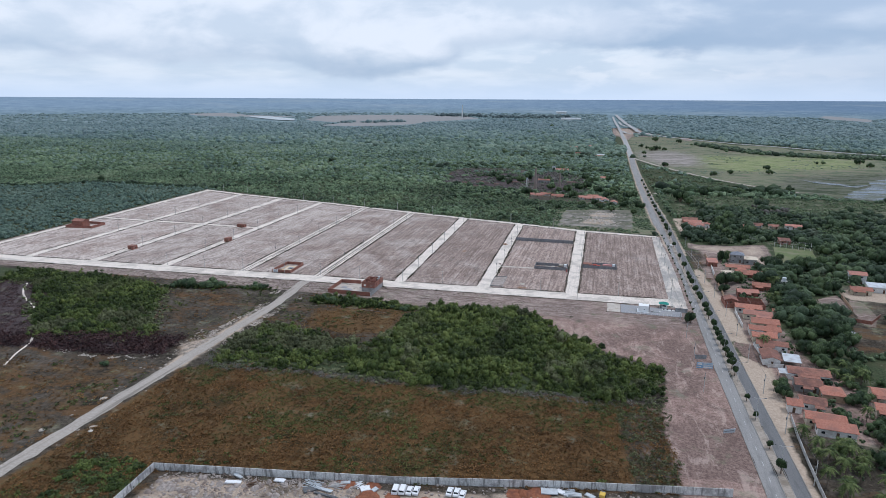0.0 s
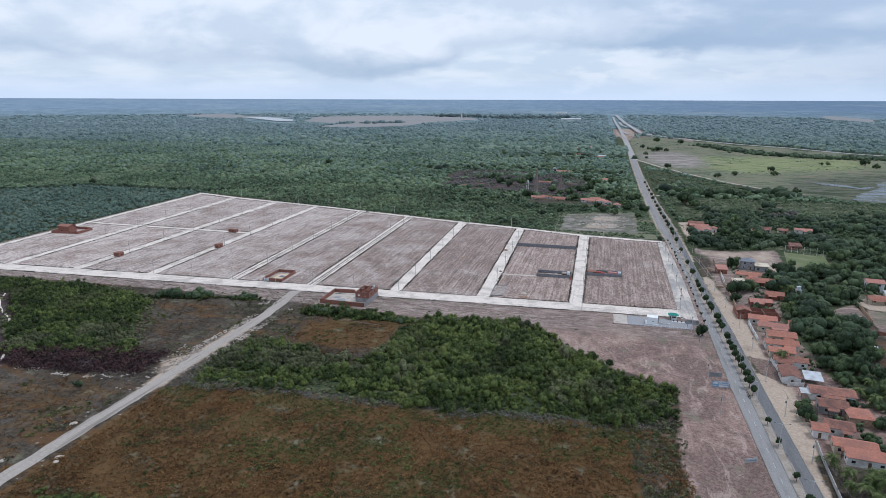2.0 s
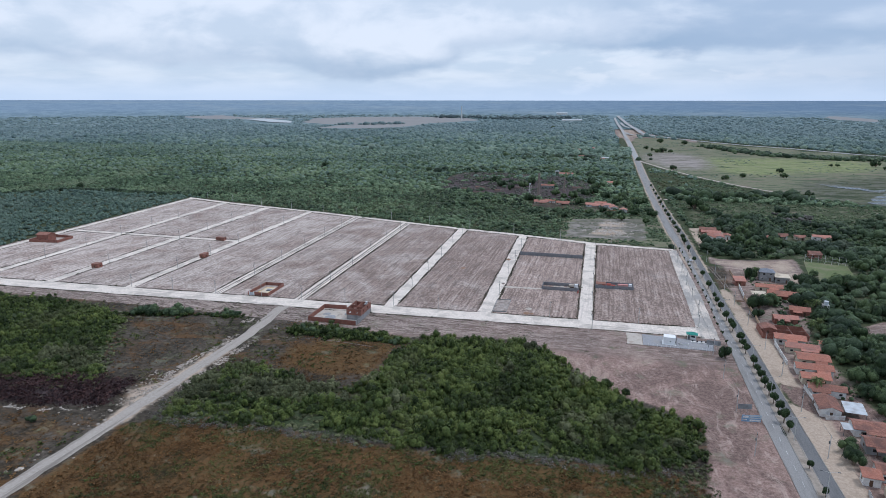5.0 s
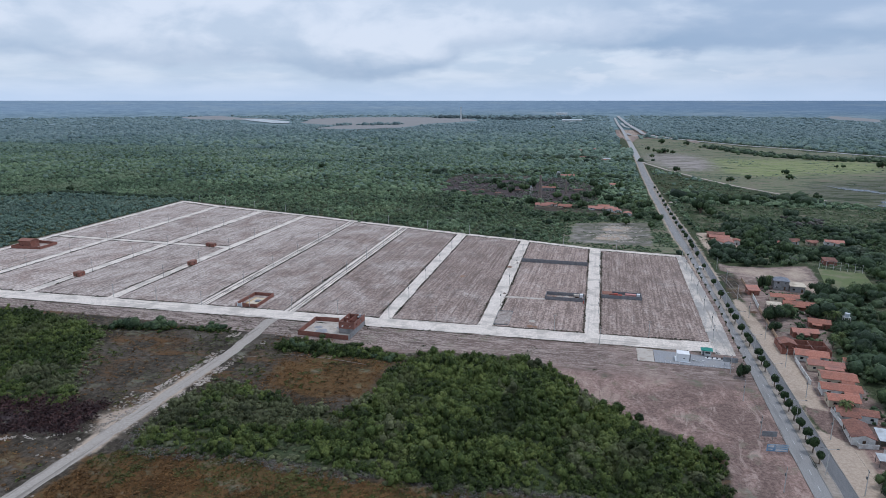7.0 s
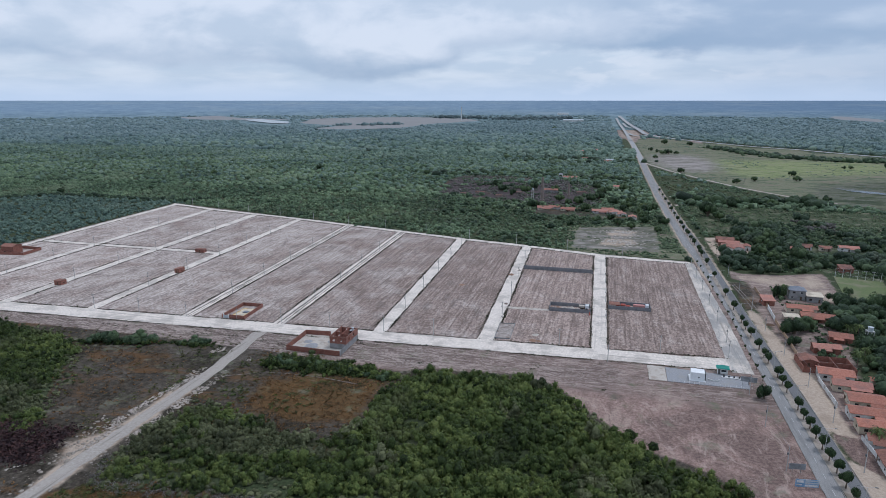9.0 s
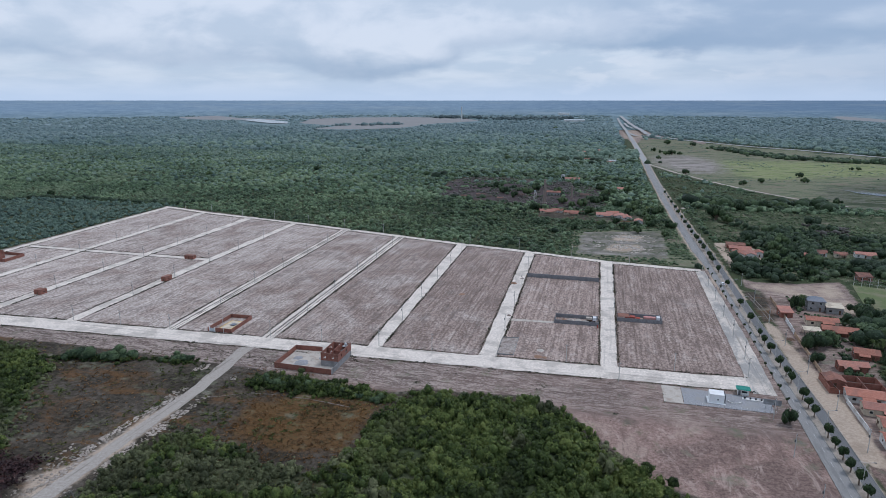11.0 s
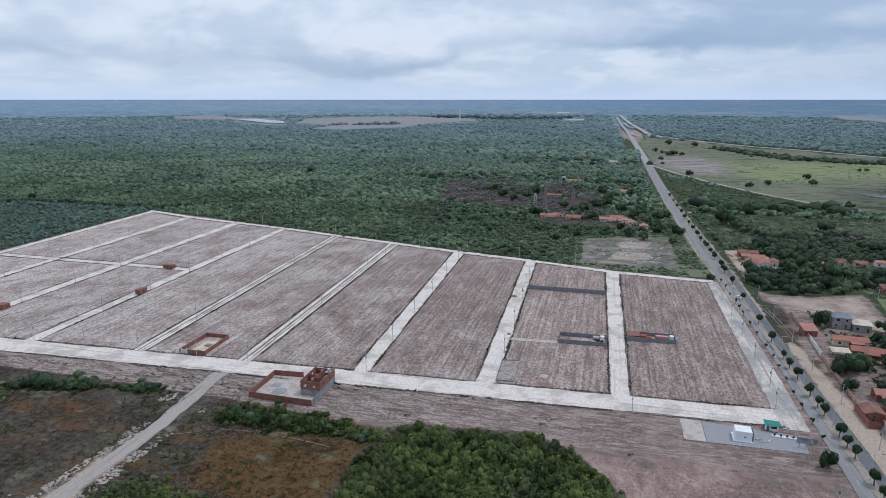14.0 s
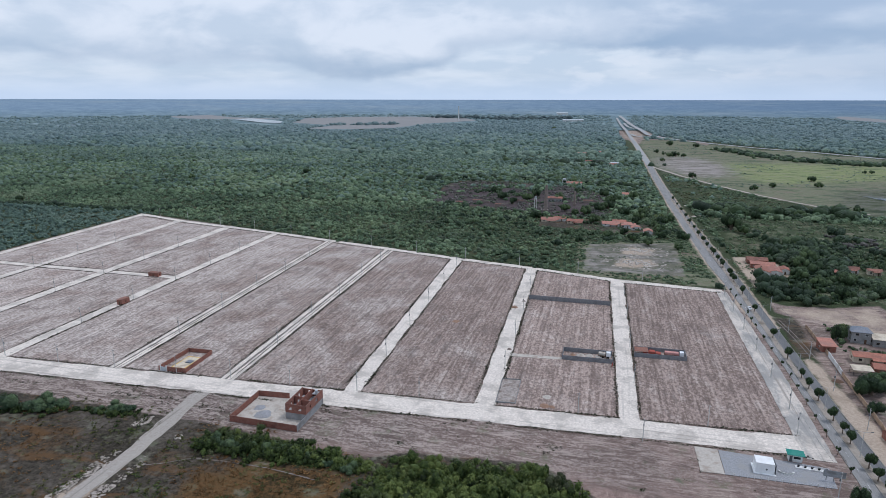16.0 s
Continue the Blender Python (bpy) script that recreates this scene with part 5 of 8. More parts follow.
k &= (inside(CLEAR_RUIN, x, y) < 0) | (fbm(x, y, 25, 67) > 0.6)
x, y = x[k], y[k]
s = rng.uniform(2.2, 5.0, len(x))
mass("woodland", M_GROVE, x, y, s, s * rng.uniform(0.95, 1.3, len(x)), np.clip(rng.normal(0.4, 0.25, len(x)), 0, 1), grove_forms, "rounded dark trees round the old kiln", "woods", 63)
x, y = jittered(-225, 0, 405, 655, 4.6, 68)
k = (inside(CLEAR_RUIN, x, y) > 1) & (fbm(x, y, 24, 69) > 0.43)
x, y = x[k], y[k]
s = rng.uniform(0.7, 2.1, len(x))
pale = rng.uniform(0, 1, len(x)) < 0.72
for sel, mat, text, sd in ((pale, M_DEAD, "bare greyish brush over the old kiln ground", 68), (~pale, M_BUSH, "green bushes over the old kiln ground", 69)):
    mass("brush", mat, x[sel], y[sel], s[sel] * 1.5, s[sel] * 1.1, np.clip(rng.normal(0.35, 0.2, sel.sum()), 0, 1), bush_forms, text, "brush", sd)
x, y = jittered(82, 380, -50, 470, 9.2, 53)
k = wooded(x, y) & clear_of_homes(x, y) & (inside(YARD_E, x, y) < -1) & (inside(LOT_E, x, y) < -1) & (fbm(x, y, 36, 54) > 0.43) & ((inside(GRASS_E, x, y) < 2) | (fbm(x, y, 30, 50) > 0.68))
x, y = x[k], y[k]
s = 3.4 + 5.6 * rng.uniform(0, 1, len(x)) ** 1.3
pale = fbm(x, y, 26, 49) > 0.57
for sel, mat, text, sd in ((~pale, M_GROVE, "rounded dark broadleaved trees behind the village", 13), (pale, M_BUSH, "paler olive broadleaved trees behind the village", 19)):
    mass("woodland", mat, x[sel], y[sel], s[sel], s[sel] * rng.uniform(0.85, 1.2, sel.sum()), np.clip(rng.normal(0.3, 0.22, sel.sum()), 0, 1), grove_forms, text, "woods", sd)

mid_forms = [clump(rng, 1, 0, 3, 0.25, 0.9, 0.45, (0.75, 0.95), 0.3, -0.05) for _ in range(12)]
mid_far_forms = [clump(rng, 1, 0, 1, 0.3, 0.9, 0.4, (0.8, 1.0), 0.25, 0.1) for _ in range(12)]
x, y = jittered(-1880, 640, 440, 1000, 5.5, 2)
k = wooded(x, y)
x, y = x[k], y[k]
s = (1.4 + 2.3 * rng.uniform(0, 1, len(x)) ** 2) * (1 + 0.5 * (fbm(x, y, 60, 2) - 0.5))
tn = np.clip(0.5 + 0.9 * (fbm(x, y, 75, 6, 4) - 0.5) + rng.normal(0, 0.13, len(x)), 0, 1)
# haze-tinted trees grow more frequent with distance, imitating a haze gradient
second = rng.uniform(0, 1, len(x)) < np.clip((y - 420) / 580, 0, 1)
for sel, mat, text, sd in ((~second, M_FOREST, "wide green woodland seen from above", 2), (second, M_HAZEDMID, "trees greyed for haze among the woodland", 22)):
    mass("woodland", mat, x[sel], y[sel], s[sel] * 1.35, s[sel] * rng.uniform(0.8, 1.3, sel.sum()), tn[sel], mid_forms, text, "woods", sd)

x, y = jittered(-2900, 1100, 1000, 2350, 11.0, 3)
k = wooded(x, y) & open_view(x, y) & (np.hypot(x, y + 290) < 2700)
x, y = x[k], y[k]
s = 3.2 + 4.4 * rng.uniform(0, 1, len(x)) ** 2
tn = np.clip(0.5 + 0.8 * (fbm(x, y, 150, 6, 4) - 0.5) + rng.normal(0, 0.14, len(x)), 0, 1)
# three steps of haze-tinted leaf colour, chosen by distance
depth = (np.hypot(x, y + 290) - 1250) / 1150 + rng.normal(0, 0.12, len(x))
for sel, mat, text, sd in ((depth < 0.33, M_HAZEDMID, "woodland on the plain greyed for haze", 3), ((depth >= 0.33) & (depth < 0.72), M_HAZEDDIM, "woodland on the plain dulled blue-green for haze", 70), (depth >= 0.72, M_HAZEDFAR, "distant woodland tinted blue for haze", 23)):
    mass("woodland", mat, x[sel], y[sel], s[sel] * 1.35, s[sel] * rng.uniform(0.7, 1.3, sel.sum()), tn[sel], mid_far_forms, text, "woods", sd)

# the shrub thickets in front
thick_forms = [clump(rng, int(rng.integers(4, 8)), 0, 150, 0.097, 0.95, rng.uniform(0.36, 0.52), (0.2, 0.46), 0.36, 0.0, 0.86) for _ in range(20)]
x, y = jittered(-360, 50, -150, -30, 2.75, 4)
inn = np.maximum.reduce([inside(SHRUB, x, y) + 1.2, inside(HEDGE, x, y) + 0.5, inside(SHRUB_W, x, y) + 0.5])
rag = inn + (fbm(x, y, 14, 31) - 0.5) * 9
sparse = ((x < -83) & (x > -152) & (y < -93)).astype(float)
k = (rag > 0.5) & (np.abs(x - np.interp(y, DIRT_Y, DIRT_X)) > 7) & ~((sparse > 0) & (fbm(x, y, 12, 44) < 0.31))
x, y, rag = x[k], y[k], rag[k]
s = (1.15 + 1.9 * rng.uniform(0, 1, len(x)) ** 1.6) * (1 + 1.3 * (fbm(x, y, 16, 3) - 0.45)) * np.clip(0.88 + rag * 0.03, 0.88, 1.15)
s = np.minimum(s, np.where(x < -100, 2.4, 3.9))
tn = np.clip(0.45 + 1.2 * (fbm(x, y, 15, 6) - 0.5) + rng.normal(0, 0.2, len(x)), 0, 1)
grey = (fbm(x, y, 18, 46) + 0.16 * (x < -60) * (y < -92) > 0.74)
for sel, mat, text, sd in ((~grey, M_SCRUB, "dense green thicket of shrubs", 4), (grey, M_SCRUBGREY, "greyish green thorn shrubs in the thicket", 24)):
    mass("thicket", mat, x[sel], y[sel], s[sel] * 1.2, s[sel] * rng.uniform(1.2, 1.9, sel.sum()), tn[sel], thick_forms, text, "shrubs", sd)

x, y = jittered(-360, 52, -152, -28, 2.2, 15)
inn = np.maximum.reduce([inside(SHRUB, x, y) + np.where(x > 10, 12, 4), inside(HEDGE, x, y) + 2, inside(SHRUB_W, x, y) + 5])
deep = np.maximum(inside(SHRUB, x, y), inside(SHRUB_W, x, y)) > 3.5
k = (inn > 0) & (~deep | ((x < -60) & (y < -92) & (fbm(x, y, 12, 44) < 0.36))) & (fbm(x, y, 9, 33) > 0.4 - 0.25 * ((x < -60) & (y < -92))) & (inside(CLEARING, x, y) < -1) & (np.abs(x - np.interp(y, DIRT_Y, DIRT_X)) > 6.5) & (inside(SOIL, x, y) < 1)
x, y = x[k], y[k]
s = rng.uniform(0.5, 1.2, len(x))
fill_forms = [clump(rng, 1, 0, 12, 0.2, 0.8, 0.5, (0.6, 0.85), 0.3, 0.0) for _ in range(8)]
mass("shrubs", M_SCRUBGREY, x, y, s * 1.2, s * 0.9, np.clip(fbm(x, y, 12, 34) + rng.normal(0, 0.2, len(x)), 0, 1), fill_forms, "low green and grey shrubs round the thicket", "shrubs", 15)

# a dense row of bushes below the brick compound
x, y = jittered(-152, -80, -56, -36, 2.3, 25)
k = (inside(HEDGE, x, y) > 0.4) & (y > -51.5) & (y < -40.5)
x, y = x[k], y[k]
s = (1.3 + 1.9 * rng.uniform(0, 1, len(x)) ** 1.8) * np.interp(x, [-150, -112, -100, -82], [1.1, 1.1, 0.8, 0.9])
mass("thicket", M_SCRUB, x, y, s * 1.1, s * rng.uniform(1.0, 1.5, len(x)), np.clip(rng.normal(0.17, 0.15, len(x)), 0, 1), thick_forms, "dense row of green bushes below a brick yard", "shrubs", 26)

# loose bushes along the soil's edge in the west
x, y = jittered(-300, -165, -62, -20, 2.4, 35)
n = fbm(x, y, 9, 36)
k = (np.abs(y - np.interp(x, [-270, -240, -233, -223, -213, -204, -191, -186, -177], [-50, -49, -47.5, -44, -41.5, -39, -39, -36, -38])) < 2.4) & (n > 0.36) & (np.abs(x - np.interp(y, DIRT_Y, DIRT_X)) > 8)
x, y = x[k], y[k]
s = (0.7 + 1.1 * rng.uniform(0, 1, len(x))) * np.interp(x, [-250, -240, -234, -226, -222, -218, -213, -208, -203, -198, -191, -186, -181, -177], [0.8, 1.2, 2.3, 1.3, 2.2, 1.3, 1.9, 1.0, 0.7, 0.9, 1.7, 1.6, 0.6, 0.5])
mass("shrubs", M_SCRUB, x, y, s * 1.1, s * rng.uniform(0.9, 1.3, len(x)), np.clip(rng.normal(0.14, 0.14, len(x)), 0, 1), thick_forms, "broken row of dark bushes beside bare soil", "shrubs", 36)

# bare grey brush along the thicket's southern rim, charred brush in the west
dead_forms = [crown(rng, 40, 0.12, 0.6, False) for _ in range(5)]
x, y = jittered(-156, 46, -150, -126, 1.7, 5)
rim = inside(SHRUB, x, y)
k = (np.abs(rim + 2.0) < 3.2) & (fbm(x, y, 13, 51) > 0.42)
x, y = x[k], y[k]
s = rng.uniform(0.8, 1.6, len(x))
mass("brush", M_DEAD, x, y, s * 1.3, s * 0.9, rng.uniform(0, 1, len(x)), dead_forms, "bare grey brushwood at the thicket edge", "brush", 5)
x, y = jittered(-380, -176, -160, -60, 1.9, 6)
k = (np.maximum(inside(BURNT_A, x, y), inside(BURNT_B, x, y)) > -1) & (fbm(x, y, 10, 52) > 0.3)
k &= np.abs(x - np.interp(-y, [-b for a, b in BURNT_PATH], [a for a, b in BURNT_PATH])) > 3.2
x, y = x[k], y[k]
s = rng.uniform(0.9, 1.7, len(x)) * np.where(inside(BURNT_B, x, y) > -1, 2.1, 0.8)
mass("brush", M_CHARRED, x, y, s * 1.2, s * 1.1, rng.uniform(0, 1, len(x)), dead_forms, "charred purple-brown brush after a fire", "brush", 6)

# grass and low herbs of the brown field
tuft_forms = [crown(rng, 8, 0.36, 0.5, False, 5, 0.7, 0.6) for _ in range(8)]
x, y = jittered(-320, 46, -345, -30, 1.0, 7)
inn = np.maximum.reduce([inside(BROWN, x, y), inside(CLEARING, x, y), inside(GREY_B, x, y) - 1, inside(GREY_C, x, y) - 1, inside(GREY_A, x, y) - 2])
n = fbm(x, y, 7, 61)
k = (inn + (n - 0.5) * 6 > 0) & ((rng.uniform(0, 1, len(x)) < 0.15) | ((n > 0.22) & (np.maximum(inside(BROWN, x, y), inside(CLEARING, x, y)) > -1))) & (x > -330) & (y > -250) & (np.abs(x + 162.5) > 5) & ((inside(CLEARING, x, y) < 0) | (rng.uniform(0, 1, len(x)) < 0.35))
x, y, n = x[k], y[k], n[k]
s = rng.uniform(0.4, 0.95, len(x)) * (0.6 + n)
green = 0.6 * fbm(x, y, 11, 63) + 0.75 * fbm(x, y, 42, 64) + rng.normal(0, 0.06, len(x)) + 0.16 * np.clip((y + 165) / 25, 0, 1) > 0.80
for sel, mat, text, sd in ((~green, M_DRY, "orange-brown dry grass and herbs", 7), (green, M_HERB, "olive green herbs in the dry grass", 27)):
    mass("grass", mat, x[sel], y[sel], s[sel], s[sel] * 0.8, np.clip(fbm(x[sel], y[sel], 15, 62) + rng.normal(0, 0.2, sel.sum()), 0, 1), tuft_forms, text, "grass", sd)
x, y = jittered(-320, 46, -345, -45, 3.2, 8)
n = fbm(x, y, 20, 71)
k = (np.maximum.reduce([inside(BROWN, x, y), inside(GREY_B, x, y), inside(GREY_C, x, y), inside(GREY_A, x, y) - 3]) > 0) & (n > 0.56) & (np.abs(x + 162.5) > 6)
x, y = x[k], y[k]
s = rng.uniform(0.5, 1.3, len(x))
low_forms = [crown(rng, 16, 0.28, 0.7, False, 4) for _ in range(6)]
mass("shrubs", M_SCRUB, x, y, s * 1.2, s * 0.8, rng.uniform(0.1, 0.8, len(x)), low_forms, "scattered low green shrubs in dry grass", "shrubs", 8)

# thorn scrub between the brown field and the bare soil, shrubs at the yard's corner
x, y = jittered(-165, 50, -240, -120, 1.45, 18)
n = fbm(x, y, 10, 73)
k = ((inside(THORN, x, y) + (n - 0.5) * 8 > 0) & (n > 0.38)) | ((inside(CORNER, x, y) + (n - 0.5) * 8 > 0) & (n > 0.3))
x, y = x[k], y[k]
s = 0.35 + 0.9 * rng.uniform(0, 1, len(x)) ** 1.6
green = (x < 0) & (fbm(x, y, 8, 74) > 0.4)
for sel, mat, grow, forms, text, sd in ((green, M_SCRUB, 1.9, thick_forms, "green shrubs beside the yard wall", 28), (~green, M_SCRUBGREY, 1.2, low_forms, "grey thorn scrub at the field edge", 29)):
    mass("shrubs", mat, x[sel], y[sel], s[sel] * grow, s[sel] * grow * 0.85, np.clip(rng.normal(0.5, 0.25, sel.sum()), 0, 1), forms, text, "shrubs", sd)

# weeds along the edges of the plots and streets
X, Y = [], []
for k in range(9):
    yy = np.arange(6, 214, 0.36)
    for side in (0, 1):
        if k == 0 and side == 0:
            continue
        xx = np.array([street_x(k, v)[side] for v in yy])
        top = back_s(xx) - 1
        keep = (yy > front_n(xx) + 1) & (yy < top)
        X.append((xx + (0.5 if side else -0.5))[keep]), Y.append(yy[keep])
xx = np.arange(-455, 56, 0.36)
X.append(xx), Y.append(front_n(xx) + 0.6)
X.append(xx), Y.append(front_s(xx) - 0.9)
X.append(xx), Y.append(back_s(xx) - 0.7)
xx = np.arange(-445, -290, 0.6)
X.append(xx), Y.append(xx * 0 + 119.4), X.append(xx), Y.append(xx * 0 + 127.0)
x, y = np.concatenate(X), np.concatenate(Y)
onroad = np.zeros(len(x), bool)
for k in range(9):
    (fa, fb), (ba, bb) = STREETS[k]
    onroad |= (x > fa + (ba - fa) * np.clip(y, 0, 190) / 190 + 0.6) & (x < fb + (bb - fb) * np.clip(y, 0, 190) / 190 - 0.6)
n = fbm(x, y, 9, 81)
k = (n > 0.2) & ~onroad
x, y, n = x[k] + rng.normal(0, 0.22, k.sum()), y[k] + rng.normal(0, 0.22, k.sum()), n[k]
s = rng.uniform(0.2, 0.55, len(x)) * (0.3 + 1.35 * n)
mass("weeds", M_WEED, x, y, s * 1.2, s * 0.9, rng.uniform(0, 1, len(x)), tuft_forms, "dark weeds along the street edges", "weeds", 9)
# stray clods and weeds on the harrowed land and bare soil
x, y = jittered(-460, 60, -190, 200, 5.0, 10)
n = fbm(x, y, 25, 91)
k = ((inside(SOIL, x, y) > 2) | (inside(LOTS, x, y) > 12)) & (rng.uniform(0, 1, len(x)) < np.clip((n - 0.45) * 1.6, 0, 0.5))
k &= ~((y > front_s(x) - 1) & (y < front_n(x) + 1))
for q in range(9):
    (fa, fb), (ba, bb) = STREETS[q]
    t = np.clip(y, 0, 190) / 190
    k &= ~((y > 0) & (x > fa + (ba - fa) * t) & (x < fb + (bb - fb) * t))
x, y = x[k], y[k]
s = rng.uniform(0.2, 0.55, len(x))
mass("weeds", M_WEED, x, y, s * 1.3, s * 0.8, rng.uniform(0, 1, len(x)), tuft_forms, "stray tufts and clods on bare soil", "weeds", 10)
x, y = jittered(-330, 20, -36, -7, 1.5, 97)
n = fbm(x * 0.25, y * 1.6, 7, 98)
k = (inside(SOIL, x, y) > 1) & (y < front_s(x) - 1.2) & (n > 0.65)
k &= ~((x > -146) & (x < -115) & (y > -35)) & (np.abs(x + 167) > 5)
x, y = x[k], y[k]
s = rng.uniform(0.2, 0.6, len(x))
mass("weeds", M_WEED, x, y, s * 1.4, s * 0.7, rng.uniform(0, 1, len(x)), tuft_forms, "rows of dark weeds on the bare strip", "weeds", 99)
# green growth round the sandy field beyond the plots and along the verges
x, y = jittered(-40, 300, 160, 640, 3.2, 12)
n = fbm(x, y, 18, 95)
k = sector(x, y) & (n > 0.5) & ((x < along(ROAD_L, y) - 3) | (x > along(ROAD_R, y) + 3)) & (inside(LOTS, x, y) < -2) & (inside(LAKE, x, y) < 0) & (inside(FOOTBALL, x, y) < -1) & (inside(BARE_E, x, y) < -2) & (inside(MEADOW, x, y) < 0)
k &= ~((inside(SANDFIELD, x, y) > -1) & (n < 0.74))
x, y = x[k], y[k]
s = rng.uniform(0.5, 1.4, len(x))
mass("shrubs", M_FOREST, x, y, s * 1.2, s * 0.9, rng.uniform(0.3, 1, len(x)), low_forms, "fresh green low growth on waste ground", "shrubs", 12)

x, y = jittered(-40, 68, 190, 335, 2.7, 48)
n = fbm(x, y, 12, 47)
k = (inside(GRASS_N, x, y) > 0) & (inside(SANDFIELD, x, y) < -1.5) & (inside(LOTS, x, y) < -3) & (x < along(ROAD_L, y) - 3) & (n > 0.4)
x, y, n = x[k], y[k], n[k]
s = rng.uniform(0.6, 1.3, len(x)) * (0.5 + n)
mass("shrubs", M_BUSH, x, y, s * 1.4, s * 0.9, np.clip(0.2 + 0.6 * n + rng.normal(0, 0.15, len(x)), 0, 1), fill_forms, "rough grass and low bushes round the sandy field", "shrubs", 48)

# tussocks and low bushes in the meadow
x, y = jittered(60, 225, 495, 870, 4.5, 59)
k = (inside(SCRUB_E, x, y) > 2) & (fbm(x, y, 18, 60) > 0.4) & (x > along(ROAD_R, y) + 4)
x, y = x[k], y[k]
s = rng.uniform(0.6, 1.9, len(x))
brown = fbm(x, y, 25, 65) > 0.5
for sel, mat, text, sd in ((brown, M_SCRUBGREY, "brownish low scrub between avenue and track", 65), (~brown, M_BUSH, "low green scrub between avenue and track", 66)):
    mass("shrubs", mat, x[sel], y[sel], s[sel] * 1.3, s[sel] * 0.9, np.clip(rng.normal(0.5, 0.2, sel.sum()), 0, 1), fill_forms, text, "shrubs", sd)
x, y = jittered(70, 640, 480, 1450, 8.0, 19)
n = fbm(x, y, 60, 75, 4)
k = sector(x, y) & (inside(MEADOW, x, y) > 6) & (inside(PURPLE, x, y) < 4) & (n > 0.57) & ~((inside(LAKE, x, y) > -8) & (y < 720))
x, y = x[k], y[k]
s = 0.4 + 1.3 * rng.uniform(0, 1, len(x)) ** 3
mass("shrubs", M_HAZEDMID, x, y, s * 1.6, s * 0.7, np.clip(rng.normal(0.45, 0.2, len(x)), 0, 1), fill_forms, "tussocks and low bushes scattered in the meadow", "shrubs", 33)

# rows of dark trees in the far fields
def tree_row(points, width, step, size, mat, seed, label):
    p = np.array(points, float)
    rg = np.random.default_rng(seed)
    d = np.concatenate([[0], np.cumsum(np.hypot(*np.diff(p, axis=0).T))])
    n = int(d[-1] * width / step ** 2)
    q = rg.uniform(0, d[-1], n)
    x = np.interp(q, d, p[:, 0]) + rg.normal(0, width / 2.5, n)
    y = np.interp(q, d, p[:, 1]) + rg.normal(0, width / 2.5, n)
    s = rg.uniform(0.7, 1.3, n) * size
    mass("trees", mat, x, y, s * 1.3, s, rg.uniform(0, 0.8, n), mid_forms, label, "trees", seed)


tree_row([(229, 1300), (278, 1190), (300, 1110), (358, 1070), (426, 1030), (500, 1030), (600, 1000)], 30, 7, 5.0, M_GROVE, 41, "dark hedge of trees behind the meadow")
tree_row([(74, 486), (97, 487), (118, 484), (135, 470), (158, 478), (190, 488), (230, 470)], 17, 8.5, 7.0, M_TREE, 42, "dark trees along the sandy track")
tree_row([(-545, 2690), (-200, 2760)], 60, 16, 11, M_PLANTATION, 43, "dark plantation on the far plain")
tree_row([(-830, 2750), (-610, 2740)], 50, 16, 10, M_PLANTATION, 44, "dark grove on the far plain")
tree_row([(-1100, 2130), (-960, 2200), (-860, 2290)], 40, 16, 9, M_HAZEDFAR, 45, "scrub belt in the pale far field")
tree_row([(-150, 900), (-60, 905), (30, 930)], 80, 15, 5.5, M_GROVE, 46, "dark grove around distant houses")
tree_row([(-260, 660), (-170, 690), (-60, 670), (20, 640)], 40, 10, 4.5, M_TREE, 47, "dark trees behind the old kiln")
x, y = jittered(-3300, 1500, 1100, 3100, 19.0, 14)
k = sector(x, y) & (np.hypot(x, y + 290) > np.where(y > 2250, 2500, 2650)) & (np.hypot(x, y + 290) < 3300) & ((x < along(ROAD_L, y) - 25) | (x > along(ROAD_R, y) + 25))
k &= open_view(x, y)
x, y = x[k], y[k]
# blue leaf colour stands in for haze over the last woods
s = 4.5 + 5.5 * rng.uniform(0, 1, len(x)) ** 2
mass("woodland", M_HAZEDFAR, x, y, s * 1.4, s * 0.7, np.clip(0.3 + 0.5 * fbm(x, y, 200, 6) + rng.normal(0, 0.12, len(x)), 0, 1), mid_far_forms, "distant woodland tinted blue for haze, thinning out", "woods", 14)


# ---- houses ----
def gable(w, d, h, rise_h, over=0.5, thick=0.14, along_x=True):
    """A pitched roof with eaves over a w by d house, ridge along x or y."""
    bm = bmesh.new()
    a, b = (w / 2 + over, d / 2 + over) if along_x else (d / 2 + over, w / 2 + over)
    drop = rise_h * over / (b - over)
    prof = [(-b, h - drop), (0, h + rise_h), (b, h - drop), (b, h - drop + thick), (0, h + rise_h + thick), (-b, h - drop + thick)]
    ends = []
    for s in (-a, a):
        ends.append([bm.verts.new((s, p, q) if along_x else (p, s, q)) for p, q in prof])
    for i in range(6):
        j = (i + 1) % 6
        bm.faces.new((ends[0][i], ends[0][j], ends[1][j], ends[1][i]))
    for e in ends:
        bm.faces.new((e[0], e[1], e[4], e[5])), bm.faces.new((e[1], e[2], e[3], e[4]))
    bmesh.ops.recalc_face_normals(bm, faces=bm.faces)
    return bm


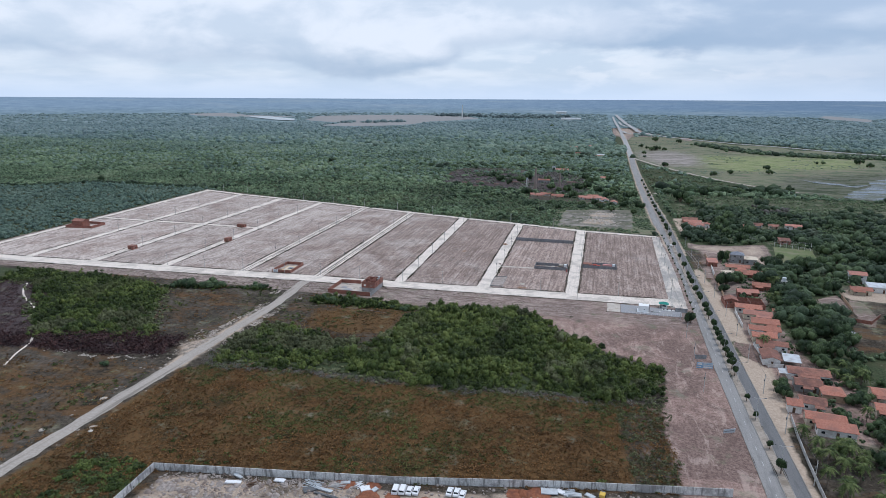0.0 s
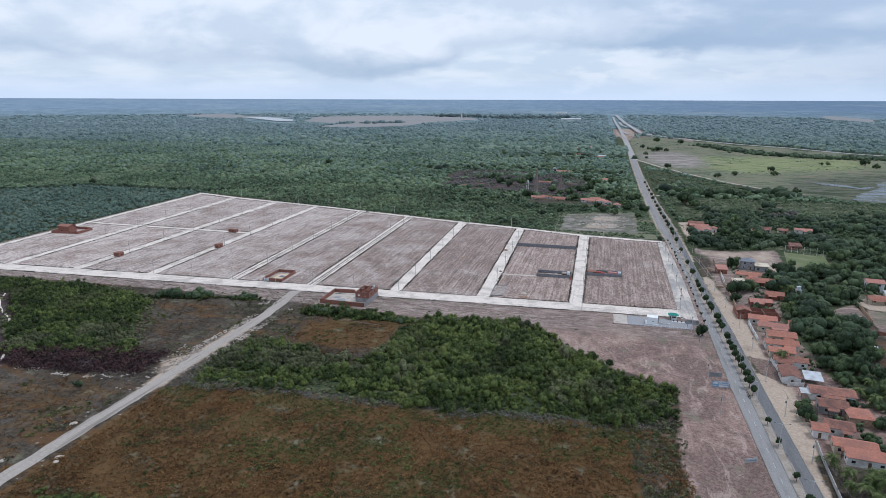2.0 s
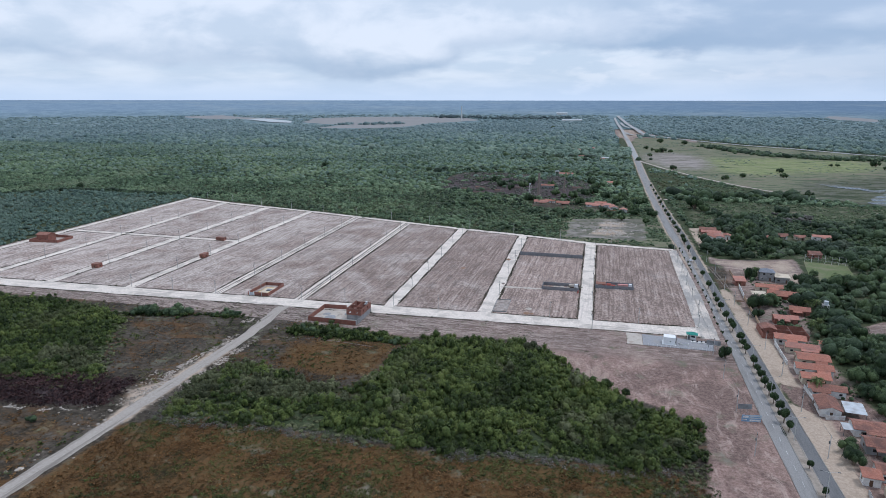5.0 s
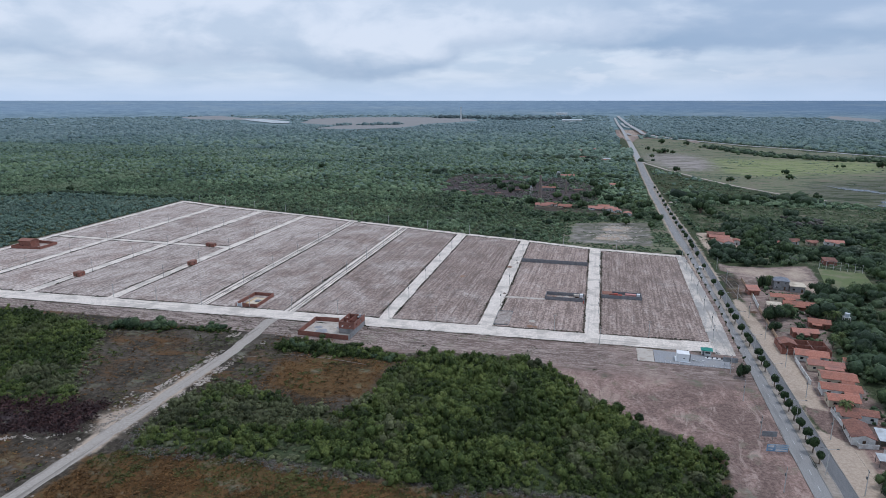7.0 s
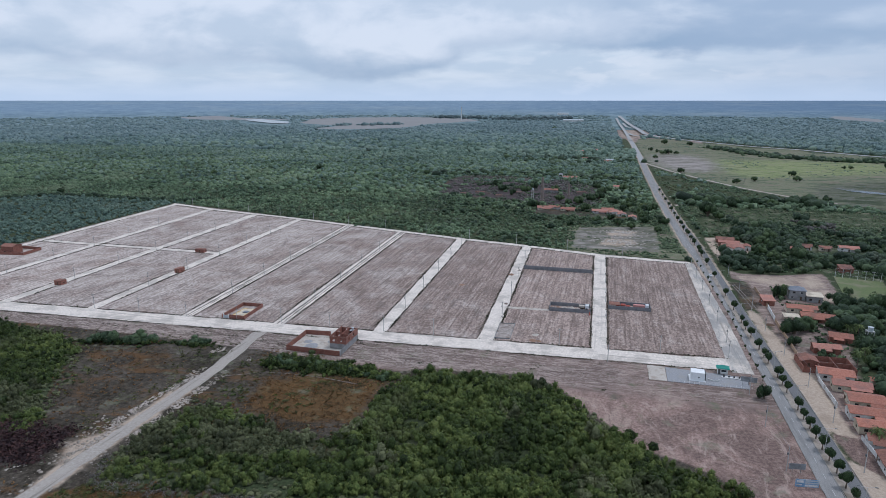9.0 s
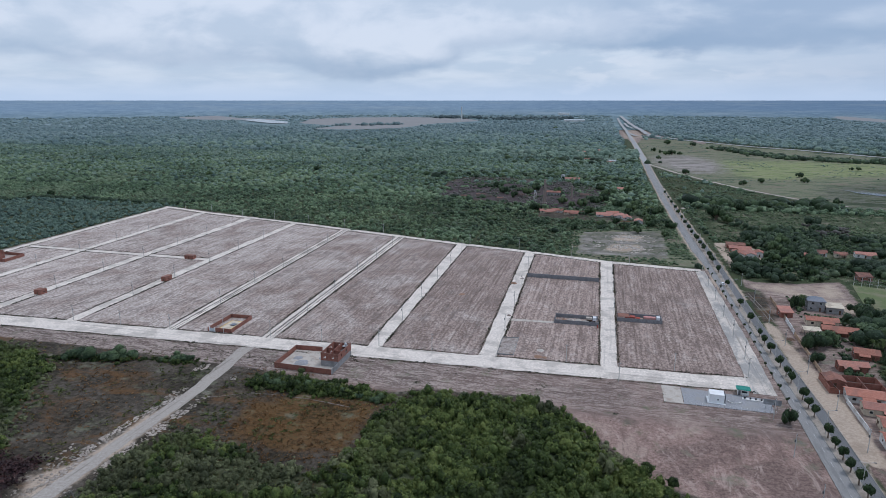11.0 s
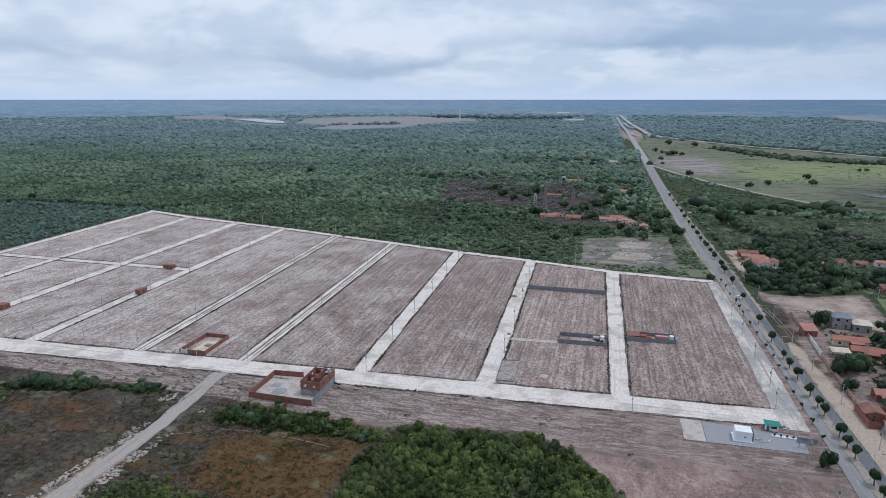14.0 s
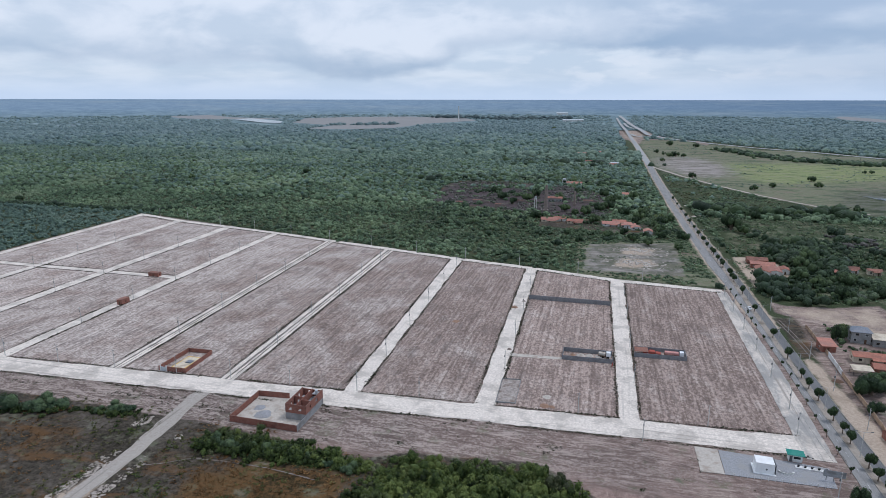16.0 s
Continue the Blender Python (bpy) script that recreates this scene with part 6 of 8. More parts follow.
def hip(w, d, h, rise_h, over=0.5):
    bm = bmesh.new()
    a, b = w / 2 + over, d / 2 + over
    r = max(0.3, abs(a - b))
    ridge = ((-r, 0), (r, 0)) if a >= b else ((0, -r), (0, r))
    c = [bm.verts.new((x, y, z)) for z in (h - 0.2, h - 0.08) for x, y in ((-a, -b), (a, -b), (a, b), (-a, b))]
    t = [bm.verts.new((x, y, h + rise_h)) for x, y in ridge]
    bm.faces.new((c[3], c[2], c[1], c[0]))
    for i in range(4):
        j = (i + 1) % 4
        bm.faces.new((c[i], c[j], c[4 + j], c[4 + i]))
    if a >= b:
        faces = ((4, 5, t[1], t[0]), (5, 6, t[1]), (6, 7, t[0], t[1]), (7, 4, t[0]))
    else:
        faces = ((4, 5, t[0]), (5, 6, t[1], t[0]), (6, 7, t[1]), (7, 4, t[0], t[1]))
    for f in faces:
        bm.faces.new([c[v] if isinstance(v, int) else v for v in f])
    bmesh.ops.recalc_face_normals(bm, faces=bm.faces)
    return bm


def shell(w, d, h, peak=0.0, along_x=True, t=0.18):
    """Four walls with thickness, their gables raised to the ridge."""
    bm = bmesh.new()
    box(bm, -w / 2, -d / 2, -0.05, w / 2, -d / 2 + t, h), box(bm, -w / 2, d / 2 - t, -0.05, w / 2, d / 2, h)
    box(bm, -w / 2, -d / 2 + t, -0.05, -w / 2 + t, d / 2 - t, h), box(bm, w / 2 - t, -d / 2 + t, -0.05, w / 2, d / 2 - t, h)
    if peak:
        for s in (-1, 1):
            if along_x:
                p = [(s * w / 2, -d / 2), (s * w / 2, d / 2), (s * w / 2, 0)]
                q = [(s * (w / 2 - t), y) for _, y in p]
            else:
                p = [(-w / 2, s * d / 2), (w / 2, s * d / 2), (0, s * d / 2)]
                q = [(x, s * (d / 2 - t)) for x, _ in p]
            zz = (h, h, h + peak)
            A, B = [bm.verts.new((*v, z)) for v, z in zip(p, zz)], [bm.verts.new((*v, z)) for v, z in zip(q, zz)]
            bm.faces.new(A), bm.faces.new(B)
            for i in range(3):
                j = (i + 1) % 3
                bm.faces.new((A[i], A[j], B[j], B[i]))
    bmesh.ops.recalc_face_normals(bm, faces=bm.faces)
    return bm


def window(parent, x, y, z, w, h, side, frame_mat):
    """A framed window on a wall: side 's', 'n', 'w' or 'e'."""
    def face(u0, z0, u1, z1, d0, d1):
        if side in "sn":
            o = -1 if side == "s" else 1
            return block(x + u0, min(y + o * d0, y + o * d1), z0, x + u1, max(y + o * d0, y + o * d1), z1)
        o = -1 if side == "w" else 1
        return block(min(x + o * d0, x + o * d1), y + u0, z0, max(x + o * d0, x + o * d1), y + u1, z1)
    fr = part("window", face(-w / 2, z, w / 2, z + h, 0.003, 0.05), frame_mat, parent)
    part("pane", face(-w / 2 + 0.09, z + 0.09, w / 2 - 0.09, z + h - 0.09, 0.052, 0.06), M_GLASS, fr)
    return fr


def door(parent, x, y, w, h, side, mat):
    o = {"s": (0, -1), "n": (0, 1), "w": (-1, 0), "e": (1, 0)}[side]
    if side in "sn":
        bm = block(x - w / 2, min(y, y + o[1] * 0.06) + 0.003 * o[1], 0, x + w / 2, max(y, y + o[1] * 0.06), h)
    else:
        bm = block(min(x, x + o[0] * 0.06) + 0.003 * o[0], y - w / 2, 0, max(x, x + o[0] * 0.06), y + w / 2, h)
    return part("door", bm, mat, parent)


def house(x, y, w, d, rot=0.0, h=2.9, peak=1.3, roof="gable", tile=None, wall=None, label="", storeys=1, porch=True, seed=0):
    r = random.Random(seed + int(x * 7 + y * 13))
    tile, wall = tile or M_TILE, wall or M_WHITE
    ob = thing("house", x, y, rot, label, "house", "village houses")
    h *= storeys
    ax = w >= d
    part("wall", shell(w, d, h, peak * 0.96 if roof == "gable" else 0, ax), wall, ob)
    if roof == "gable":
        part("roof", gable(w, d, h, peak, 0.55, 0.14, ax), tile, ob)
    elif roof == "hip":
        part("roof", hip(w, d, h, peak), tile, ob)
    elif roof == "shed":
        bm = block(-w / 2 - 0.5, -d / 2 - 0.6, h, w / 2 + 0.5, d / 2 + 0.4, h + 0.14)
        for v in bm.verts:
            v.co.z += (v.co.y + d / 2) / d * peak
        part("roof", bm, tile, ob)
    if porch and roof == "gable" and ax:
        bm = bmesh.new()
        n = w * r.uniform(0.35, 0.6)
        x0 = r.uniform(-w / 2, w / 2 - n)
        vs = [bm.verts.new(p) for p in ((x0, -d / 2 - 0.3, h - 0.14), (x0 + n, -d / 2 - 0.3, h - 0.14), (x0 + n, -d / 2 - 2.3, h - 0.72), (x0, -d / 2 - 2.3, h - 0.72))]
        vs += [bm.verts.new(v.co + Vector((0, 0, 0.1))) for v in vs]
        for f in ((0, 1, 2, 3), (7, 6, 5, 4), (0, 4, 5, 1), (1, 5, 6, 2), (2, 6, 7, 3), (3, 7, 4, 0)):
            bm.faces.new([vs[i] for i in f])
        p = part("porch_roof", bm, tile, ob)
        for q in (x0 + 0.3, x0 + n - 0.3):
            part("post", block(q - 0.1, -d / 2 - 2.15, 0, q + 0.1, -d / 2 - 1.95, h - 0.72), M_WOOD if wall is not M_WHITE else M_WHITE, ob)
    for s in range(storeys):
        z0 = s * h / storeys + 1.0
        n = max(1, int(w // 4))
        for i in range(n):
            u = -w / 2 + (i + 0.5) * w / n + r.uniform(-0.4, 0.4)
            if s == 0 and i == n // 2:
                door(ob, u, -d / 2, 0.95, 2.1, "s", M_WOOD)
            else:
                window(ob, u, -d / 2, z0, 1.3, 1.1, "s", M_WOOD if r.random() < 0.6 else M_WHITE)
        m = max(1, int(d // 4))
        for i in range(m):
            v = -d / 2 + (i + 0.5) * d / m
            window(ob, -w / 2, v, z0, 1.1, 1.0, "w", M_WOOD if r.random() < 0.6 else M_WHITE)
        door(ob, -w / 2, d / 2 - 1.2 if d > 6 else 0.9, 0.9, 2.1, "w", M_WOOD) if s == 0 and m > 1 else None
    return ob


T, O, P = M_TILE, M_TILE_OLD, M_TILE_PINK
PLACES = []
for row in (
    (96, -1.0, 15, 8, -6, T, M_WHITE, "gable", "white house with a wide orange tile roof"),
    (98.5, -12.0, 15.5, 6.5, -5, P, M_CREAM, "gable", "cream house with a long pinkish tile roof"),
    (99.5, -24.5, 14.5, 9, -4, T, M_CREAM, "gable", "cream house with broad orange tile gable"),
    (97, -36, 16, 7, -3, T, M_WHITE, "gable", "long white house under a bright orange tile roof"),
    (94.5, -46, 12, 6.5, -2, T, M_CREAM, "gable", "small house with orange tile roof and porch"),
    (96, -56.5, 15, 5.5, -6, O, M_WHITE, "gable", "low row house under old brown tiles"),
    (91.5, -71.5, 8, 12.5, -4, O, M_WHITE, "gable", "white gabled house with weathered brown tiles"),
    (103.5, -86.5, 18, 8, -3, O, M_WHITE, "gable", "long white walled house with patchy orange tiles"),
    (100, -98, 11, 7.5, -4, O, M_GREYPL, "gable", "grey house with old mottled tile roof"),
    (107, -104, 9, 9, -3, T, M_TAN, "hip", "tan house with orange hipped tile roof"),
    (97, -115, 10, 7, -8, O, M_WHITE, "gable", "white house with faded mottled tiles"),
    (98, -128, 14.5, 6.5, -6, T, M_CREAM, "gable", "large house with long reddish orange roof"),
    (99.5, -135.5, 14, 5, -6, T, M_WHITE, "shed", "white walled annex under a sloping orange roof"),
    (89.5, -119.5, 5.5, 4, -6, T, M_WHITE, "shed", "small lean-to with orange tiles"),
    (126, -100, 9, 7, -4, T, M_CREAM, "gable", "cream house with orange tiles behind trees"),
    (122.5, -114, 9, 6, -4, T, M_CREAM, "gable", "small house with orange tiles under trees"),
    (101, 29, 13, 5.5, 2, P, M_BRICK, "gable", "brick house with pinkish tile roof behind trees"),
    (112, 46, 11, 8, -10, T, M_BRICK, "gable", "red brick house with orange tile roof"),
    (110.5, 75, 18, 7, -6, T, M_BRICK, "gable", "brick house with wide orange roof"),
    (106, 88, 17, 6.5, -3, T, M_CREAM, "gable", "house with a broad orange tile roof"),
    (90.5, 98.5, 7, 7.5, 5, P, M_BRICK, "shed", "small brick house with pale pink roof"),
    (90.5, 233, 8, 15, -6, T, M_WHITE, "gable", "roadside house under a salmon tile gable"),
    (98.2, 234, 7.6, 13, -6, P, M_WHITE, "gable", "roadside house under a pinkish tile gable beside another"),
    (105, 238, 6, 8, -6, T, M_WHITE, "gable", "small lean house with salmon tiles"),
    (94, 250, 15, 6, -4, P, M_BRICK, "gable", "brick house with a dull pink tile roof"),
    (93, 263, 13, 9, -3, O, M_BRICK, "gable", "brown roofed roadside house"),
    (150, 252, 8, 6, -5, O, M_WHITE, "gable", "low white house with brown tiles among trees"),
    (163, 250, 8, 5, -5, O, M_CREAM, "gable", "cream house with a dull roof among trees"),
    (180, 253, 13, 6, -5, P, M_WHITE, "gable", "long low white house among trees"),
    (157, 186, 8, 6, 4, O, M_BRICK, "shed", "unplastered red brick house"),
    (140, 240, 9, 6, 3, P, M_WHITE, "gable", "small house among dark trees"),
    (168, 53, 11, 7, -6, T, M_CREAM, "gable", "house with orange roof behind the grove"),
    (-66, 382, 15, 9, 8, P, M_CREAM, "gable", "low house with pinkish tile roof by the old kiln"),
    (-56, 388, 11, 7, -6, T, M_WHITE, "gable", "salmon roofed house behind others by the old kiln"),
    (-41, 379, 14, 8, -5, T, M_CREAM, "gable", "house with orange tiles by the old kiln"),
    (-9, 376, 15, 9, 6, P, M_WHITE, "gable", "wide house with pinkish tiles among dark trees"),
    (7, 371, 12, 9, -4, P, M_WHITE, "gable", "white house with pale pink roof"),
    (-1, 386, 12, 7, 4, T, M_CREAM, "gable", "salmon roofed house among dark trees"),
    (13, 362, 8, 6, 10, P, M_WHITE, "gable", "small white house with faded roof among trees"),
    (23, 348, 7, 6, 2, P, M_WHITE, "gable", "small pale house by the field"),
    (-5, 905, 12, 7, 0, P, M_WHITE, "gable", "distant white house in the woods"),
    (-45, 950, 16, 7, 4, O, M_WHITE, "gable", "distant brown roofed house in the woods"),
    (-56, 645, 20, 9, 2, P, M_WHITE, "gable", "white walled house behind the old kiln"),
    (-65, 1108, 16, 9, 0, P, M_WHITE, "gable", "distant white house among palms"),
    (-37, 1155, 18, 9, 0, P, M_WHITE, "gable", "distant white house in a clearing"),
    (10, 560, 10, 7, 0, P, M_WHITE, "gable", "white house near the avenue"),
):
    hx, hy, w, d, rot, tile, wall, roof, text = row
    if 88 < hx < 113 and hy < 100:
        hx, w, d = hx - 0.07 * w, w * 0.86, d * 0.92
    PLACES.append((hx, hy, w, d))
    if 300 < hy < 400:
        d = d * 1.5
    house(hx, hy, w, d, rot, 2.3 if 300 < hy < 400 else 3.1, 1.15 if min(w, d) > 5 else 0.8, roof, tile, wall, text)
house(109, 115, 8.5, 8, -4, 2.9, 1.7, "hip", M_BLUESHEET, M_GREYPL, "grey two-storey house with dark slate-blue hipped roof", 2, False)
house(117.5, 111.5, 8, 7, -4, 3.6, 0.6, "shed", M_CREAM, M_GREYPL, "grey annex under a tan sloping roof", 1, False)
house(174.5, 80, 9.5, 8, -6, 2.9, 1.3, "gable", P, M_WHITE, "two-storey white house with red tile roof", 2, False)
house(180, 61, 11, 8, -6, 3.4, 0.8, "shed", M_SHEET, M_WHITE, "shed under a pale blue metal roof", 1, False)
house(-2, 922, 14, 8, 0, 3.5, 0.6, "shed", M_SHEET, M_WHITE, "distant white metal roofed shed", 1, False)
house(108, -7.5, 4, 3.4, -5, 4.1, 0.7, "gable", T, M_CREAM, "narrow raised water tank room with tile roof", 1, False)


def canopy(x, y, w, d, h, rot, mat, label, slope=0.6):
    ob = thing("canopy", x, y, rot, label, "canopy")
    bm = block(-w / 2, -d / 2, h, w / 2, d / 2, h + 0.08)
    for v in bm.verts:
        v.co.z += (v.co.y + d / 2) / d * slope
    part("roof", bm, mat, ob)
    for px in (-w / 2 + 0.3, w / 2 - 0.3):
        for py in (-d / 2 + 0.3, d / 2 - 0.3):
            part("post", block(px - 0.07, py - 0.07, -0.05, px + 0.07, py + 0.07, h + (py + d / 2) / d * slope), M_STEEL, ob)


canopy(99.2, -73.5, 7, 8.5, 2.9, -6, M_SHEET, "open shelter with a pale metal sheet roof")
canopy(93.6, -88.5, 6, 4, 2.6, 0, M_SHEET, "white sheet awning over a yard")
canopy(96, 72, 8, 5, 2.6, 0, M_CREAM, "cream coloured awning beside a wall")
canopy(135.5, -29.8, 6, 1.3, 2.4, -8, M_SHEET, "narrow white roof sheet in a garden")


# ---- walls of yards and unfinished buildings ----
def wall_run(name, points, h, mat, label, category="wall", t=0.2, closed=False, group="", extra=None):
    """A free-standing wall, one part to each side."""
    cx, cy = points[0]
    ob = thing(name, cx, cy, 0, label, category, group, 0.0)
    pts = list(points) + ([points[0]] if closed else [])
    for (ax, ay), (bx, by) in zip(pts[:-1], pts[1:]):
        ln = math.hypot(bx - ax, by - ay)
        bm = block(-t / 2, -t / 2, -0.1, ln + t / 2 - 0.004, t / 2, h)
        m = Matrix.Translation((ax - cx, ay - cy, 0)) @ Matrix.Rotation(math.atan2(by - ay, bx - ax), 4, "Z")
        bmesh.ops.transform(bm, matrix=m, verts=bm.verts)
        part("wall_panel", bm, mat, ob)
        if extra:
            n = max(1, int(ln / extra))
            for i in range(n + 1):
                q = i * ln / n
                pm = block(q - 0.13, -t / 2 - 0.05, -0.1, q + 0.13, t / 2 + 0.05, h + 0.06)
                bmesh.ops.transform(pm, matrix=m, verts=pm.verts)
                part("pillar", pm, mat, ob)
    return ob


wall_run("garden_wall", [(87.8, -5), (87.4, -29.5)], 1.9, M_WHITE, "white garden wall facing the sandy verge", extra=8)
wall_run("garden_wall", [(88.0, -53), (88.9, -79), (95, -78)], 1.6, M_WHITE, "white garden wall round a gabled house", extra=8)
wall_run("garden_wall", [(86.6, -126), (85.3, -139), (84.2, -154.5), (83.4, -172), (82.6, -200)], 1.5, M_CONC, "pale concrete garden wall beside coconut palms", extra=8)
wall_run("garden_wall", [(89.3, 128), (88.9, 91)], 1.8, M_TAN, "tan plastered yard wall beside vacant ground", extra=9)
wall_run("garden_wall", [(88.7, 90), (87.6, 69)], 2.2, M_WHITE, "tall white yard wall by the verge", extra=7)
wall_run("garden_wall", [(87.5, 68), (86.3, 22), (85.7, 18)], 1.8, M_TAN, "tan plastered yard wall along the sandy verge", extra=9)
wall_run("garden_wall", [(155, 47), (151.6, 14)], 1.9, M_TAN, "tan boundary wall beside a swept yard", extra=8)
wall_run("unfinished_house", [(84, 2.5), (105, 4), (105, 17), (84, 16.5)], 2.5, M_BRICK, "roofless reddish rooms of an unfinished house", "house", closed=True)
for a, b in (((91, 3.2), (91, 16.5)), ((98, 3.6), (98, 17)), ((91, 10), (105, 10.5))):
    wall_run("partition_wall", [a, b], 2.4, M_BRICK, "bare brick partition inside a roofless house")
house(88, 12, 6.5, 7, 0, 2.9, 1.0, "gable", O, M_BRICK, "brick lean-to with brown tiles", 1, False)
# grey block enclosures on the plots
wall_run("block_enclosure", [(-30, 64.4), (-30, 54.6), (-7.6, 55.4), (-7.8, 58)], 2.2, M_BLOCK, "grey concrete block enclosure open to the street", "wall", extra=5)
wall_run("block_enclosure", [(-30, 64.4), (-8.2, 64.9)], 2.2, M_BLOCK, "grey concrete block wall at the back of a yard", "wall", extra=5)
wall_run("block_enclosure", [(1.9, 74.4), (24.4, 75), (24.6, 67.1), (1.9, 66.2)], 2.1, M_BLOCK, "grey concrete block enclosure with a lorry inside", "wall", extra=5)
wall_run("block_wall", [(-55.2, 137.8), (-8.9, 137.6)], 2.7, M_BLOCK, "long grey concrete block wall across a plot", "wall", extra=5)
wall_run("low_wall", [(-53, 27.4), (-45.2, 28.4), (-44.6, 7.1), (-52.2, 6.6)], 0.6, M_GREYPL, "low grey foundation wall round rubble", "wall", closed=True)
structure("pavement", prism([(-52.0, 6.9), (-44.8, 7.4), (-45.4, 28.0), (-52.7, 27.1)], 0.0, 0.34), M_RUBBLE, "bed of pale rubble inside a low foundation", "rubble bed")
# yard wall in the south
wall_run("yard_wall", [(-113, -300), (-118.5, -216.5), (-42.1, -203.2), (8.5, -191.8), (57, -182.6)], 2.5, M_STAINED, "stained white concrete yard wall beside the brown field", "wall", extra=6)


def brick_compound():
    ob = thing("brick_house", -117, -33.2, 0, "unfinished red brick house with open upper rooms and walled yard", "house", z=0.0)
    def side(name, x0, y0, x1, y1, z0, z1, mat, holes=(), t=0.16):
        """A wall with openings cut through, built up of piers, aprons and lintels."""
        ln, ang = math.hypot(x1 - x0, y1 - y0), math.atan2(y1 - y0, x1 - x0)
        m = Matrix.Translation((x0, y0, 0)) @ Matrix.Rotation(ang, 4, "Z")
        bm = bmesh.new()
        at = 0.0
        for u, w, b, h in sorted(holes):
            box(bm, at, -t / 2, z0, u, t / 2, z1)
            if b > z0:
                box(bm, u, -t / 2, z0, u + w, t / 2, b)
            if b + h < z1:
                box(bm, u, -t / 2, b + h, u + w, t / 2, z1)
            at = u + w
        box(bm, at, -t / 2, z0, ln, t / 2, z1)
        bmesh.ops.recalc_face_normals(bm, faces=bm.faces)
        bmesh.ops.transform(bm, matrix=m, verts=bm.verts)
        return part(name, bm, mat, ob)
    # yard walls
    side("yard_wall", 0, 0, -27.3, 0.5, -0.1, 2.4, M_BRICK)
    side("yard_wall", -27.3, 0.5, -27.5, 21, -0.1, 2.4, M_BRICK)
    side("yard_wall", -27.5, 21, -14.5, 22, -0.1, 2.4, M_BRICK)
    side("yard_wall", 0, 0, 0.1, 7.4, -0.1, 2.4, M_GREYPL)
    part("yard_floor", block(-27.1, 0.7, 0.0, -0.3, 21, 0.12), M_SANDHEAP, ob, "pale sandy yard floor")
    # two storeys: rendered below, bare brick above, open to the sky
    xw, xe, ys_, yn = -8.2, 0.0, 7.4, 21.6
    for z0, z1, mat, win in ((-0.1, 2.7, M_GREYPL, 0), (2.7, 6.2, M_BRICK, 1)):
        side("outer_wall", xw, ys_, xe, ys_, z0, z1, mat, ((1.2, 1.3, 3.7, 1.2), (5.2, 1.1, 3.8, 1.1)) if win else ())
        side("outer_wall", xe, ys_, xe, yn, z0, z1, mat, ((3.0, 1.2, 3.7, 1.2), (8.0, 1.4, 3.7, 1.3)) if win else ())
        side("outer_wall", xe, yn, xw, yn, z0, z1 - (0.7 if win else 0), mat, ((1.5, 1.2, 3.7, 1.2), (4.8, 1.2, 3.7, 1.2)) if win else ((2, 2.4, 0, 2.3),))
        side("outer_wall", xw, yn, xw, ys_, z0, z1, mat, ((3.0, 1.0, 3.7, 1.3), (9.4, 0.9, 2.7, 2.1)) if win else ())
    part("slab", block(xw + 0.09, ys_ + 0.09, 2.62, xe - 0.09, yn - 0.09, 2.78), M_CONC, ob, "grey concrete floor slab")
    side("inner_wall", -4.2, ys_ + 0.1, -4.2, yn - 0.1, 2.78, 5.9, M_BRICK, ((5.5, 0.9, 2.78, 2.1),))
    side("inner_wall", xw + 0.1, 14.2, -4.3, 14.2, 2.78, 5.9, M_BRICK, ((1.2, 0.9, 2.78, 2.1),))
    side("inner_wall", -4.1, 12.0, xe - 0.1, 12.0, 2.78, 5.9, M_BRICK)
    bm = bmesh.new()
    rod(bm, (-1.6, 19.5, 5.0), (-1.6, 19.5, 6.6), 0.55, 0.55, 10)
    part("water_tank", bm, M_SHEET, ob, "round pale water tank")
    part("ledge", block(-3.2, 19, 4.85, -0.1, 21.5, 5.0), M_CONC, ob)


brick_compound()


def heap(x, y, r, h, mat, label, seed, category="mound"):
    """A cone of loose material with uneven flanks."""
    rg = random.Random(seed)
    bm = bmesh.new()
    rings, n = [], 16
    for k, (q, z) in enumerate(((1.0, 0.0), (0.72, 0.33), (0.4, 0.72), (0.12, 1.0))):
        rings.append([bm.verts.new((r * q * math.cos(2 * math.pi * i / n) * rg.uniform(0.75, 1.2), r * q * math.sin(2 * math.pi * i / n) * rg.uniform(0.75, 1.2), h * z * rg.uniform(0.7, 1.15) - (0.08 if k == 0 else 0))) for i in range(n)])
    for a, b in zip(rings[:-1], rings[1:]):
        for i in range(n):
            j = (i + 1) % n
            bm.faces.new((a[i], a[j], b[j], b[i]))
    bm.faces.new(rings[-1])
    me = bpy.data.meshes.new("heap")
    bm.to_mesh(me)
    bm.free()
    me.materials.append(mat)
    me.polygons.foreach_set("use_smooth", np.ones(len(me.polygons), bool))
    ob = new("mound", me)
    ob.matrix_basis = pose(x, y, 0.05)
    tagged(ob, label, category, "heaps of building material")


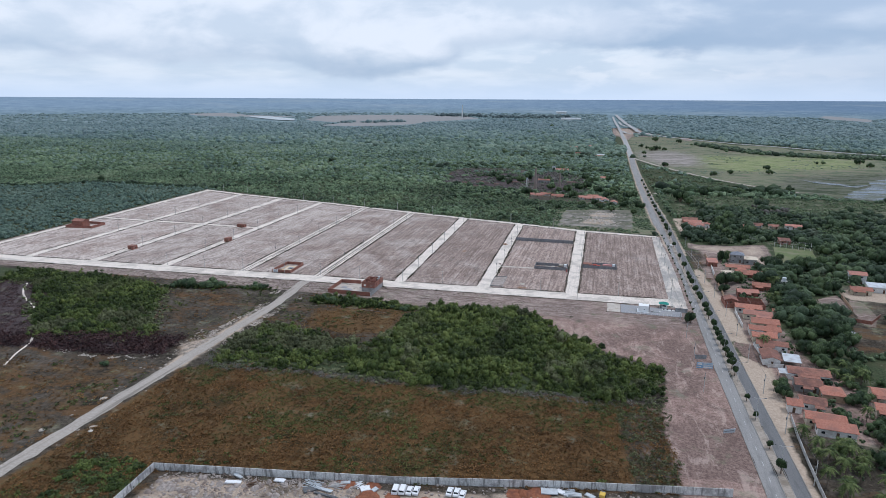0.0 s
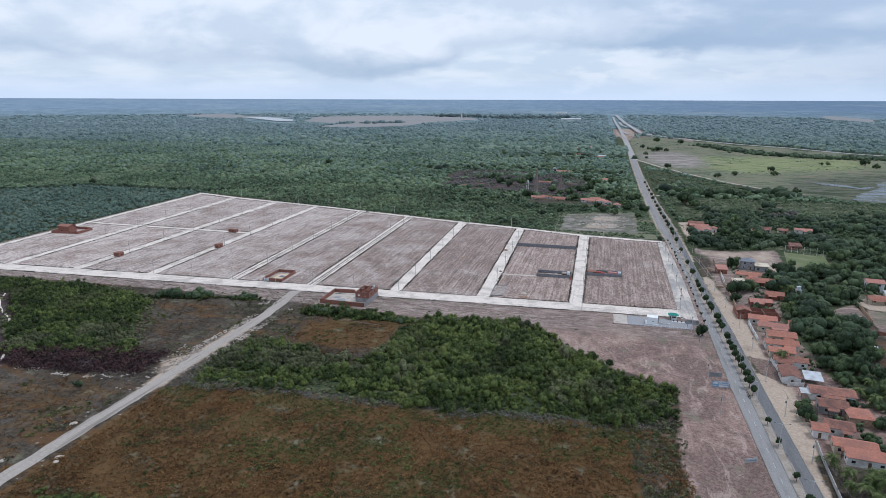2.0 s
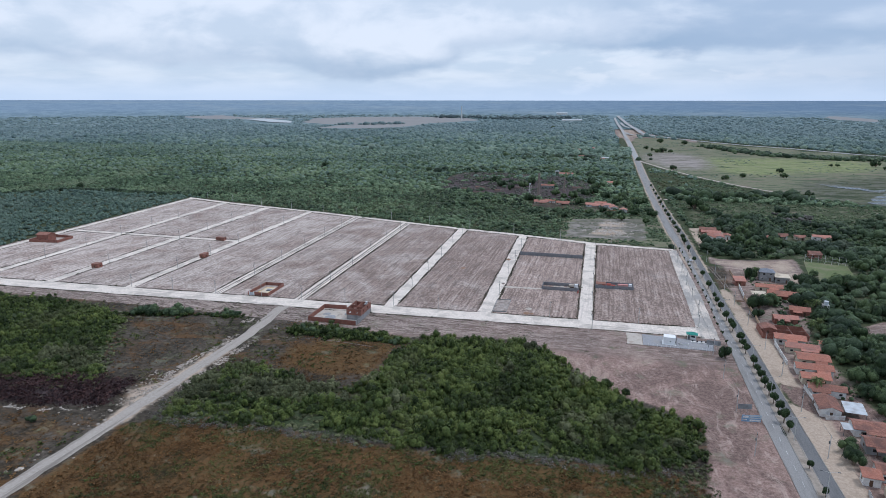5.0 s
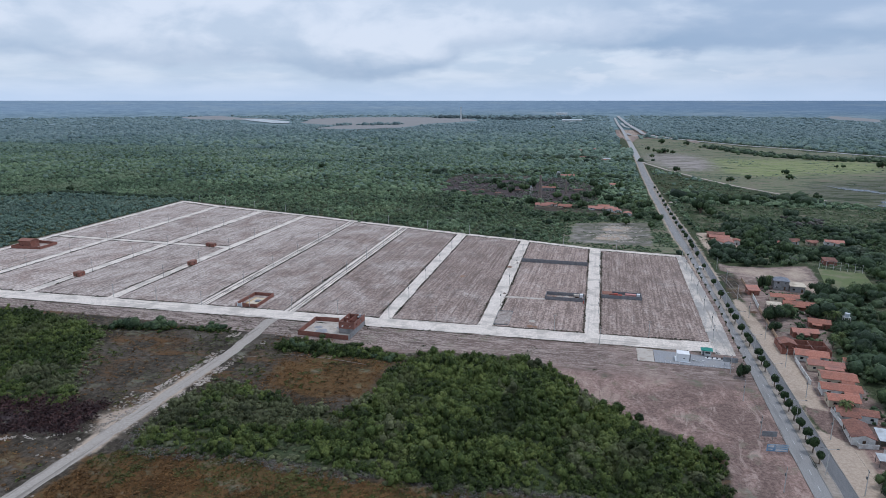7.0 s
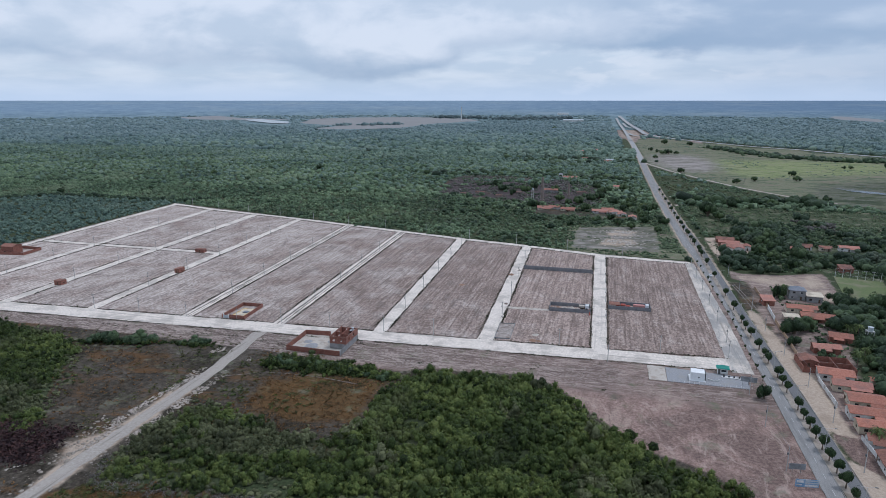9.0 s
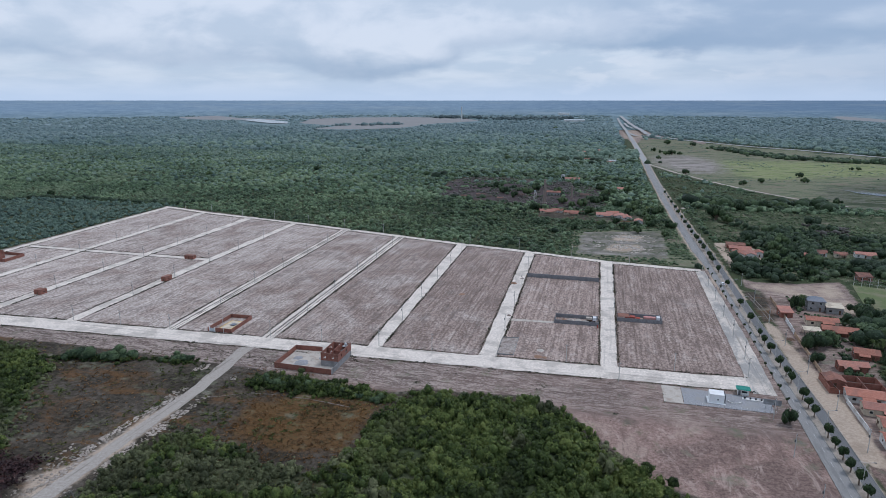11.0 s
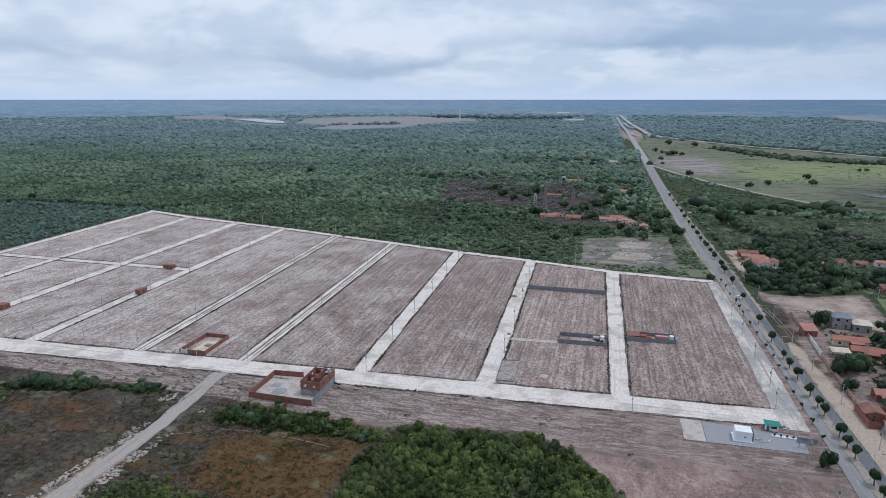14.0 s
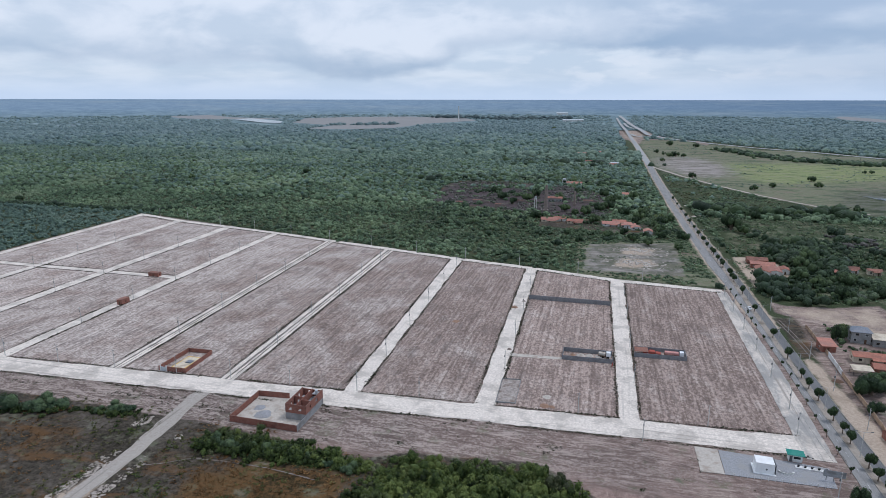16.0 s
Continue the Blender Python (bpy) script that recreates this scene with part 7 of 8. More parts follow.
for i, (hx, hy, r, h, mat, text) in enumerate((
        (-135, -25.5, 3.6, 0.9, M_GRAVEL, "heap of grey gravel in a brick yard"), (-131, -21, 2.2, 0.8, M_SANDHEAP, "heap of pale sand in a brick yard"),
        (-127.5, -18, 2.8, 0.8, M_GRAVEL, "heap of grey grit in a brick yard"), (-139, -21, 2.6, 0.6, M_GRAVEL, "low heap of grey gravel in a yard"),
        (-120.5, -28.5, 1.3, 0.8, M_SANDHEAP, "small heap of sand by the wall"), (-33, 15.8, 2.2, 0.8, M_SANDHEAP, "round heap of pale sand on bare soil"),
        (-33.5, 8.6, 2.4, 0.6, M_CLAYHEAP, "low heap of brown earth by the street"), (-30.5, 8.2, 1.5, 0.5, M_CLAYHEAP, "small heap of brown earth by the street"),
        (-22, 61, 2.2, 1.1, M_SANDHEAP, "heap of tan sand against a block wall"), (-18, 61.4, 2.3, 1.2, M_SANDHEAP, "heap of tan sand inside the enclosure"),
        (-14, 61.2, 2.1, 1.0, M_SANDHEAP, "heap of tan sand near the gate"), (-25.6, 61, 1.7, 0.8, M_CLAYHEAP, "heap of brown sand in the corner"),
        (-61.5, 121, 2.4, 0.9, M_CLAYHEAP, "heap of reddish earth on the street"), (-57.6, 133, 1.4, 0.7, M_RUBBLE, "heap of rubble at the wall end"),
        (-88, 90, 3.0, 0.4, M_CLAYHEAP, "spread heap of ochre earth"), (-55, 60, 1.3, 0.8, M_RUBBLE, "small rubble pile beside the street"),
        (90, 200, 2.5, 0.7, M_RUBBLE, "heap of pale rubble by the roadside"), (84, 62, 2.2, 0.6, M_WOOD, "dark heap of cut branches"), (82, 205, 2.0, 0.6, M_WOOD, "dark heap of branches by the road"))):
    heap(hx, hy, r, h, mat, text, i)

for i, (hx, hy, r, h) in enumerate(((-170.8, -181, 1.3, 0.4), (-173.6, -206.5, 1.2, 0.4), (-157.5, -200.2, 1.4, 0.4), (-156.5, -202.4, 1.0, 0.4))):
    heap(hx, hy, r, h, M_SANDHEAP, "low spread heap of pale sand in the scrub", 60 + i)
ob = thing("walled_lot", -199.3, -2, 0, "low red brick walls round an unfinished pool", "wall", z=0.0)
for a, b in (((0, 0), (0, 20.5)), ((0, 20.5), (12, 21)), ((12, 21), (13, 0.6)), ((13, 0.6), (4.2, 0.2))):
    ln, ang = math.hypot(b[0] - a[0], b[1] - a[1]), math.atan2(b[1] - a[1], b[0] - a[0])
    bm = block(-0.08, -0.08, -0.1, ln + 0.08, 0.08, 2.1)
    bmesh.ops.transform(bm, matrix=Matrix.Translation((*a, 0)) @ Matrix.Rotation(ang, 4, "Z"), verts=bm.verts)
    part("wall_panel", bm, M_BRICK, ob)
part("gate", block(1.2, -0.05, 0, 3.4, 0.05, 1.9), M_SHEET, ob, "pale metal gate")
for q in (0.9, 3.8):
    part("gate_post", block(q - 0.2, -0.2, -0.1, q + 0.2, 0.2, 2.6), M_WHITE, ob)
part("pool_rim", block(3.6, 3.0, 0.0, 10.6, 15.5, 0.5), M_YELLOW, ob, "yellow rendered pool rim")
part("pool_floor", block(4.2, 3.6, 0.5, 10.0, 14.9, 0.54), M_CREAM, ob, "pale rendered pool floor")
part("step", block(7, 8.5, 0.54, 9.6, 11, 1.0), M_BLUESHEET, ob)


def brick_cell(x, y, w, d, h, rot, label):
    ob = thing("brick_cell", x, y, rot, label, "hut", "small brick huts on the plots", 0.0)
    part("wall", shell(w, d, h), M_BRICK, ob)
    part("roof", block(-w / 2 - 0.1, -d / 2 - 0.1, h + 0.003, w / 2 + 0.1, d / 2 + 0.1, h + 0.12), M_TILE_OLD, ob)
    door(ob, 0, -d / 2, 0.9, 2.0, "s", M_WOOD)
    window(ob, w / 2, 0, 1.1, 0.8, 0.7, "e", M_WOOD)


brick_cell(-335.2, 26, 5.2, 4.5, 2.9, 0, "small square red brick hut beside a street")
brick_cell(-280.6, 70, 3.4, 6.2, 2.9, 0, "narrow red brick hut at the street edge")
brick_cell(-301.5, 122.4, 7.5, 3.4, 2.6, 0, "low brown brick hut at the crossing street")
wall_run("brick_compound", [(-449, 76), (-424, 79), (-425.5, 96), (-452, 97)], 2.3, M_BRICK, "red brick yard wall round an unfinished house", "wall", closed=True)
house(-440, 84, 11, 8, 2, 5.8, 1.3, "gable", M_TILE_OLD, M_BRICK, "tall unplastered red brick house in a walled yard", 1, False)


# ---- the entrance corner ----
structure("pavement", prism([(26.6, -22.2), (58.5, -21.6), (59.5, -10.2), (26.6, -7.6)], 0.0, 0.1), M_GRAVEL, "grey gravel forecourt of the site office", "forecourt")
structure("pavement", prism([(19.2, -22.4), (26.4, -22.2), (26.4, -7.5), (19, -7.2)], 0.0, 0.12), M_SANDHEAP, "pale sand pad beside the gravel forecourt", "pad")
structure("pavement", prism([(-53.6, 52.0), (-30.2, 54.0), (-30.2, 56.6), (-53.8, 55.4)], 0.0, 0.24), M_SANDHEAP, "pale path leading to the block yard", "path")


def kiosk():
    ob = thing("site_office", 38.8, -16.2, -3, "white cubic site office with a dark glass side", "office", z=0.1)
    part("wall", shell(5.4, 5.0, 3.4, t=0.2), M_BRIGHT, ob)
    part("flat_roof", block(-2.49, -2.29, 3.2, 2.49, 2.29, 3.36), M_BRIGHT, ob)
    part("plinth", block(-3.3, -3.1, -0.06, 3.2, 2.9, 0.14), M_BRIGHT, ob)
    part("screen", block(2.95, -2.4, 0.1, 3.1, 2.2, 3.4), M_STEEL, ob, "dark slatted side screen")
    bm = bmesh.new()
    rod(bm, (0.4, -2.5, 1.6), (0.4, -2.56, 1.6), 0.32, 0.32, 12)
    part("emblem", bm, M_STEEL, ob, "small dark round emblem")
    window(ob, 2.7, 0.2, 0.9, 2.4, 1.4, "e", M_STEEL)
    door(ob, 2.7, -1.6, 0.95, 2.1, "e", M_GLASS)
    part("parapet", block(-2.7, -2.5, 3.4, 2.7, -2.3, 3.6), M_BRIGHT, ob)


kiosk()
ob = thing("gate_hut", 50, -7.6, -4, "small hut with a teal green hipped roof", "hut", z=0.08)
part("roof", hip(4.6, 3.2, 2.7, 0.9, 0.35), M_GREENROOF, ob)
part("wall", shell(4.0, 2.6, 2.5, t=0.15), M_WHITE, ob)
window(ob, 0.4, -1.3, 1.0, 2.2, 1.0, "s", M_WHITE)
door(ob, -1.4, -1.3, 0.8, 2.0, "s", M_STEEL)
ob = thing("planter", 53.5, -12.5, -3, "long white planter strip with dark tubs", "planter", z=0.1)
part("bed", block(-4.5, -0.7, 0, 5.5, 0.7, 0.35), M_WHITE, ob)
for i in range(5):
    bm = bmesh.new()
    rod(bm, (-3.6 + i * 2, 0.1, 0.35), (-3.6 + i * 2, 0.1, 0.9), 0.3, 0.38, 8)
    part("tub", bm, M_TYRE, ob)
ob = thing("garden_bench", 45.5, -15, 20, "curved white garden bench on gravel", "bench", z=0.1)
for i in range(5):
    a = radians(200 + i * 24)
    bm = block(-0.8, -0.25, 0, 0.8, 0.25, 0.45)
    bmesh.ops.transform(bm, matrix=pose(2.4 * math.cos(a), 2.4 * math.sin(a), 0, 0, 0, math.degrees(a) + 90), verts=bm.verts)
    part("segment", bm, M_WHITE, ob)
post = thing("fence_post", 29, -22.4, 0, "short white fence post at the gravel edge", "post", "white posts along the forecourt", 0.0)
part("shaft", block(-0.07, -0.07, -0.1, 0.07, 0.07, 1.0), M_WHITE, post)
part("cap", block(-0.1, -0.1, 1.0, 0.1, 0.1, 1.06), M_WHITE, post)
for i in range(1, 16):
    copy_thing(post, pose(29 + i * 2, -22.4 + i * 0.04, 0))


def billboard(x, y, w, h, z0, rot, posts, face, label, bars=()):
    ob = thing("billboard", x, y, rot, label, "billboard", z=0.0)
    pan = part("panel", block(-w / 2, -0.04, z0, w / 2, 0.04, z0 + h), face, ob)
    part("panel_back", block(-w / 2 + 0.05, 0.043, z0 + 0.05, w / 2 - 0.05, 0.08, z0 + h - 0.05), M_SIGNBACK, ob)
    for i in range(posts):
        u = -w / 2 + (i + 0.5) * w / posts
        bm = bmesh.new()
        rod(bm, (u, 0.16, -0.2), (u, 0.16, z0 + h - 0.1), 0.08, 0.08, 6)
        part("post", bm, M_STEEL, ob)
    for u0, v0, u1, v1, m in bars:
        part("print_bar", block(-w / 2 + u0 * w, -0.055, z0 + v0 * h, -w / 2 + u1 * w, -0.043, z0 + v1 * h), m, pan)


billboard(58.4, -17.8, 6.2, 2.2, 1.6, -4, 3, M_SIGNBACK, "grey back of a billboard on steel posts")
billboard(61.2, -89.2, 6.8, 2.6, 0.6, 8, 3, M_SIGNBLUE, "blue and white billboard beside the avenue",
          ((0.05, 0.55, 0.34, 0.85, M_WHITE), (0.05, 0.2, 0.28, 0.36, M_WHITE), (0.42, 0.1, 0.97, 0.32, M_WHITE), (0.42, 0.45, 0.97, 0.62, M_SHEET), (0.42, 0.75, 0.97, 0.92, M_SHEET)))
billboard(60.5, -81, 5.0, 2.0, 1.4, 8, 2, M_SIGNBACK, "weathered grey board on posts")
billboard(62.3, -144.5, 4.6, 1.5, 0.5, 24, 2, M_SHEET, "low pale sign board near the road", ((0.08, 0.35, 0.9, 0.6, M_SIGNBACK),))
billboard(-8.0, 52, 1.6, 1.9, 0.2, 70, 1, M_RED, "small red orange board at the street corner")

# ---- lorries and cars ----
def car(x, y, rot, label, paint=None, van=False, z=0.0):
    paint = paint or M_CARWHITE
    ob = thing("van" if van else "car", x, y, rot, label, "van" if van else "car", "vehicles parked in the yard", z)
    L, W = (4.7, 1.85) if van else (4.2, 1.72)
    prof = [(-L / 2, 0.35), (-L / 2 + 0.05, 0.85), (-L / 2 + 0.2, 0.98)] + ([(-L / 2 + 0.25, 1.75), (L / 2 - 1.45, 1.85), (L / 2 - 0.75, 1.1)] if van else [(-L / 2 + 0.5, 1.0), (-L / 2 + 0.95, 1.42), (0.35, 1.46), (L / 2 - 1.15, 1.0)]) + [(L / 2 - 0.15, 0.82), (L / 2, 0.6), (L / 2 - 0.03, 0.35)]
    bm = bmesh.new()
    sides = []
    for s in (-1, 1):
        sides.append([bm.verts.new((u, s * (W / 2 - (0.17 if v > 1.2 else 0.0)), v)) for u, v in prof])
    n = len(prof)
    for i in range(n):
        j = (i + 1) % n
        bm.faces.new((sides[0][i], sides[0][j], sides[1][j], sides[1][i]))
    bm.faces.new(sides[0]), bm.faces.new(sides[1])
    bmesh.ops.recalc_face_normals(bm, faces=bm.faces)
    part("body", bm, paint, ob)
    front = (L / 2 - 1.4, 1.78, L / 2 - 0.8, 1.16) if van else (0.42, 1.40, L / 2 - 1.22, 1.04)
    for name, (u0, v0, u1, v1), k in (("windscreen", front, 1), ("rear_window", (-L / 2 + 0.24, 1.62, -L / 2 + 0.22, 1.1) if van else (-L / 2 + 0.9, 1.36, -L / 2 + 0.56, 1.04), -1)):
        bm = bmesh.new()
        w = W / 2 - 0.24
        vs = [bm.verts.new(p) for p in ((u0 + 0.02 * k, -w, v0 + 0.02), (u0 + 0.02 * k, w, v0 + 0.02), (u1 + 0.02 * k, w, v1 + 0.02), (u1 + 0.02 * k, -w, v1 + 0.02), (u0 - 0.02 * k, -w, v0 - 0.02), (u0 - 0.02 * k, w, v0 - 0.02), (u1 - 0.02 * k, w, v1 - 0.02), (u1 - 0.02 * k, -w, v1 - 0.02))]
        for f in ((0, 1, 2, 3), (7, 6, 5, 4), (0, 4, 5, 1), (1, 5, 6, 2), (2, 6, 7, 3), (3, 7, 4, 0)):
            bm.faces.new([vs[i] for i in f])
        part(name, bm, M_GLASS, ob)
    for s in (-1, 1):
        part("side_window", block(-L / 2 + 1.0, s * (W / 2 - 0.11) - 0.03, 1.06, 0.5, s * (W / 2 - 0.11) + 0.03, 1.36), M_GLASS, ob)
        for u in (-L / 2 + 0.8, L / 2 - 0.8):
            bm = bmesh.new()
            rod(bm, (u, s * (W / 2 - 0.2), 0.32), (u, s * (W / 2 + 0.01), 0.32), 0.32, 0.32, 12)
            wh = part("wheel", bm, M_TYRE, ob)
            bm = bmesh.new()
            rod(bm, (u, s * (W / 2 + 0.011), 0.32), (u, s * (W / 2 + 0.03), 0.32), 0.18, 0.16, 8)
            part("hub", bm, M_STEEL, wh)
    return ob


for i, (cx, cy, van) in enumerate(((-40.8, -206.6, 1), (-38.7, -206.2, 1), (-36.6, -206.1, 0), (-34.6, -205.6, 0), (-24.8, -203.4, 0), (-22.7, -203.2, 0), (-20.8, -203.8, 0))):
    car(cx, cy, 96 - i, "white van parked by the yard wall" if van else "white hatchback car parked in the yard", None, bool(van))
car(65.9 + 1.2, 152, 92, "white car on the avenue", M_CARWHITE, False, 0.06)


def lorry(x, y, rot, label, load, length=7.0, z=0.1):
    ob = thing("lorry", x, y, rot, label, "lorry", z=z)
    part("cab", block(length / 2 - 1.9, -1.1, 0.6, length / 2, 1.1, 2.7, 0.12), M_CARWHITE, ob, "white lorry cab")
    part("windscreen", block(length / 2 - 0.03, -0.9, 1.6, length / 2 + 0.03, 0.9, 2.4), M_GLASS, ob)
    part("chassis", block(-length / 2, -0.5, 0.5, length / 2 - 1.9, 0.5, 0.8), M_STEEL, ob)
    bed = part("bed", block(-length / 2, -1.15, 0.82, length / 2 - 2.1, 1.15, 1.2, 0.03), M_WOOD, ob)
    part("load", block(-length / 2 + 0.15, -1.05, 1.2, length / 2 - 2.3, 1.05, 2.3, 0.1), load, bed)
    for u in (-length / 2 + 1.0, -length / 2 + 2.1, length / 2 - 1.0):
        for s in (-1, 1):
            bm = bmesh.new()
            rod(bm, (u, s * 0.8, 0.5), (u, s * 1.12, 0.5), 0.5, 0.5, 12)
            part("wheel", bm, M_TYRE, ob)


lorry(19.5, 70.6, 0, "white lorry with a faded pink load inside the block walls", M_PINK, 8.5)
ob = thing("goods_stack", 9.8, 71, 0, "stack of dark red goods inside the block walls", "stack", z=0.05)
for i, (u, w, h) in enumerate(((-2.6, 2.4, 1.5), (0.1, 2.6, 1.9), (2.8, 2.3, 1.3))):
    part("bale", block(u - w / 2, -1.2, 0, u + w / 2, 1.2, h, 0.08), M_RED, ob)
lorry(-11.5, 61.8, 0, "white lorry near the gate of the block yard", M_SANDHEAP, 5.5)
canopy(5.0, 70.5, 6, 5, 2.2, 0, M_TILE_OLD, "dark red sheet roof inside the block walls", 0.2)


# ---- kiln chimneys, tank, masts ----
def chimney(x, y, h, r, label):
    ob = thing("chimney", x, y, 0, label, "chimney", "old brick kiln chimneys")
    bm = bmesh.new()
    rod(bm, (0, 0, 2.2), (0, 0, h), r, r * 0.62, 12)
    part("shaft", bm, M_OLDBRICK, ob)
    part("base", block(-r * 1.3, -r * 1.3, -0.2, r * 1.3, r * 1.3, 2.2), M_OLDBRICK, ob)
    bm = bmesh.new()
    rod(bm, (0, 0, h), (0, 0, h + 0.6), r * 0.72, r * 0.74, 12)
    part("rim", bm, M_OLDBRICK, ob)


chimney(-74, 431, 27, 1.9, "tall old brick kiln chimney among ruins")
chimney(-47, 477, 15, 1.3, "weathered brick chimney behind the old kiln")


def tank_tower(x, y, h, w, label):
    ob = thing("water_tower", x, y, 0, label, "water tower")
    for sx in (-1, 1):
        for sy in (-1, 1):
            part("leg", block(sx * w / 2 - 0.15, sy * w / 2 - 0.15, -0.1, sx * w / 2 + 0.15, sy * w / 2 + 0.15, h), M_WHITE, ob)
    part("platform", block(-w / 2 - 0.3, -w / 2 - 0.3, h, w / 2 + 0.3, w / 2 + 0.3, h + 0.25), M_CONC, ob)
    bm = bmesh.new()
    rod(bm, (0, 0, h + 0.25), (0, 0, h + 2.2), w * 0.42, w * 0.5, 12)
    part("tank", bm, M_SHEET, ob)
    part("brace", block(-w / 2, -w / 2 - 0.05, h * 0.5, w / 2, -w / 2 + 0.05, h * 0.5 + 0.2), M_WHITE, ob)


tank_tower(124, 47, 6.0, 2.6, "white concrete water tower among trees")
tank_tower(-70, 650, 5, 5.0, "pale water tower behind the ruins")
tank_tower(-86, 443, 11, 2.2, "small white tank on a tall frame")
for wx, wy, w, d, rot in ((-168, 455, 14, 5, 8), (-150, 470, 20, 4, -4), (-125, 450, 12, 6, 10), (-105, 480, 13, 5, 0), (-30, 500, 18, 6, 4), (5, 455, 9, 6, 12)):
    ob = thing("ruin", wx, wy, rot, "broken walls of an abandoned kiln building", "ruin", "ruined kiln buildings")
    for a, b, c, e, h in ((-w / 2, -d / 2, w / 2, -d / 2 + 0.3, 2.6), (-w / 2, d / 2 - 0.3, w / 2 * 0.4, d / 2, 3.2), (-w / 2, -d / 2 + 0.3, -w / 2 + 0.3, d / 2 - 0.3, 2.2), (w / 2 - 0.3, -d / 2 + 0.3, w / 2, d / 2 * 0.3, 1.6)):
        part("wall_remnant", block(a, b, -0.1, c, e, h), M_GREYPL if w < 12 else M_OLDBRICK, ob)
    part("roof_remnant", block(-w / 2, -d / 2, 2.65, w / 2 * 0.2, d / 2 * 0.4, 2.85), M_TILE_OLD, ob)
house(-70, 500, 16, 8, 3, 4.0, 1.4, "gable", M_TILE_OLD, M_GREYPL, "large grey shed of the abandoned kiln", 1, False)


def far_shed(x, y, w, d, h, label):
    ob = thing("shed", x, y, 4, label, "shed")
    part("wall", shell(w, d, h), M_WHITE, ob)
    part("roof", gable(w, d, h, 3.0, 1.0, 0.3), M_SHEET, ob)


far_shed(-168, 2625, 88, 24, 9, "long distant warehouse with a white roof")
far_shed(-246, 3050, 55, 20, 9, "far white roofed warehouse")
ob = thing("mast", -668, 2560, 0, "tall white mast on the far plain", "mast")
bm = bmesh.new()
rod(bm, (0, 0, -1), (0, 0, 62), 3.2, 2.0, 8)
part("shaft", bm, M_WHITE, ob)
bm = bmesh.new()
rod(bm, (0, 0, 62), (0, 0, 66), 3.4, 3.4, 8)
part("top", bm, M_SHEET, ob)


# ---- poles and lamps ----
pole = thing("power_pole", -108.4, 1.9, 0, "slim concrete power pole with a wooden cross-arm", "pole", "power poles", 0.0)
bm = bmesh.new()
rod(bm, (0, 0, -0.3), (0, 0, 8.6), 0.17, 0.10, 6)
part("shaft", bm, M_POLE, pole)
part("cross_arm", block(-0.8, -0.05, 7.95, 0.8, 0.05, 8.05), M_POLE, pole)
for u in (-0.7, -0.3, 0.3, 0.7):
    bm = bmesh.new()
    rod(bm, (u, 0, 8.05), (u, 0, 8.28), 0.06, 0.05, 5)
    part("insulator", bm, M_GLASS, pole)
part("step_box", block(-0.2, 0.1, 5.6, 0.2, 0.45, 6.4), M_STEEL, pole)
POLES = [(-82.5, 3.4, 3), (-137.3, -0.2, 3), (-164.8, -0.6, 3), (-20.6, 5.9, 3), (2.1, -8.2, 3), (25.5, 8.3, 3), (55.4, 10.4, 40), (57.1, -26.4, 60), (-219.8, -4.8, 3), (-278.4, -6.6, 3), (-249, -6, 3), (-190, -2.6, 3),
         (81.8, -13.1, 88), (82.2, -42.6, 88), (81.4, -75, 88), (80.9, -107.8, 88), (81.6, -139, 88), (82.4, -170, 88), (80.6, 20, 88), (79.3, 51.7, 88), (79.2, 84, 88), (78.6, 118, 88), (77.8, 152, 88), (57.8, -80.3, 80), (57.6, -52, 80), (58, -112, 80)]
for k in range(1, 9):
    for q in range(5):
        yy = 38 + 40 * q
        px = street_x(k, yy)[1] - 0.6
        if yy < back_s(px) - 6:
            POLES.append((px, yy, 90))
for q in range(12):
    px = -440 + 41 * q
    POLES.append((px, float(back_n(px)) - 0.5, -15))
for q in range(6):
    POLES.append((57.6, 30 + 29 * q, 90))
for px, py, pr in POLES:
    copy_thing(pole, pose(px, py, 0, 0, 0, pr))
lamp = thing("street_lamp", 73.4, -132, 0, "tall grey street lamp with two arms on the median", "street lamp", "street lamps", 0.1)
bm = bmesh.new()
rod(bm, (0, 0, -0.2), (0, 0, 9.0), 0.13, 0.08, 6)
part("shaft", bm, M_POLE, lamp)
for s in (-1, 1):
    bm = bmesh.new()
    rod(bm, (0, 0, 8.9), (s * 2.0, 0, 9.3), 0.06, 0.05, 5)
    arm = part("arm", bm, M_POLE, lamp)
    part("lamp_head", block(min(s * 1.9, s * 2.7), -0.16, 9.24, max(s * 1.9, s * 2.7), 0.16, 9.38), M_STEEL, arm)
for q in range(1, 16):
    yy = -132 + 33.0 * q
    copy_thing(lamp, pose(float(along(ROAD_M, yy)), yy, 0.1))
copy_thing(lamp, pose(float(along(ROAD_M, -165)), -165, 0.1))
# wires between the poles by the avenue
def wire(a, b, sag, label):
    bm = bmesh.new()
    rings = []
    for i in range(11):
        p = Vector(a).lerp(Vector(b), i / 10) - Vector((0, 0, sag * 4 * (i / 10) * (1 - i / 10)))
        rings.append([bm.verts.new(p + Vector((0.024 * math.cos(q * 2.094), 0, 0.024 * math.sin(q * 2.094)))) for q in range(3)])
    for r0, r1 in zip(rings[:-1], rings[1:]):
        for q in range(3):
            bm.faces.new((r0[q], r0[(q + 1) % 3], r1[(q + 1) % 3], r1[q]))
    tagged(part("wire", bm, M_STEEL, None), label, "wire", "overhead wires")


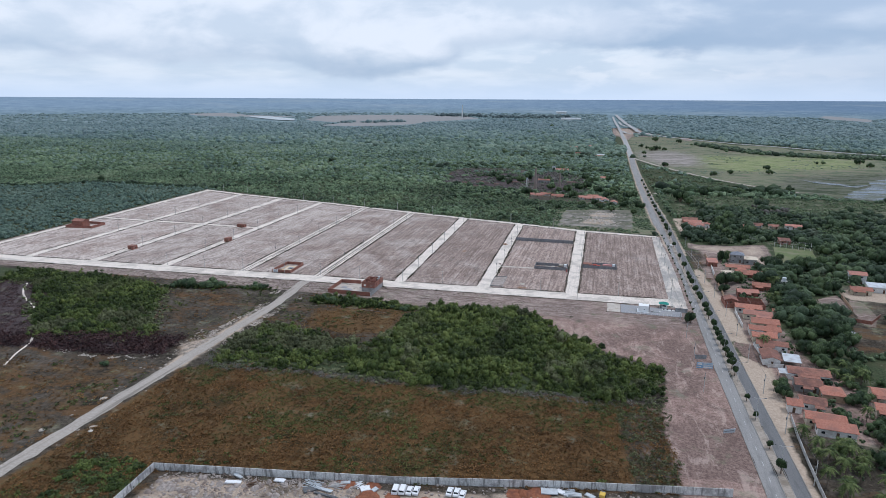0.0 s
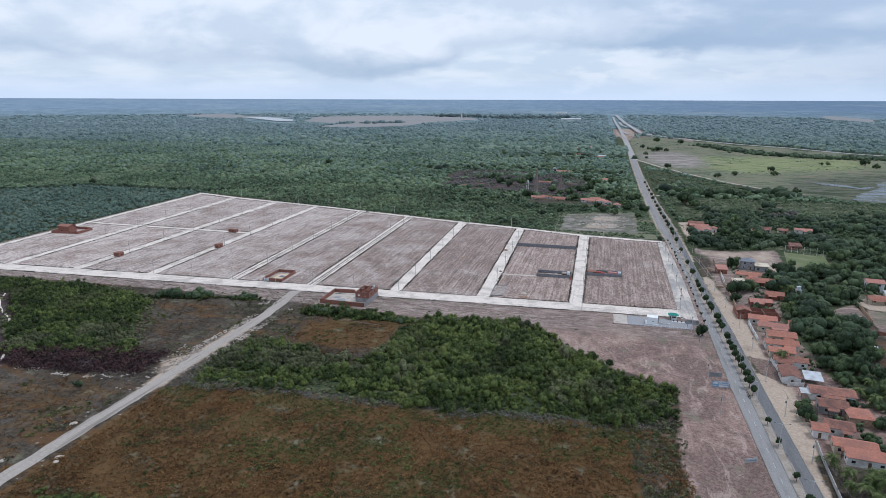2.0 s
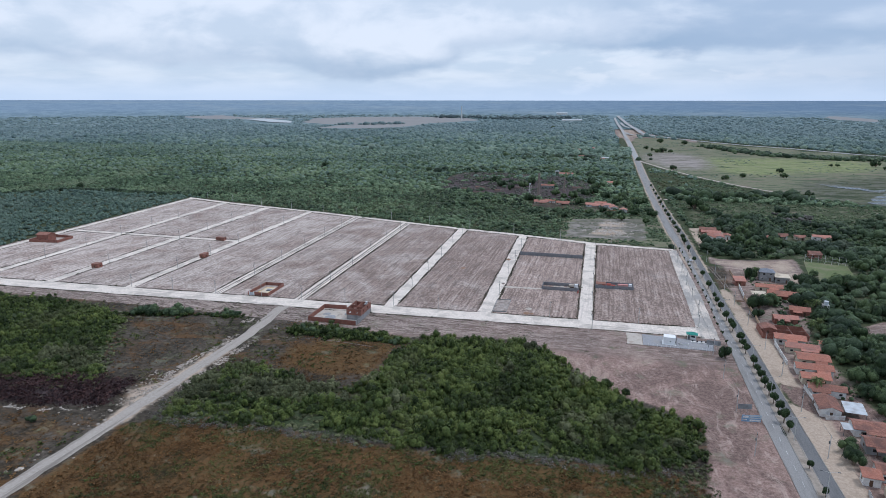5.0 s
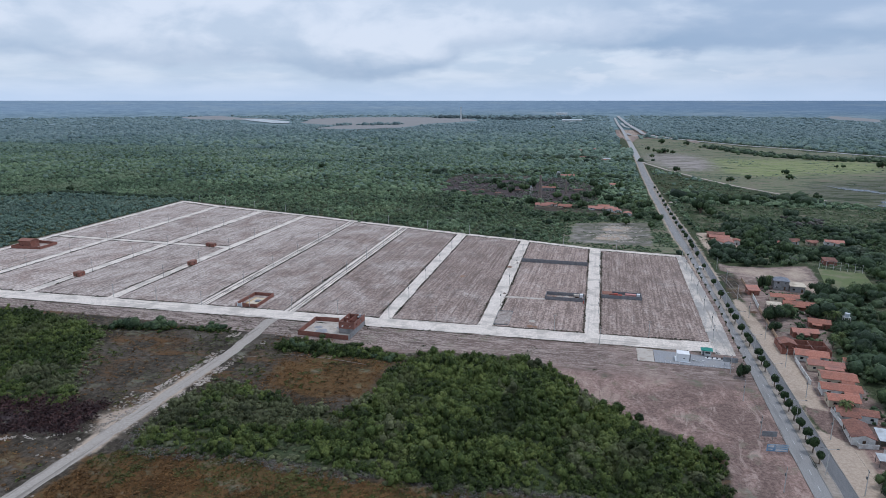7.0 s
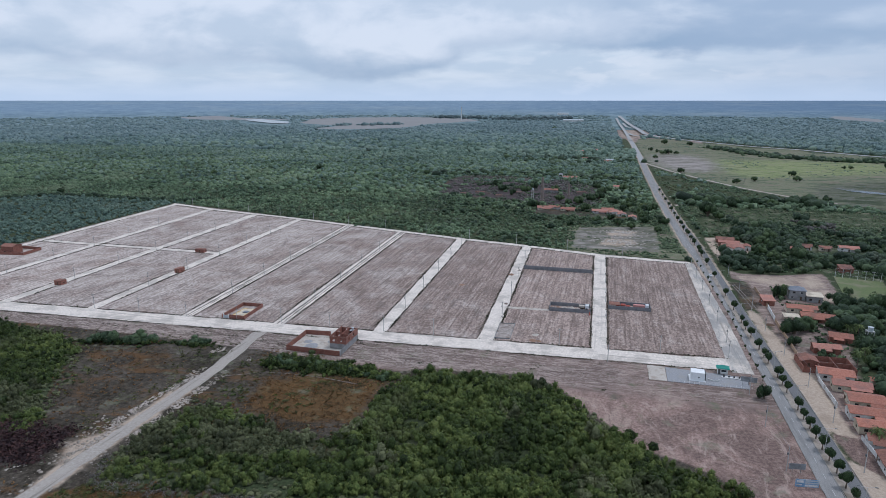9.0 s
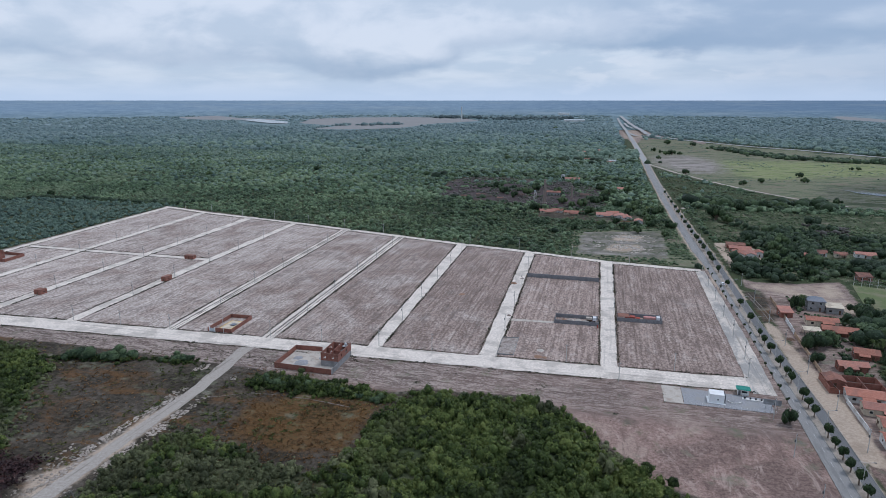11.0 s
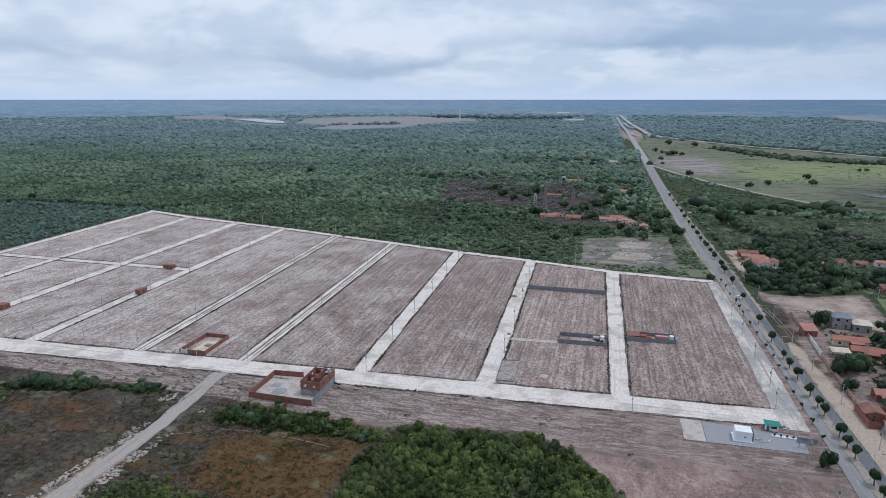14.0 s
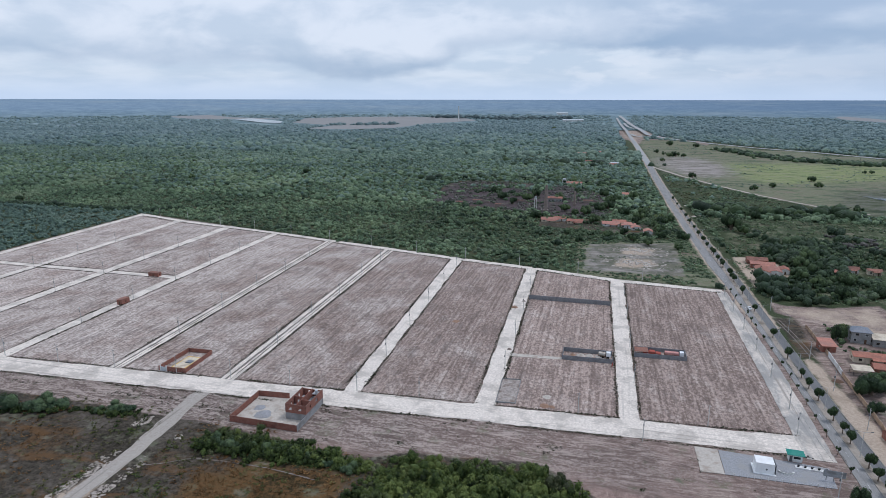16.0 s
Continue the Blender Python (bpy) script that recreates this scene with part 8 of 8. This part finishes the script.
avenue = [(82.4, -170), (81.6, -139), (80.9, -107.8), (81.4, -75), (82.2, -42.6), (81.8, -13.1), (80.6, 20), (79.3, 51.7), (79.2, 84), (78.6, 118), (77.8, 152)]
for a, b in zip(avenue[:-1], avenue[1:]):
    wire((a[0], a[1], 8.25), (b[0], b[1], 8.25), 0.5, "thin dark overhead power wire")
    wire((a[0] + 0.05, a[1] + 0.9, 8.25), (b[0] + 0.05, b[1] + 0.9, 8.25), 0.6, "thin dark overhead power wire")
for a, b in (((57.1, -26.4), (57.6, -52)), ((57.6, -52), (57.8, -80.3)), ((57.8, -80.3), (58, -112)), ((57.1, -26.4), (55.4, 10.4))):
    wire((*a, 8.25), (*b, 8.25), 0.5, "thin dark overhead power wire")


# goal net at the pitch
ob = thing("goal_net", 146.5, 171, -15, "tall white posts and net behind the goal", "net")
for i in range(7):
    bm = bmesh.new()
    rod(bm, (i * 4.2, 0, -0.1), (i * 4.2, 0, 6.0), 0.12, 0.1, 6)
    part("post", bm, M_WHITE, ob)
for z in (2.0, 4.0, 5.9):
    part("cable", block(0, -0.03, z, 25.2, 0.03, z + 0.06), M_WHITE, ob)


# ---- trees ----
def leaf_mesh(name, v, f, mat, rng, size, tall, z):
    v = v * (size, size, tall) + (0, 0, z)
    n = len(v)
    t = np.repeat(rng.uniform(0, 1), n) * 0.4 + 0.6 * value_noise(v[:, 0] * 1.0, v[:, 1] * 1.0 + v[:, 2], size * 0.5, 3)
    return array_mesh(name, v, f, mat, t, True)


def make_tree(x, y, label, group, rng, mat, leaves, leaf, size, tall, bole, lumps=9, flat=0.8, wide=0.42):
    ob = thing("tree", x, y, 0, label, "tree", group, 0.0)
    bm = bmesh.new()
    rod(bm, (0, 0, -0.2), (0.1, 0.05, bole + 0.5), 0.09 * size ** 0.7 + 0.05, 0.06 * size ** 0.7, 7)
    for i in range(5):
        a = i * 1.256 + rng.uniform(-0.4, 0.4)
        rod(bm, (0.06, 0.03, bole * 0.75), (0.55 * size * math.cos(a), 0.55 * size * math.sin(a), bole + tall * 0.45), 0.05 * size ** 0.7, 0.02 * size ** 0.7, 5)
    part("trunk", bm, M_BARK, ob)
    v, f, _ = clump(rng, lumps, 0, leaves, leaf, flat, wide, (0.28, 0.48), 0.22, -0.9)
    v = v[:, :] / (np.abs(v[:, :2]).max(), np.abs(v[:, :2]).max(), 1)
    v[:, 2] /= v[:, 2].max()
    cr = new("crown", leaf_mesh("crown", v, f, mat, rng, size, tall, bole * 0.8))
    cr.parent = ob
    return ob


rng = np.random.default_rng(77)
BIG = [make_tree(*p, "broad dark green mango tree with dense crown", "village trees", rng, M_TREE, 1150, 0.055, 1.0, 1.12, 0.2, 13) for p in ((92.3, 51.4), (99.4, 58.1), (130.7, 109.1), (120.5, 13.6))]
def spread(source, places, jitter=0.18, flat=0.95):
    """Copies of unit trees, scaled to the crown's radius."""
    for i, (px, py, r) in enumerate(places):
        src = source[i % len(source)]
        m = pose(px, py, float(rise(px, py)), 0, 0, (i * 137) % 360)
        k = r * (1 + jitter * (((i * 7919) % 100) / 50 - 1))
        c = copy_thing(src, m)
        c.scale = (k, k, k * flat)


for b, r in zip(BIG, (7.8, 7.2, 7.3, 5.8)):
    b.scale = (r, r, r * 0.85)
spread(BIG, [(88.5, 34.6, 5), (140.7, 130, 4.5), (122.2, 87.3, 4.9), (149.9, 103.4, 8.5), (140.2, 84.7, 5.5), (132.4, 62.9, 5.3), (138.7, 60, 5.2), (148.5, 58.3, 7.7), (151.8, 50.5, 6.3), (114.7, 15.7, 4.7), (128.3, 15.8, 5.8),
             (115.3, -15.4, 5.4), (121.8, -19.9, 5.3), (129.9, -14.5, 5.4), (135.1, -16.1, 4.1), (111.5, -41, 6), (118.5, -35.8, 6.1), (125.2, -30.8, 5.2), (110.5, -57.5, 5.7), (116.1, -57.9, 5.7), (121.7, -58.8, 5.6), (111.6, -72.7, 4.6), (120.2, -68, 3.6), (111.3, -22, 3.2),
             (128.5, 98, 7.5), (162, 106, 8.5), (128, -33, 8), (131, 1, 7), (120, 6, 6.5), (178, 154, 8), (207.2, 137.1, 9), (204.7, 148.5, 7.6), (192.3, 126.9, 7.3), (175.5, 122.1, 8.7), (160.2, 95.6, 7), (89.5, -101.7, 4.2), (87.9, -109.2, 4.1), (104.7, -119.8, 3.8), (112.7, -108.5, 5.2), (117, -105.3, 4.5),
             (112.5, -137.6, 4.1), (112.8, -145, 3.8), (107.8, -152.6, 4.3), (130.3, -86.8, 3.1), (128, -5, 5), (136, 5, 5.5), (126, -45, 5), (133, -40, 5), (128, -62, 5), (140, -12, 4.5), (118, -82, 4), (126, -76, 4.5), (118, 33, 4.5),
             (118, 96, 3), (96, 20, 4), (105, 66, 3), (113, 62, 4), (127, 72, 5), (133, 92, 6), (117, -93, 3.5), (119, -125, 4), (114, -130, 4.5), (125, -122, 5)])
spread(BIG, [(62.0, -28.5, 3.5)], 0, 1.4)
spread(BIG, [(123, 46, 6.5), (131, 43, 7), (139.5, 44, 7.2), (148, 52, 7), (155, 57, 5.5)], 0.05, 0.72)
spread(BIG, [(98.2, 112, 3.0), (101.5, 113.5, 2.7)], 0, 2.3)
CLUMPS = [make_tree(*p, "large dark rounded bush at the edge of bare soil", "bushes at the field edge", rng, M_GROVE, 800, 0.07, 1.0, 0.95, 0.05, 11) for p in ((-232.5, -47), (-221.5, -43))]
for b, r in zip(CLUMPS, (6.6, 6.2)):
    b.scale = (r, r, r)
spread(CLUMPS, [(-226.5, -45, 3.4), (-212.5, -41, 5.4), (-217, -42.5, 3.4), (-191, -38.5, 4.2), (-186, -36.2, 3.4), (-197, -39, 2.4), (-240, -49, 4.0), (-134, -47.5, 4.4), (-127, -48.5, 3.4), (-117.5, -47, 4.2), (-112, -47, 3.0), (-105, -48.5, 2.6), (-97.5, -50, 2.4), (-90, -51, 3.4), (-140, -46.5, 3.4)], 0.12, 1.0)
spread(CLUMPS, [(-193.2, -156.1, 2.4)], 0, 1.15)
# trees of the ruins, the avenue's far side and the meadow
spread(BIG, [(-79, 389, 8), (-24, 383, 8), (-16, 550, 8), (-5, 500, 9), (-11, 462, 7), (18, 540, 7), (4, 428, 8), (18, 410, 7), (3, 337, 5), (32, 350, 7), (50, 326, 6), (44, 400, 8), (-95, 530, 8), (-65, 505, 8), (-131, 500, 7), (-101, 495, 7), (-34, 297, 5), (42, 290, 5), (-20, 448, 7), (-8, 499, 7), (3, 432, 6), (-32, 423, 7), (-76, 391, 5), (-55, 439, 7), (-114, 471, 6), (-44, 420, 5), (-145, 546, 6), (-10, 320, 6), (9, 310, 6), (21, 299, 5.5), (33, 331, 5.5), (-25, 385, 5), (14, 392, 6), (30, 380, 5), (38, 393, 6), (25, 436, 7),
             (96, 381, 11), (105, 367, 9), (89, 478, 6), (137, 469, 7), (154, 465, 7), (170, 457, 7), (103, 187, 6), (119, 209, 7), (125, 184, 7), (112, 225, 7), (125, 240, 8), (135, 215, 7), (145, 195, 6), (118, 255, 8), (108, 285, 7), (130, 275, 8),
             (107.6, 764, 6), (172, 662, 6), (166, 655, 5), (198, 685, 6), (266, 766, 6), (256, 700, 6), (375, 890, 5), (385, 893, 5), (447, 906, 9), (446, 853, 7), (237, 506, 6), (131, 1409, 9), (186, 1370, 9), (84, 1007, 6), (87, 1190, 7), (104, 1102, 7), (116, 1106, 8), (132, 1111, 7), (96, 1150, 6), (103, 413, 7), (125, 443, 7), (-205, 2090, 9), 
             (-660, 345, 6), (-590, 560, 7), (-460, 660, 7)], 0.15, 1.0)

SMALL = [make_tree(*p, "small clipped street tree with round dark crown", "street trees on the avenue", rng, M_STREETTREE, 420, 0.1, 1.35, 2.0, 1.8, 9, 0.9, 0.26) for p in ((73.9, -151.4), (73.6, -130.8), (73.2, -115.9))]
med_y = [-209, -188, -166.1, -92.9, -86, -78, -71, -64, -57, -50, -43, -36, -21, -14, -7, 8, 15, 24, 40, 51, 61, 82, 108, 148, 180, 206, 212, 220, 243, 250, 262, 278, 285, 303, 322, 346, 372, 399, 430, 465, 500, 538]
for i, yy in enumerate(med_y):
    c = copy_thing(SMALL[i % 3], pose(float(along(ROAD_M, yy)) - 0.1, yy, 0.1, 0, 0, i * 77))
    k = 1.35 + 0.45 * ((i * 37) % 10) / 10
    c.scale = (k, k, k)
YOUNG = [make_tree(*p, "thin young wind-leaned street tree", "young trees beside the avenue", rng, M_STREETTREE, 70, 0.24, 0.85, 1.5, 1.9, 3, 0.9) for p in ((62.3, 182.2), (62.8, 169.8))]
for i, yy in enumerate((154, 139.3, 128.9, 118.8, 103.3, 88.6, 72.7, 60.2, 48.6, 35.4, 23.4, 11, -0.2, -11.7)):
    c = copy_thing(YOUNG[i % 2], pose(float(along(ROAD_L, yy)) - 0.9, yy, 0.05, 0, 6, i * 50))
    k = 0.8 + 0.35 * ((i * 29) % 10) / 10
    c.scale = (k, k, k)


def make_palm(x, y, rng, h, label):
    ob = thing("palm_tree", x, y, 0, label, "palm", "coconut palms", 0.0)
    bm = bmesh.new()
    pts = [Vector((0.5 * (i / 5) ** 2, 0.2 * (i / 5) ** 2, h * i / 5 - 0.1)) for i in range(6)]
    for i, (a, b) in enumerate(zip(pts[:-1], pts[1:])):
        rod(bm, a, b, 0.2 - 0.02 * i, 0.18 - 0.02 * i, 7)
    part("trunk", bm, M_BARK, ob)
    top = pts[-1]
    for k in range(27):
        az, el = k * 2.4 + rng.uniform(-0.2, 0.2), rng.uniform(-0.3, 1.35)
        V, F = [], []
        out = Vector((math.cos(az), math.sin(az), 0))
        side = Vector((-math.sin(az), math.cos(az), 0))
        n, ln = 9, rng.uniform(2.5, 3.3)
        for i in range(n + 1):
            q = i / n
            V.append(top + out * (ln * q * math.cos(el * (1 - q * 0.6))) + Vector((0, 0, ln * (math.sin(el) * q - 0.95 * q * q))))
        for i in range(n):
            w = 0.62 * math.sin(math.pi * (0.15 + 0.8 * (i + 1) / n)) + 0.14
            for sg in (-1, 1):
                V.append((V[i] + V[i + 1]) / 2 + side * sg * w + out * 0.35 - Vector((0, 0, w * 0.4)))
                F.append((i, i + 1, len(V) - 1))
        me = array_mesh("frond", np.array([tuple(v) for v in V]), np.array(F), M_PALM, np.full(len(V), rng.uniform(0, 1)))
        fr = new("frond", me)
        fr.parent = ob
    return ob


PALMS = [make_palm(85.8, -141.8, rng, 5.0, "coconut palm with drooping fronds in a garden"), make_palm(89, -159.1, rng, 6.4, "tall coconut palm with drooping fronds"), make_palm(96, -146.6, rng, 4.0, "young coconut palm with wide fronds")]
for i, (px, py) in enumerate(((86.6, -155.4), (85.9, -169.8), (99.9, -146.8), (93.3, -162.3), (96.8, -164.5), (116.1, -89.5), (122.2, -87.8), (112.7, -121.9), (113.4, -84.6), (92.3, -55), (91, -172), (89, -147), (93, -153), (88, -180), (94, -186), (100, -158), (101, -172), (106, -166), (112, -158), (96, -156), (103, -151), (98, -178), (106, -178), (109, -150),
                             (118, 58), (121, 52), (125, 20), (116, 27), (103, 118), (35, 470), (42, 455), (30, 452), (40, 420), (34, 405), (118, -78), (124, -82), (109, 16))):
    c = copy_thing(PALMS[i % 3], pose(px, py, 0, 0, 0, i * 61))
    k = 0.85 + 0.4 * ((i * 43) % 10) / 10
    c.scale = (k, k, k)


# spoil and broken crust thrown up on both sides of the dirt road
spoil_forms = [clump(rng, 2, 0, 0, 0.2, 0.5, 0.5, (0.5, 0.8), 0.45, 0.0) for _ in range(8)]
x, y = jittered(-182, -150, -128, -20, 0.62, 87)
side = x - np.interp(y, DIRT_Y, DIRT_X)
n = fbm(x, y, 5, 86)
west_ridge = (np.abs(side + np.interp(y, [-118, -103, -95, -85, -75, -66], [4.6, 8.2, 7.4, 6.4, 4.8, 3.8])) < 1.2) & (y < -66) & (n > 0.36)
east_heaps = (np.abs(side - 6.4) < 2.2) & (((y < -76) & (y > -95)) | ((y < -101) & (y > -116))) & (n > 0.44)
mouth = (((np.abs(side - 8) < 3.5) & (np.abs(y + 41) < 7)) | ((np.abs(side + 9.5) < 2.5) & (np.abs(y + 41) < 4))) & (n > 0.58)
k = west_ridge | east_heaps | mouth
x, y = x[k], y[k]
s = 0.12 + 0.5 * rng.uniform(0, 1, len(x)) ** 2.6
mass("rubble", M_DIRT, x, y, s * 1.6, s * 0.55, rng.uniform(0, 1, len(x)), spoil_forms, "pale spoil and broken crust beside the dirt road", "rubble", 87)


# ---- the junk yard ----
rgj = random.Random(5)
def sheet_scrap(x, y, w, d, rot, mat, label):
    ob = thing("scrap_sheet", x, y, rot, label, "scrap", "scrap in the yard", 0.25)
    bm = block(-w / 2, -d / 2, 0, w / 2, d / 2, 0.06)
    bmesh.ops.subdivide_edges(bm, edges=bm.edges[:], cuts=2, use_grid_fill=True)
    for v in bm.verts:
        v.co.z += rgj.uniform(0, 0.25)
    part("sheet", bm, mat, ob)
    part("bent_edge", block(-w / 2, -d / 2 - 0.08, 0, w / 2, -d / 2, 0.35), mat, ob)


for sx, sy, w, d, r, m in ((-90.3, -216, 5, 1.4, 12, M_CARWHITE), (-77, -211.4, 3.4, 1.6, 2, M_CARWHITE), (-90.6, -212.8, 3.6, 1.0, -20, M_SHEET), (-62, -212, 6, 1.2, -8, M_SHEET), (-57, -207, 3, 1.4, 20, M_SHEET), (-50, -208.3, 3, 2.5, 30, M_CARWHITE), (-47, -208, 2, 1.6, 60, M_SHEET),
                           (4, -195, 5, 3, 10, M_SHEET), (8, -194.5, 4, 2, -20, M_CARWHITE), (11, -194.6, 5, 1.8, 5, M_SHEET), (16, -194, 3, 1.5, -30, M_SHEET), (-66, -213, 4, 2.6, 40, M_STEEL), (-60, -214.5, 8, 0.8, -6, M_STEEL)):
    sheet_scrap(sx, sy, w, d, r, m, "bent pale metal sheet lying in the yard" if m is not M_STEEL else "dark scrap metal lying in the yard")
for i in range(44):
    hx = rgj.uniform(-114, -48)
    heap(hx, -219 + (hx + 116) * 0.19 - rgj.uniform(0, 11), rgj.uniform(0.7, 1.7), rgj.uniform(0.4, 1.0), M_RUBBLE, "heap of broken rubble in the yard", 100 + i, "rubble")


def bundle(x, y, n, length, rot, mat, label):
    """Loose lengths of pipe or timber lying across each other."""
    ob = thing("scrap_bundle", x, y, rot, label, "scrap", "scrap in the yard", 0.05)
    for k in range(n):
        bm = bmesh.new()
        a, l = radians(rgj.uniform(-16, 16)), length * rgj.uniform(0.7, 1.1)
        cx_, cy_, z = rgj.uniform(-0.6, 0.6), (k - n / 2) * 0.34, 0.16 + 0.14 * (k % 3)
        rod(bm, (cx_ - l / 2 * math.cos(a), cy_ - l / 2 * math.sin(a), z), (cx_ + l / 2 * math.cos(a), cy_ + l / 2 * math.sin(a), z + rgj.uniform(0, 0.3)), 0.12, 0.12, 6)
        part("length", bm, mat, ob)


bundle(-66, -210.5, 9, 6.5, -6, M_SHEET, "loose pale pipes lying in the yard")
bundle(-58.5, -209, 7, 5.0, 8, M_CONC, "loose grey beams lying in the yard")
bundle(-52.5, -207, 8, 2.6, 55, M_CARWHITE, "tangle of white lengths in the yard")
bundle(-84, -215.5, 6, 3.0, 20, M_WOOD, "old timber lying in the yard")
bundle(10, -194.2, 9, 3.6, 15, M_SHEET, "tangle of pale lengths beside the yard wall")
for sx, sy, r in ((-57, -206.5, 3.4), (-48.5, -206.8, 3.0), (-41, -209.8, 2.4), (1, -195.5, 3.6), (-6, -198.6, 2.8)):
    heap(sx, sy, r, 0.35, M_REDEARTH, "spread red earth on the yard floor", 160 + int(sx))
heap(-48, -211, 3.5, 0.8, M_REDEARTH, "spread heap of red earth in the yard", 140)
heap(-31, -209.5, 2.5, 0.5, M_REDEARTH, "low heap of red earth near the cars", 141)
heap(-3, -198, 2.5, 1.2, M_REDEARTH, "heap of red earth beside the wall", 142)
ob = thing("dumper", 19.5, -193.5, 80, "small yellow dumper parked by the yard wall", "dumper", z=0.0)
part("skip", block(-1.3, -0.8, 0.7, 0.6, 0.8, 1.7, 0.1), M_YELLOW, ob)
part("engine", block(0.6, -0.6, 0.5, 1.6, 0.6, 1.3, 0.08), M_STEEL, ob)
for u in (-0.8, 1.1):
    for s in (-1, 1):
        bm = bmesh.new()
        rod(bm, (u, s * 0.6, 0.42), (u, s * 0.9, 0.42), 0.42, 0.42, 10)
        part("wheel", bm, M_TYRE, ob)
# broken stones strewn about
stone_forms = []
rng = np.random.default_rng(9)
for _ in range(5):
    bm = bmesh.new()
    bmesh.ops.create_icosphere(bm, subdivisions=1, radius=1.0)
    sv = np.array([q.co for q in bm.verts]) * rng.uniform(0.6, 1.2, (len(bm.verts), 1))
    bm.verts.ensure_lookup_table()
    sf = np.array([[q.index for q in t.verts] for t in bm.faces])
    bm.free()
    stone_forms.append((sv, sf))
x = np.concatenate([rng.uniform(-114, -50, 2600), rng.uniform(-50, 50, 700)])
y = -216 + (x + 118) * 0.195 - rng.uniform(1, 16, len(x))
s = 0.1 + 0.6 * rng.uniform(0, 1, len(x)) ** 4
mass("rubble", M_RUBBLE, x, y, s, s * 0.7, s * 0, stone_forms, "broken stones strewn over the yard", "rubble", 30)
y = np.concatenate([rng.uniform(-135, -60, 900), rng.normal(-122, 14, 500), rng.uniform(-215, -170, 120)])
x = np.where(y > -110, np.where(rng.uniform(0, 1, len(y)) < 0.75, -170, -157.5), -166) + rng.normal(0, 1.0, len(y)) + np.where(y < -105, rng.normal(0, 6, len(y)), 0)
k = (np.abs(x - np.interp(y, DIRT_Y, DIRT_X)) > 3.4) & (fbm(x, y, 5, 89) > 0.42)
x, y = x[k], y[k]
s = 0.1 + 0.5 * rng.uniform(0, 1, len(x)) ** 3
mass("rubble", M_MEDIAN, x, y, s * 1.5, s * 0.4, s * 0, stone_forms, "pale stones dumped beside the dirt road", "rubble", 31)

wall_run("boundary_wall", [(140, -1), (154, -6), (163, 8)], 1.8, M_BRICK, "low red brick wall round an overgrown lot")

# patches of white sand on the field beyond the plots
x = np.concatenate([rng.normal(9, 8, 320), rng.normal(12, 8, 260), rng.uniform(-22, 36, 80)])
y = np.concatenate([rng.normal(238, 7, 320), rng.normal(279, 7, 260), rng.uniform(214, 304, 80)])
k = (inside(SANDFIELD, x, y) > 2) & (fbm(x, y, 9, 87) > 0.45)
x, y = x[k], y[k]
s = 0.3 + 0.9 * rng.uniform(0, 1, len(x)) ** 2
mass("sand", M_SANDHEAP, x, y, s * 1.4, s * 0.05, s * 0, stone_forms, "white sand lying on a bare field", "sand", 38)

# flecks of pale ash along the burnt scrub
d = rng.uniform(0, 1, 420)
x = -239 + 60 * d + rng.normal(0, 1.2, 420)
y = np.interp(x, [-238.8, -231.0, -224.3, -210.3, -202.3, -193.9, -184.1, -178.7], [-147.2, -148.4, -147.2, -148.5, -148.9, -146.5, -145.7, -137.8]) + rng.normal(0, 0.9, 420)
k = fbm(x, y, 7, 88) > 0.47
x, y = x[k], y[k]
s = rng.uniform(0.15, 0.6, len(x))
mass("ash", M_SANDHEAP, x, y, s, s * 0.15, s * 0, stone_forms, "flecks of pale ash along the burnt scrub", "ash", 37)

# bushes, fruit trees and hedges in the gardens between the houses
x, y = jittered(90, 134, -190, 132, 3.3, 91)
k = (inside(VILLAGE, x, y) > 1.5) & (fbm(x, y, 14, 92) > 0.42) & (x > 95 + 5 * fbm(x, y, 20, 93))
for hx, hy, w, d in PLACES + [(111.5, 110, 14, 10), (121, 107, 10, 7), (98, 10, 16, 16), (98.5, -76, 8, 8)]:
    k &= (np.abs(x - hx) > w / 2 + 1.2) | (np.abs(y - hy) > d / 2 + 1.2)
k &= (y > -138) | (rng.uniform(0, 1, len(x)) < 0.25)
x, y = x[k], y[k]
s = 0.7 + 1.7 * rng.uniform(0, 1, len(x)) ** 1.8
dark = rng.uniform(0, 1, len(x)) < 0.55
for sel, mat, text, sd in ((dark, M_GROVE, "dark garden bushes and fruit trees between houses", 93), (~dark, M_BUSH, "olive green garden bushes between houses", 94)):
    mass("garden_bushes", mat, x[sel], y[sel], s[sel], s[sel] * rng.uniform(0.9, 1.4, sel.sum()), np.clip(rng.normal(0.5, 0.25, sel.sum()), 0, 1), bush_forms, text, "bushes", sd)
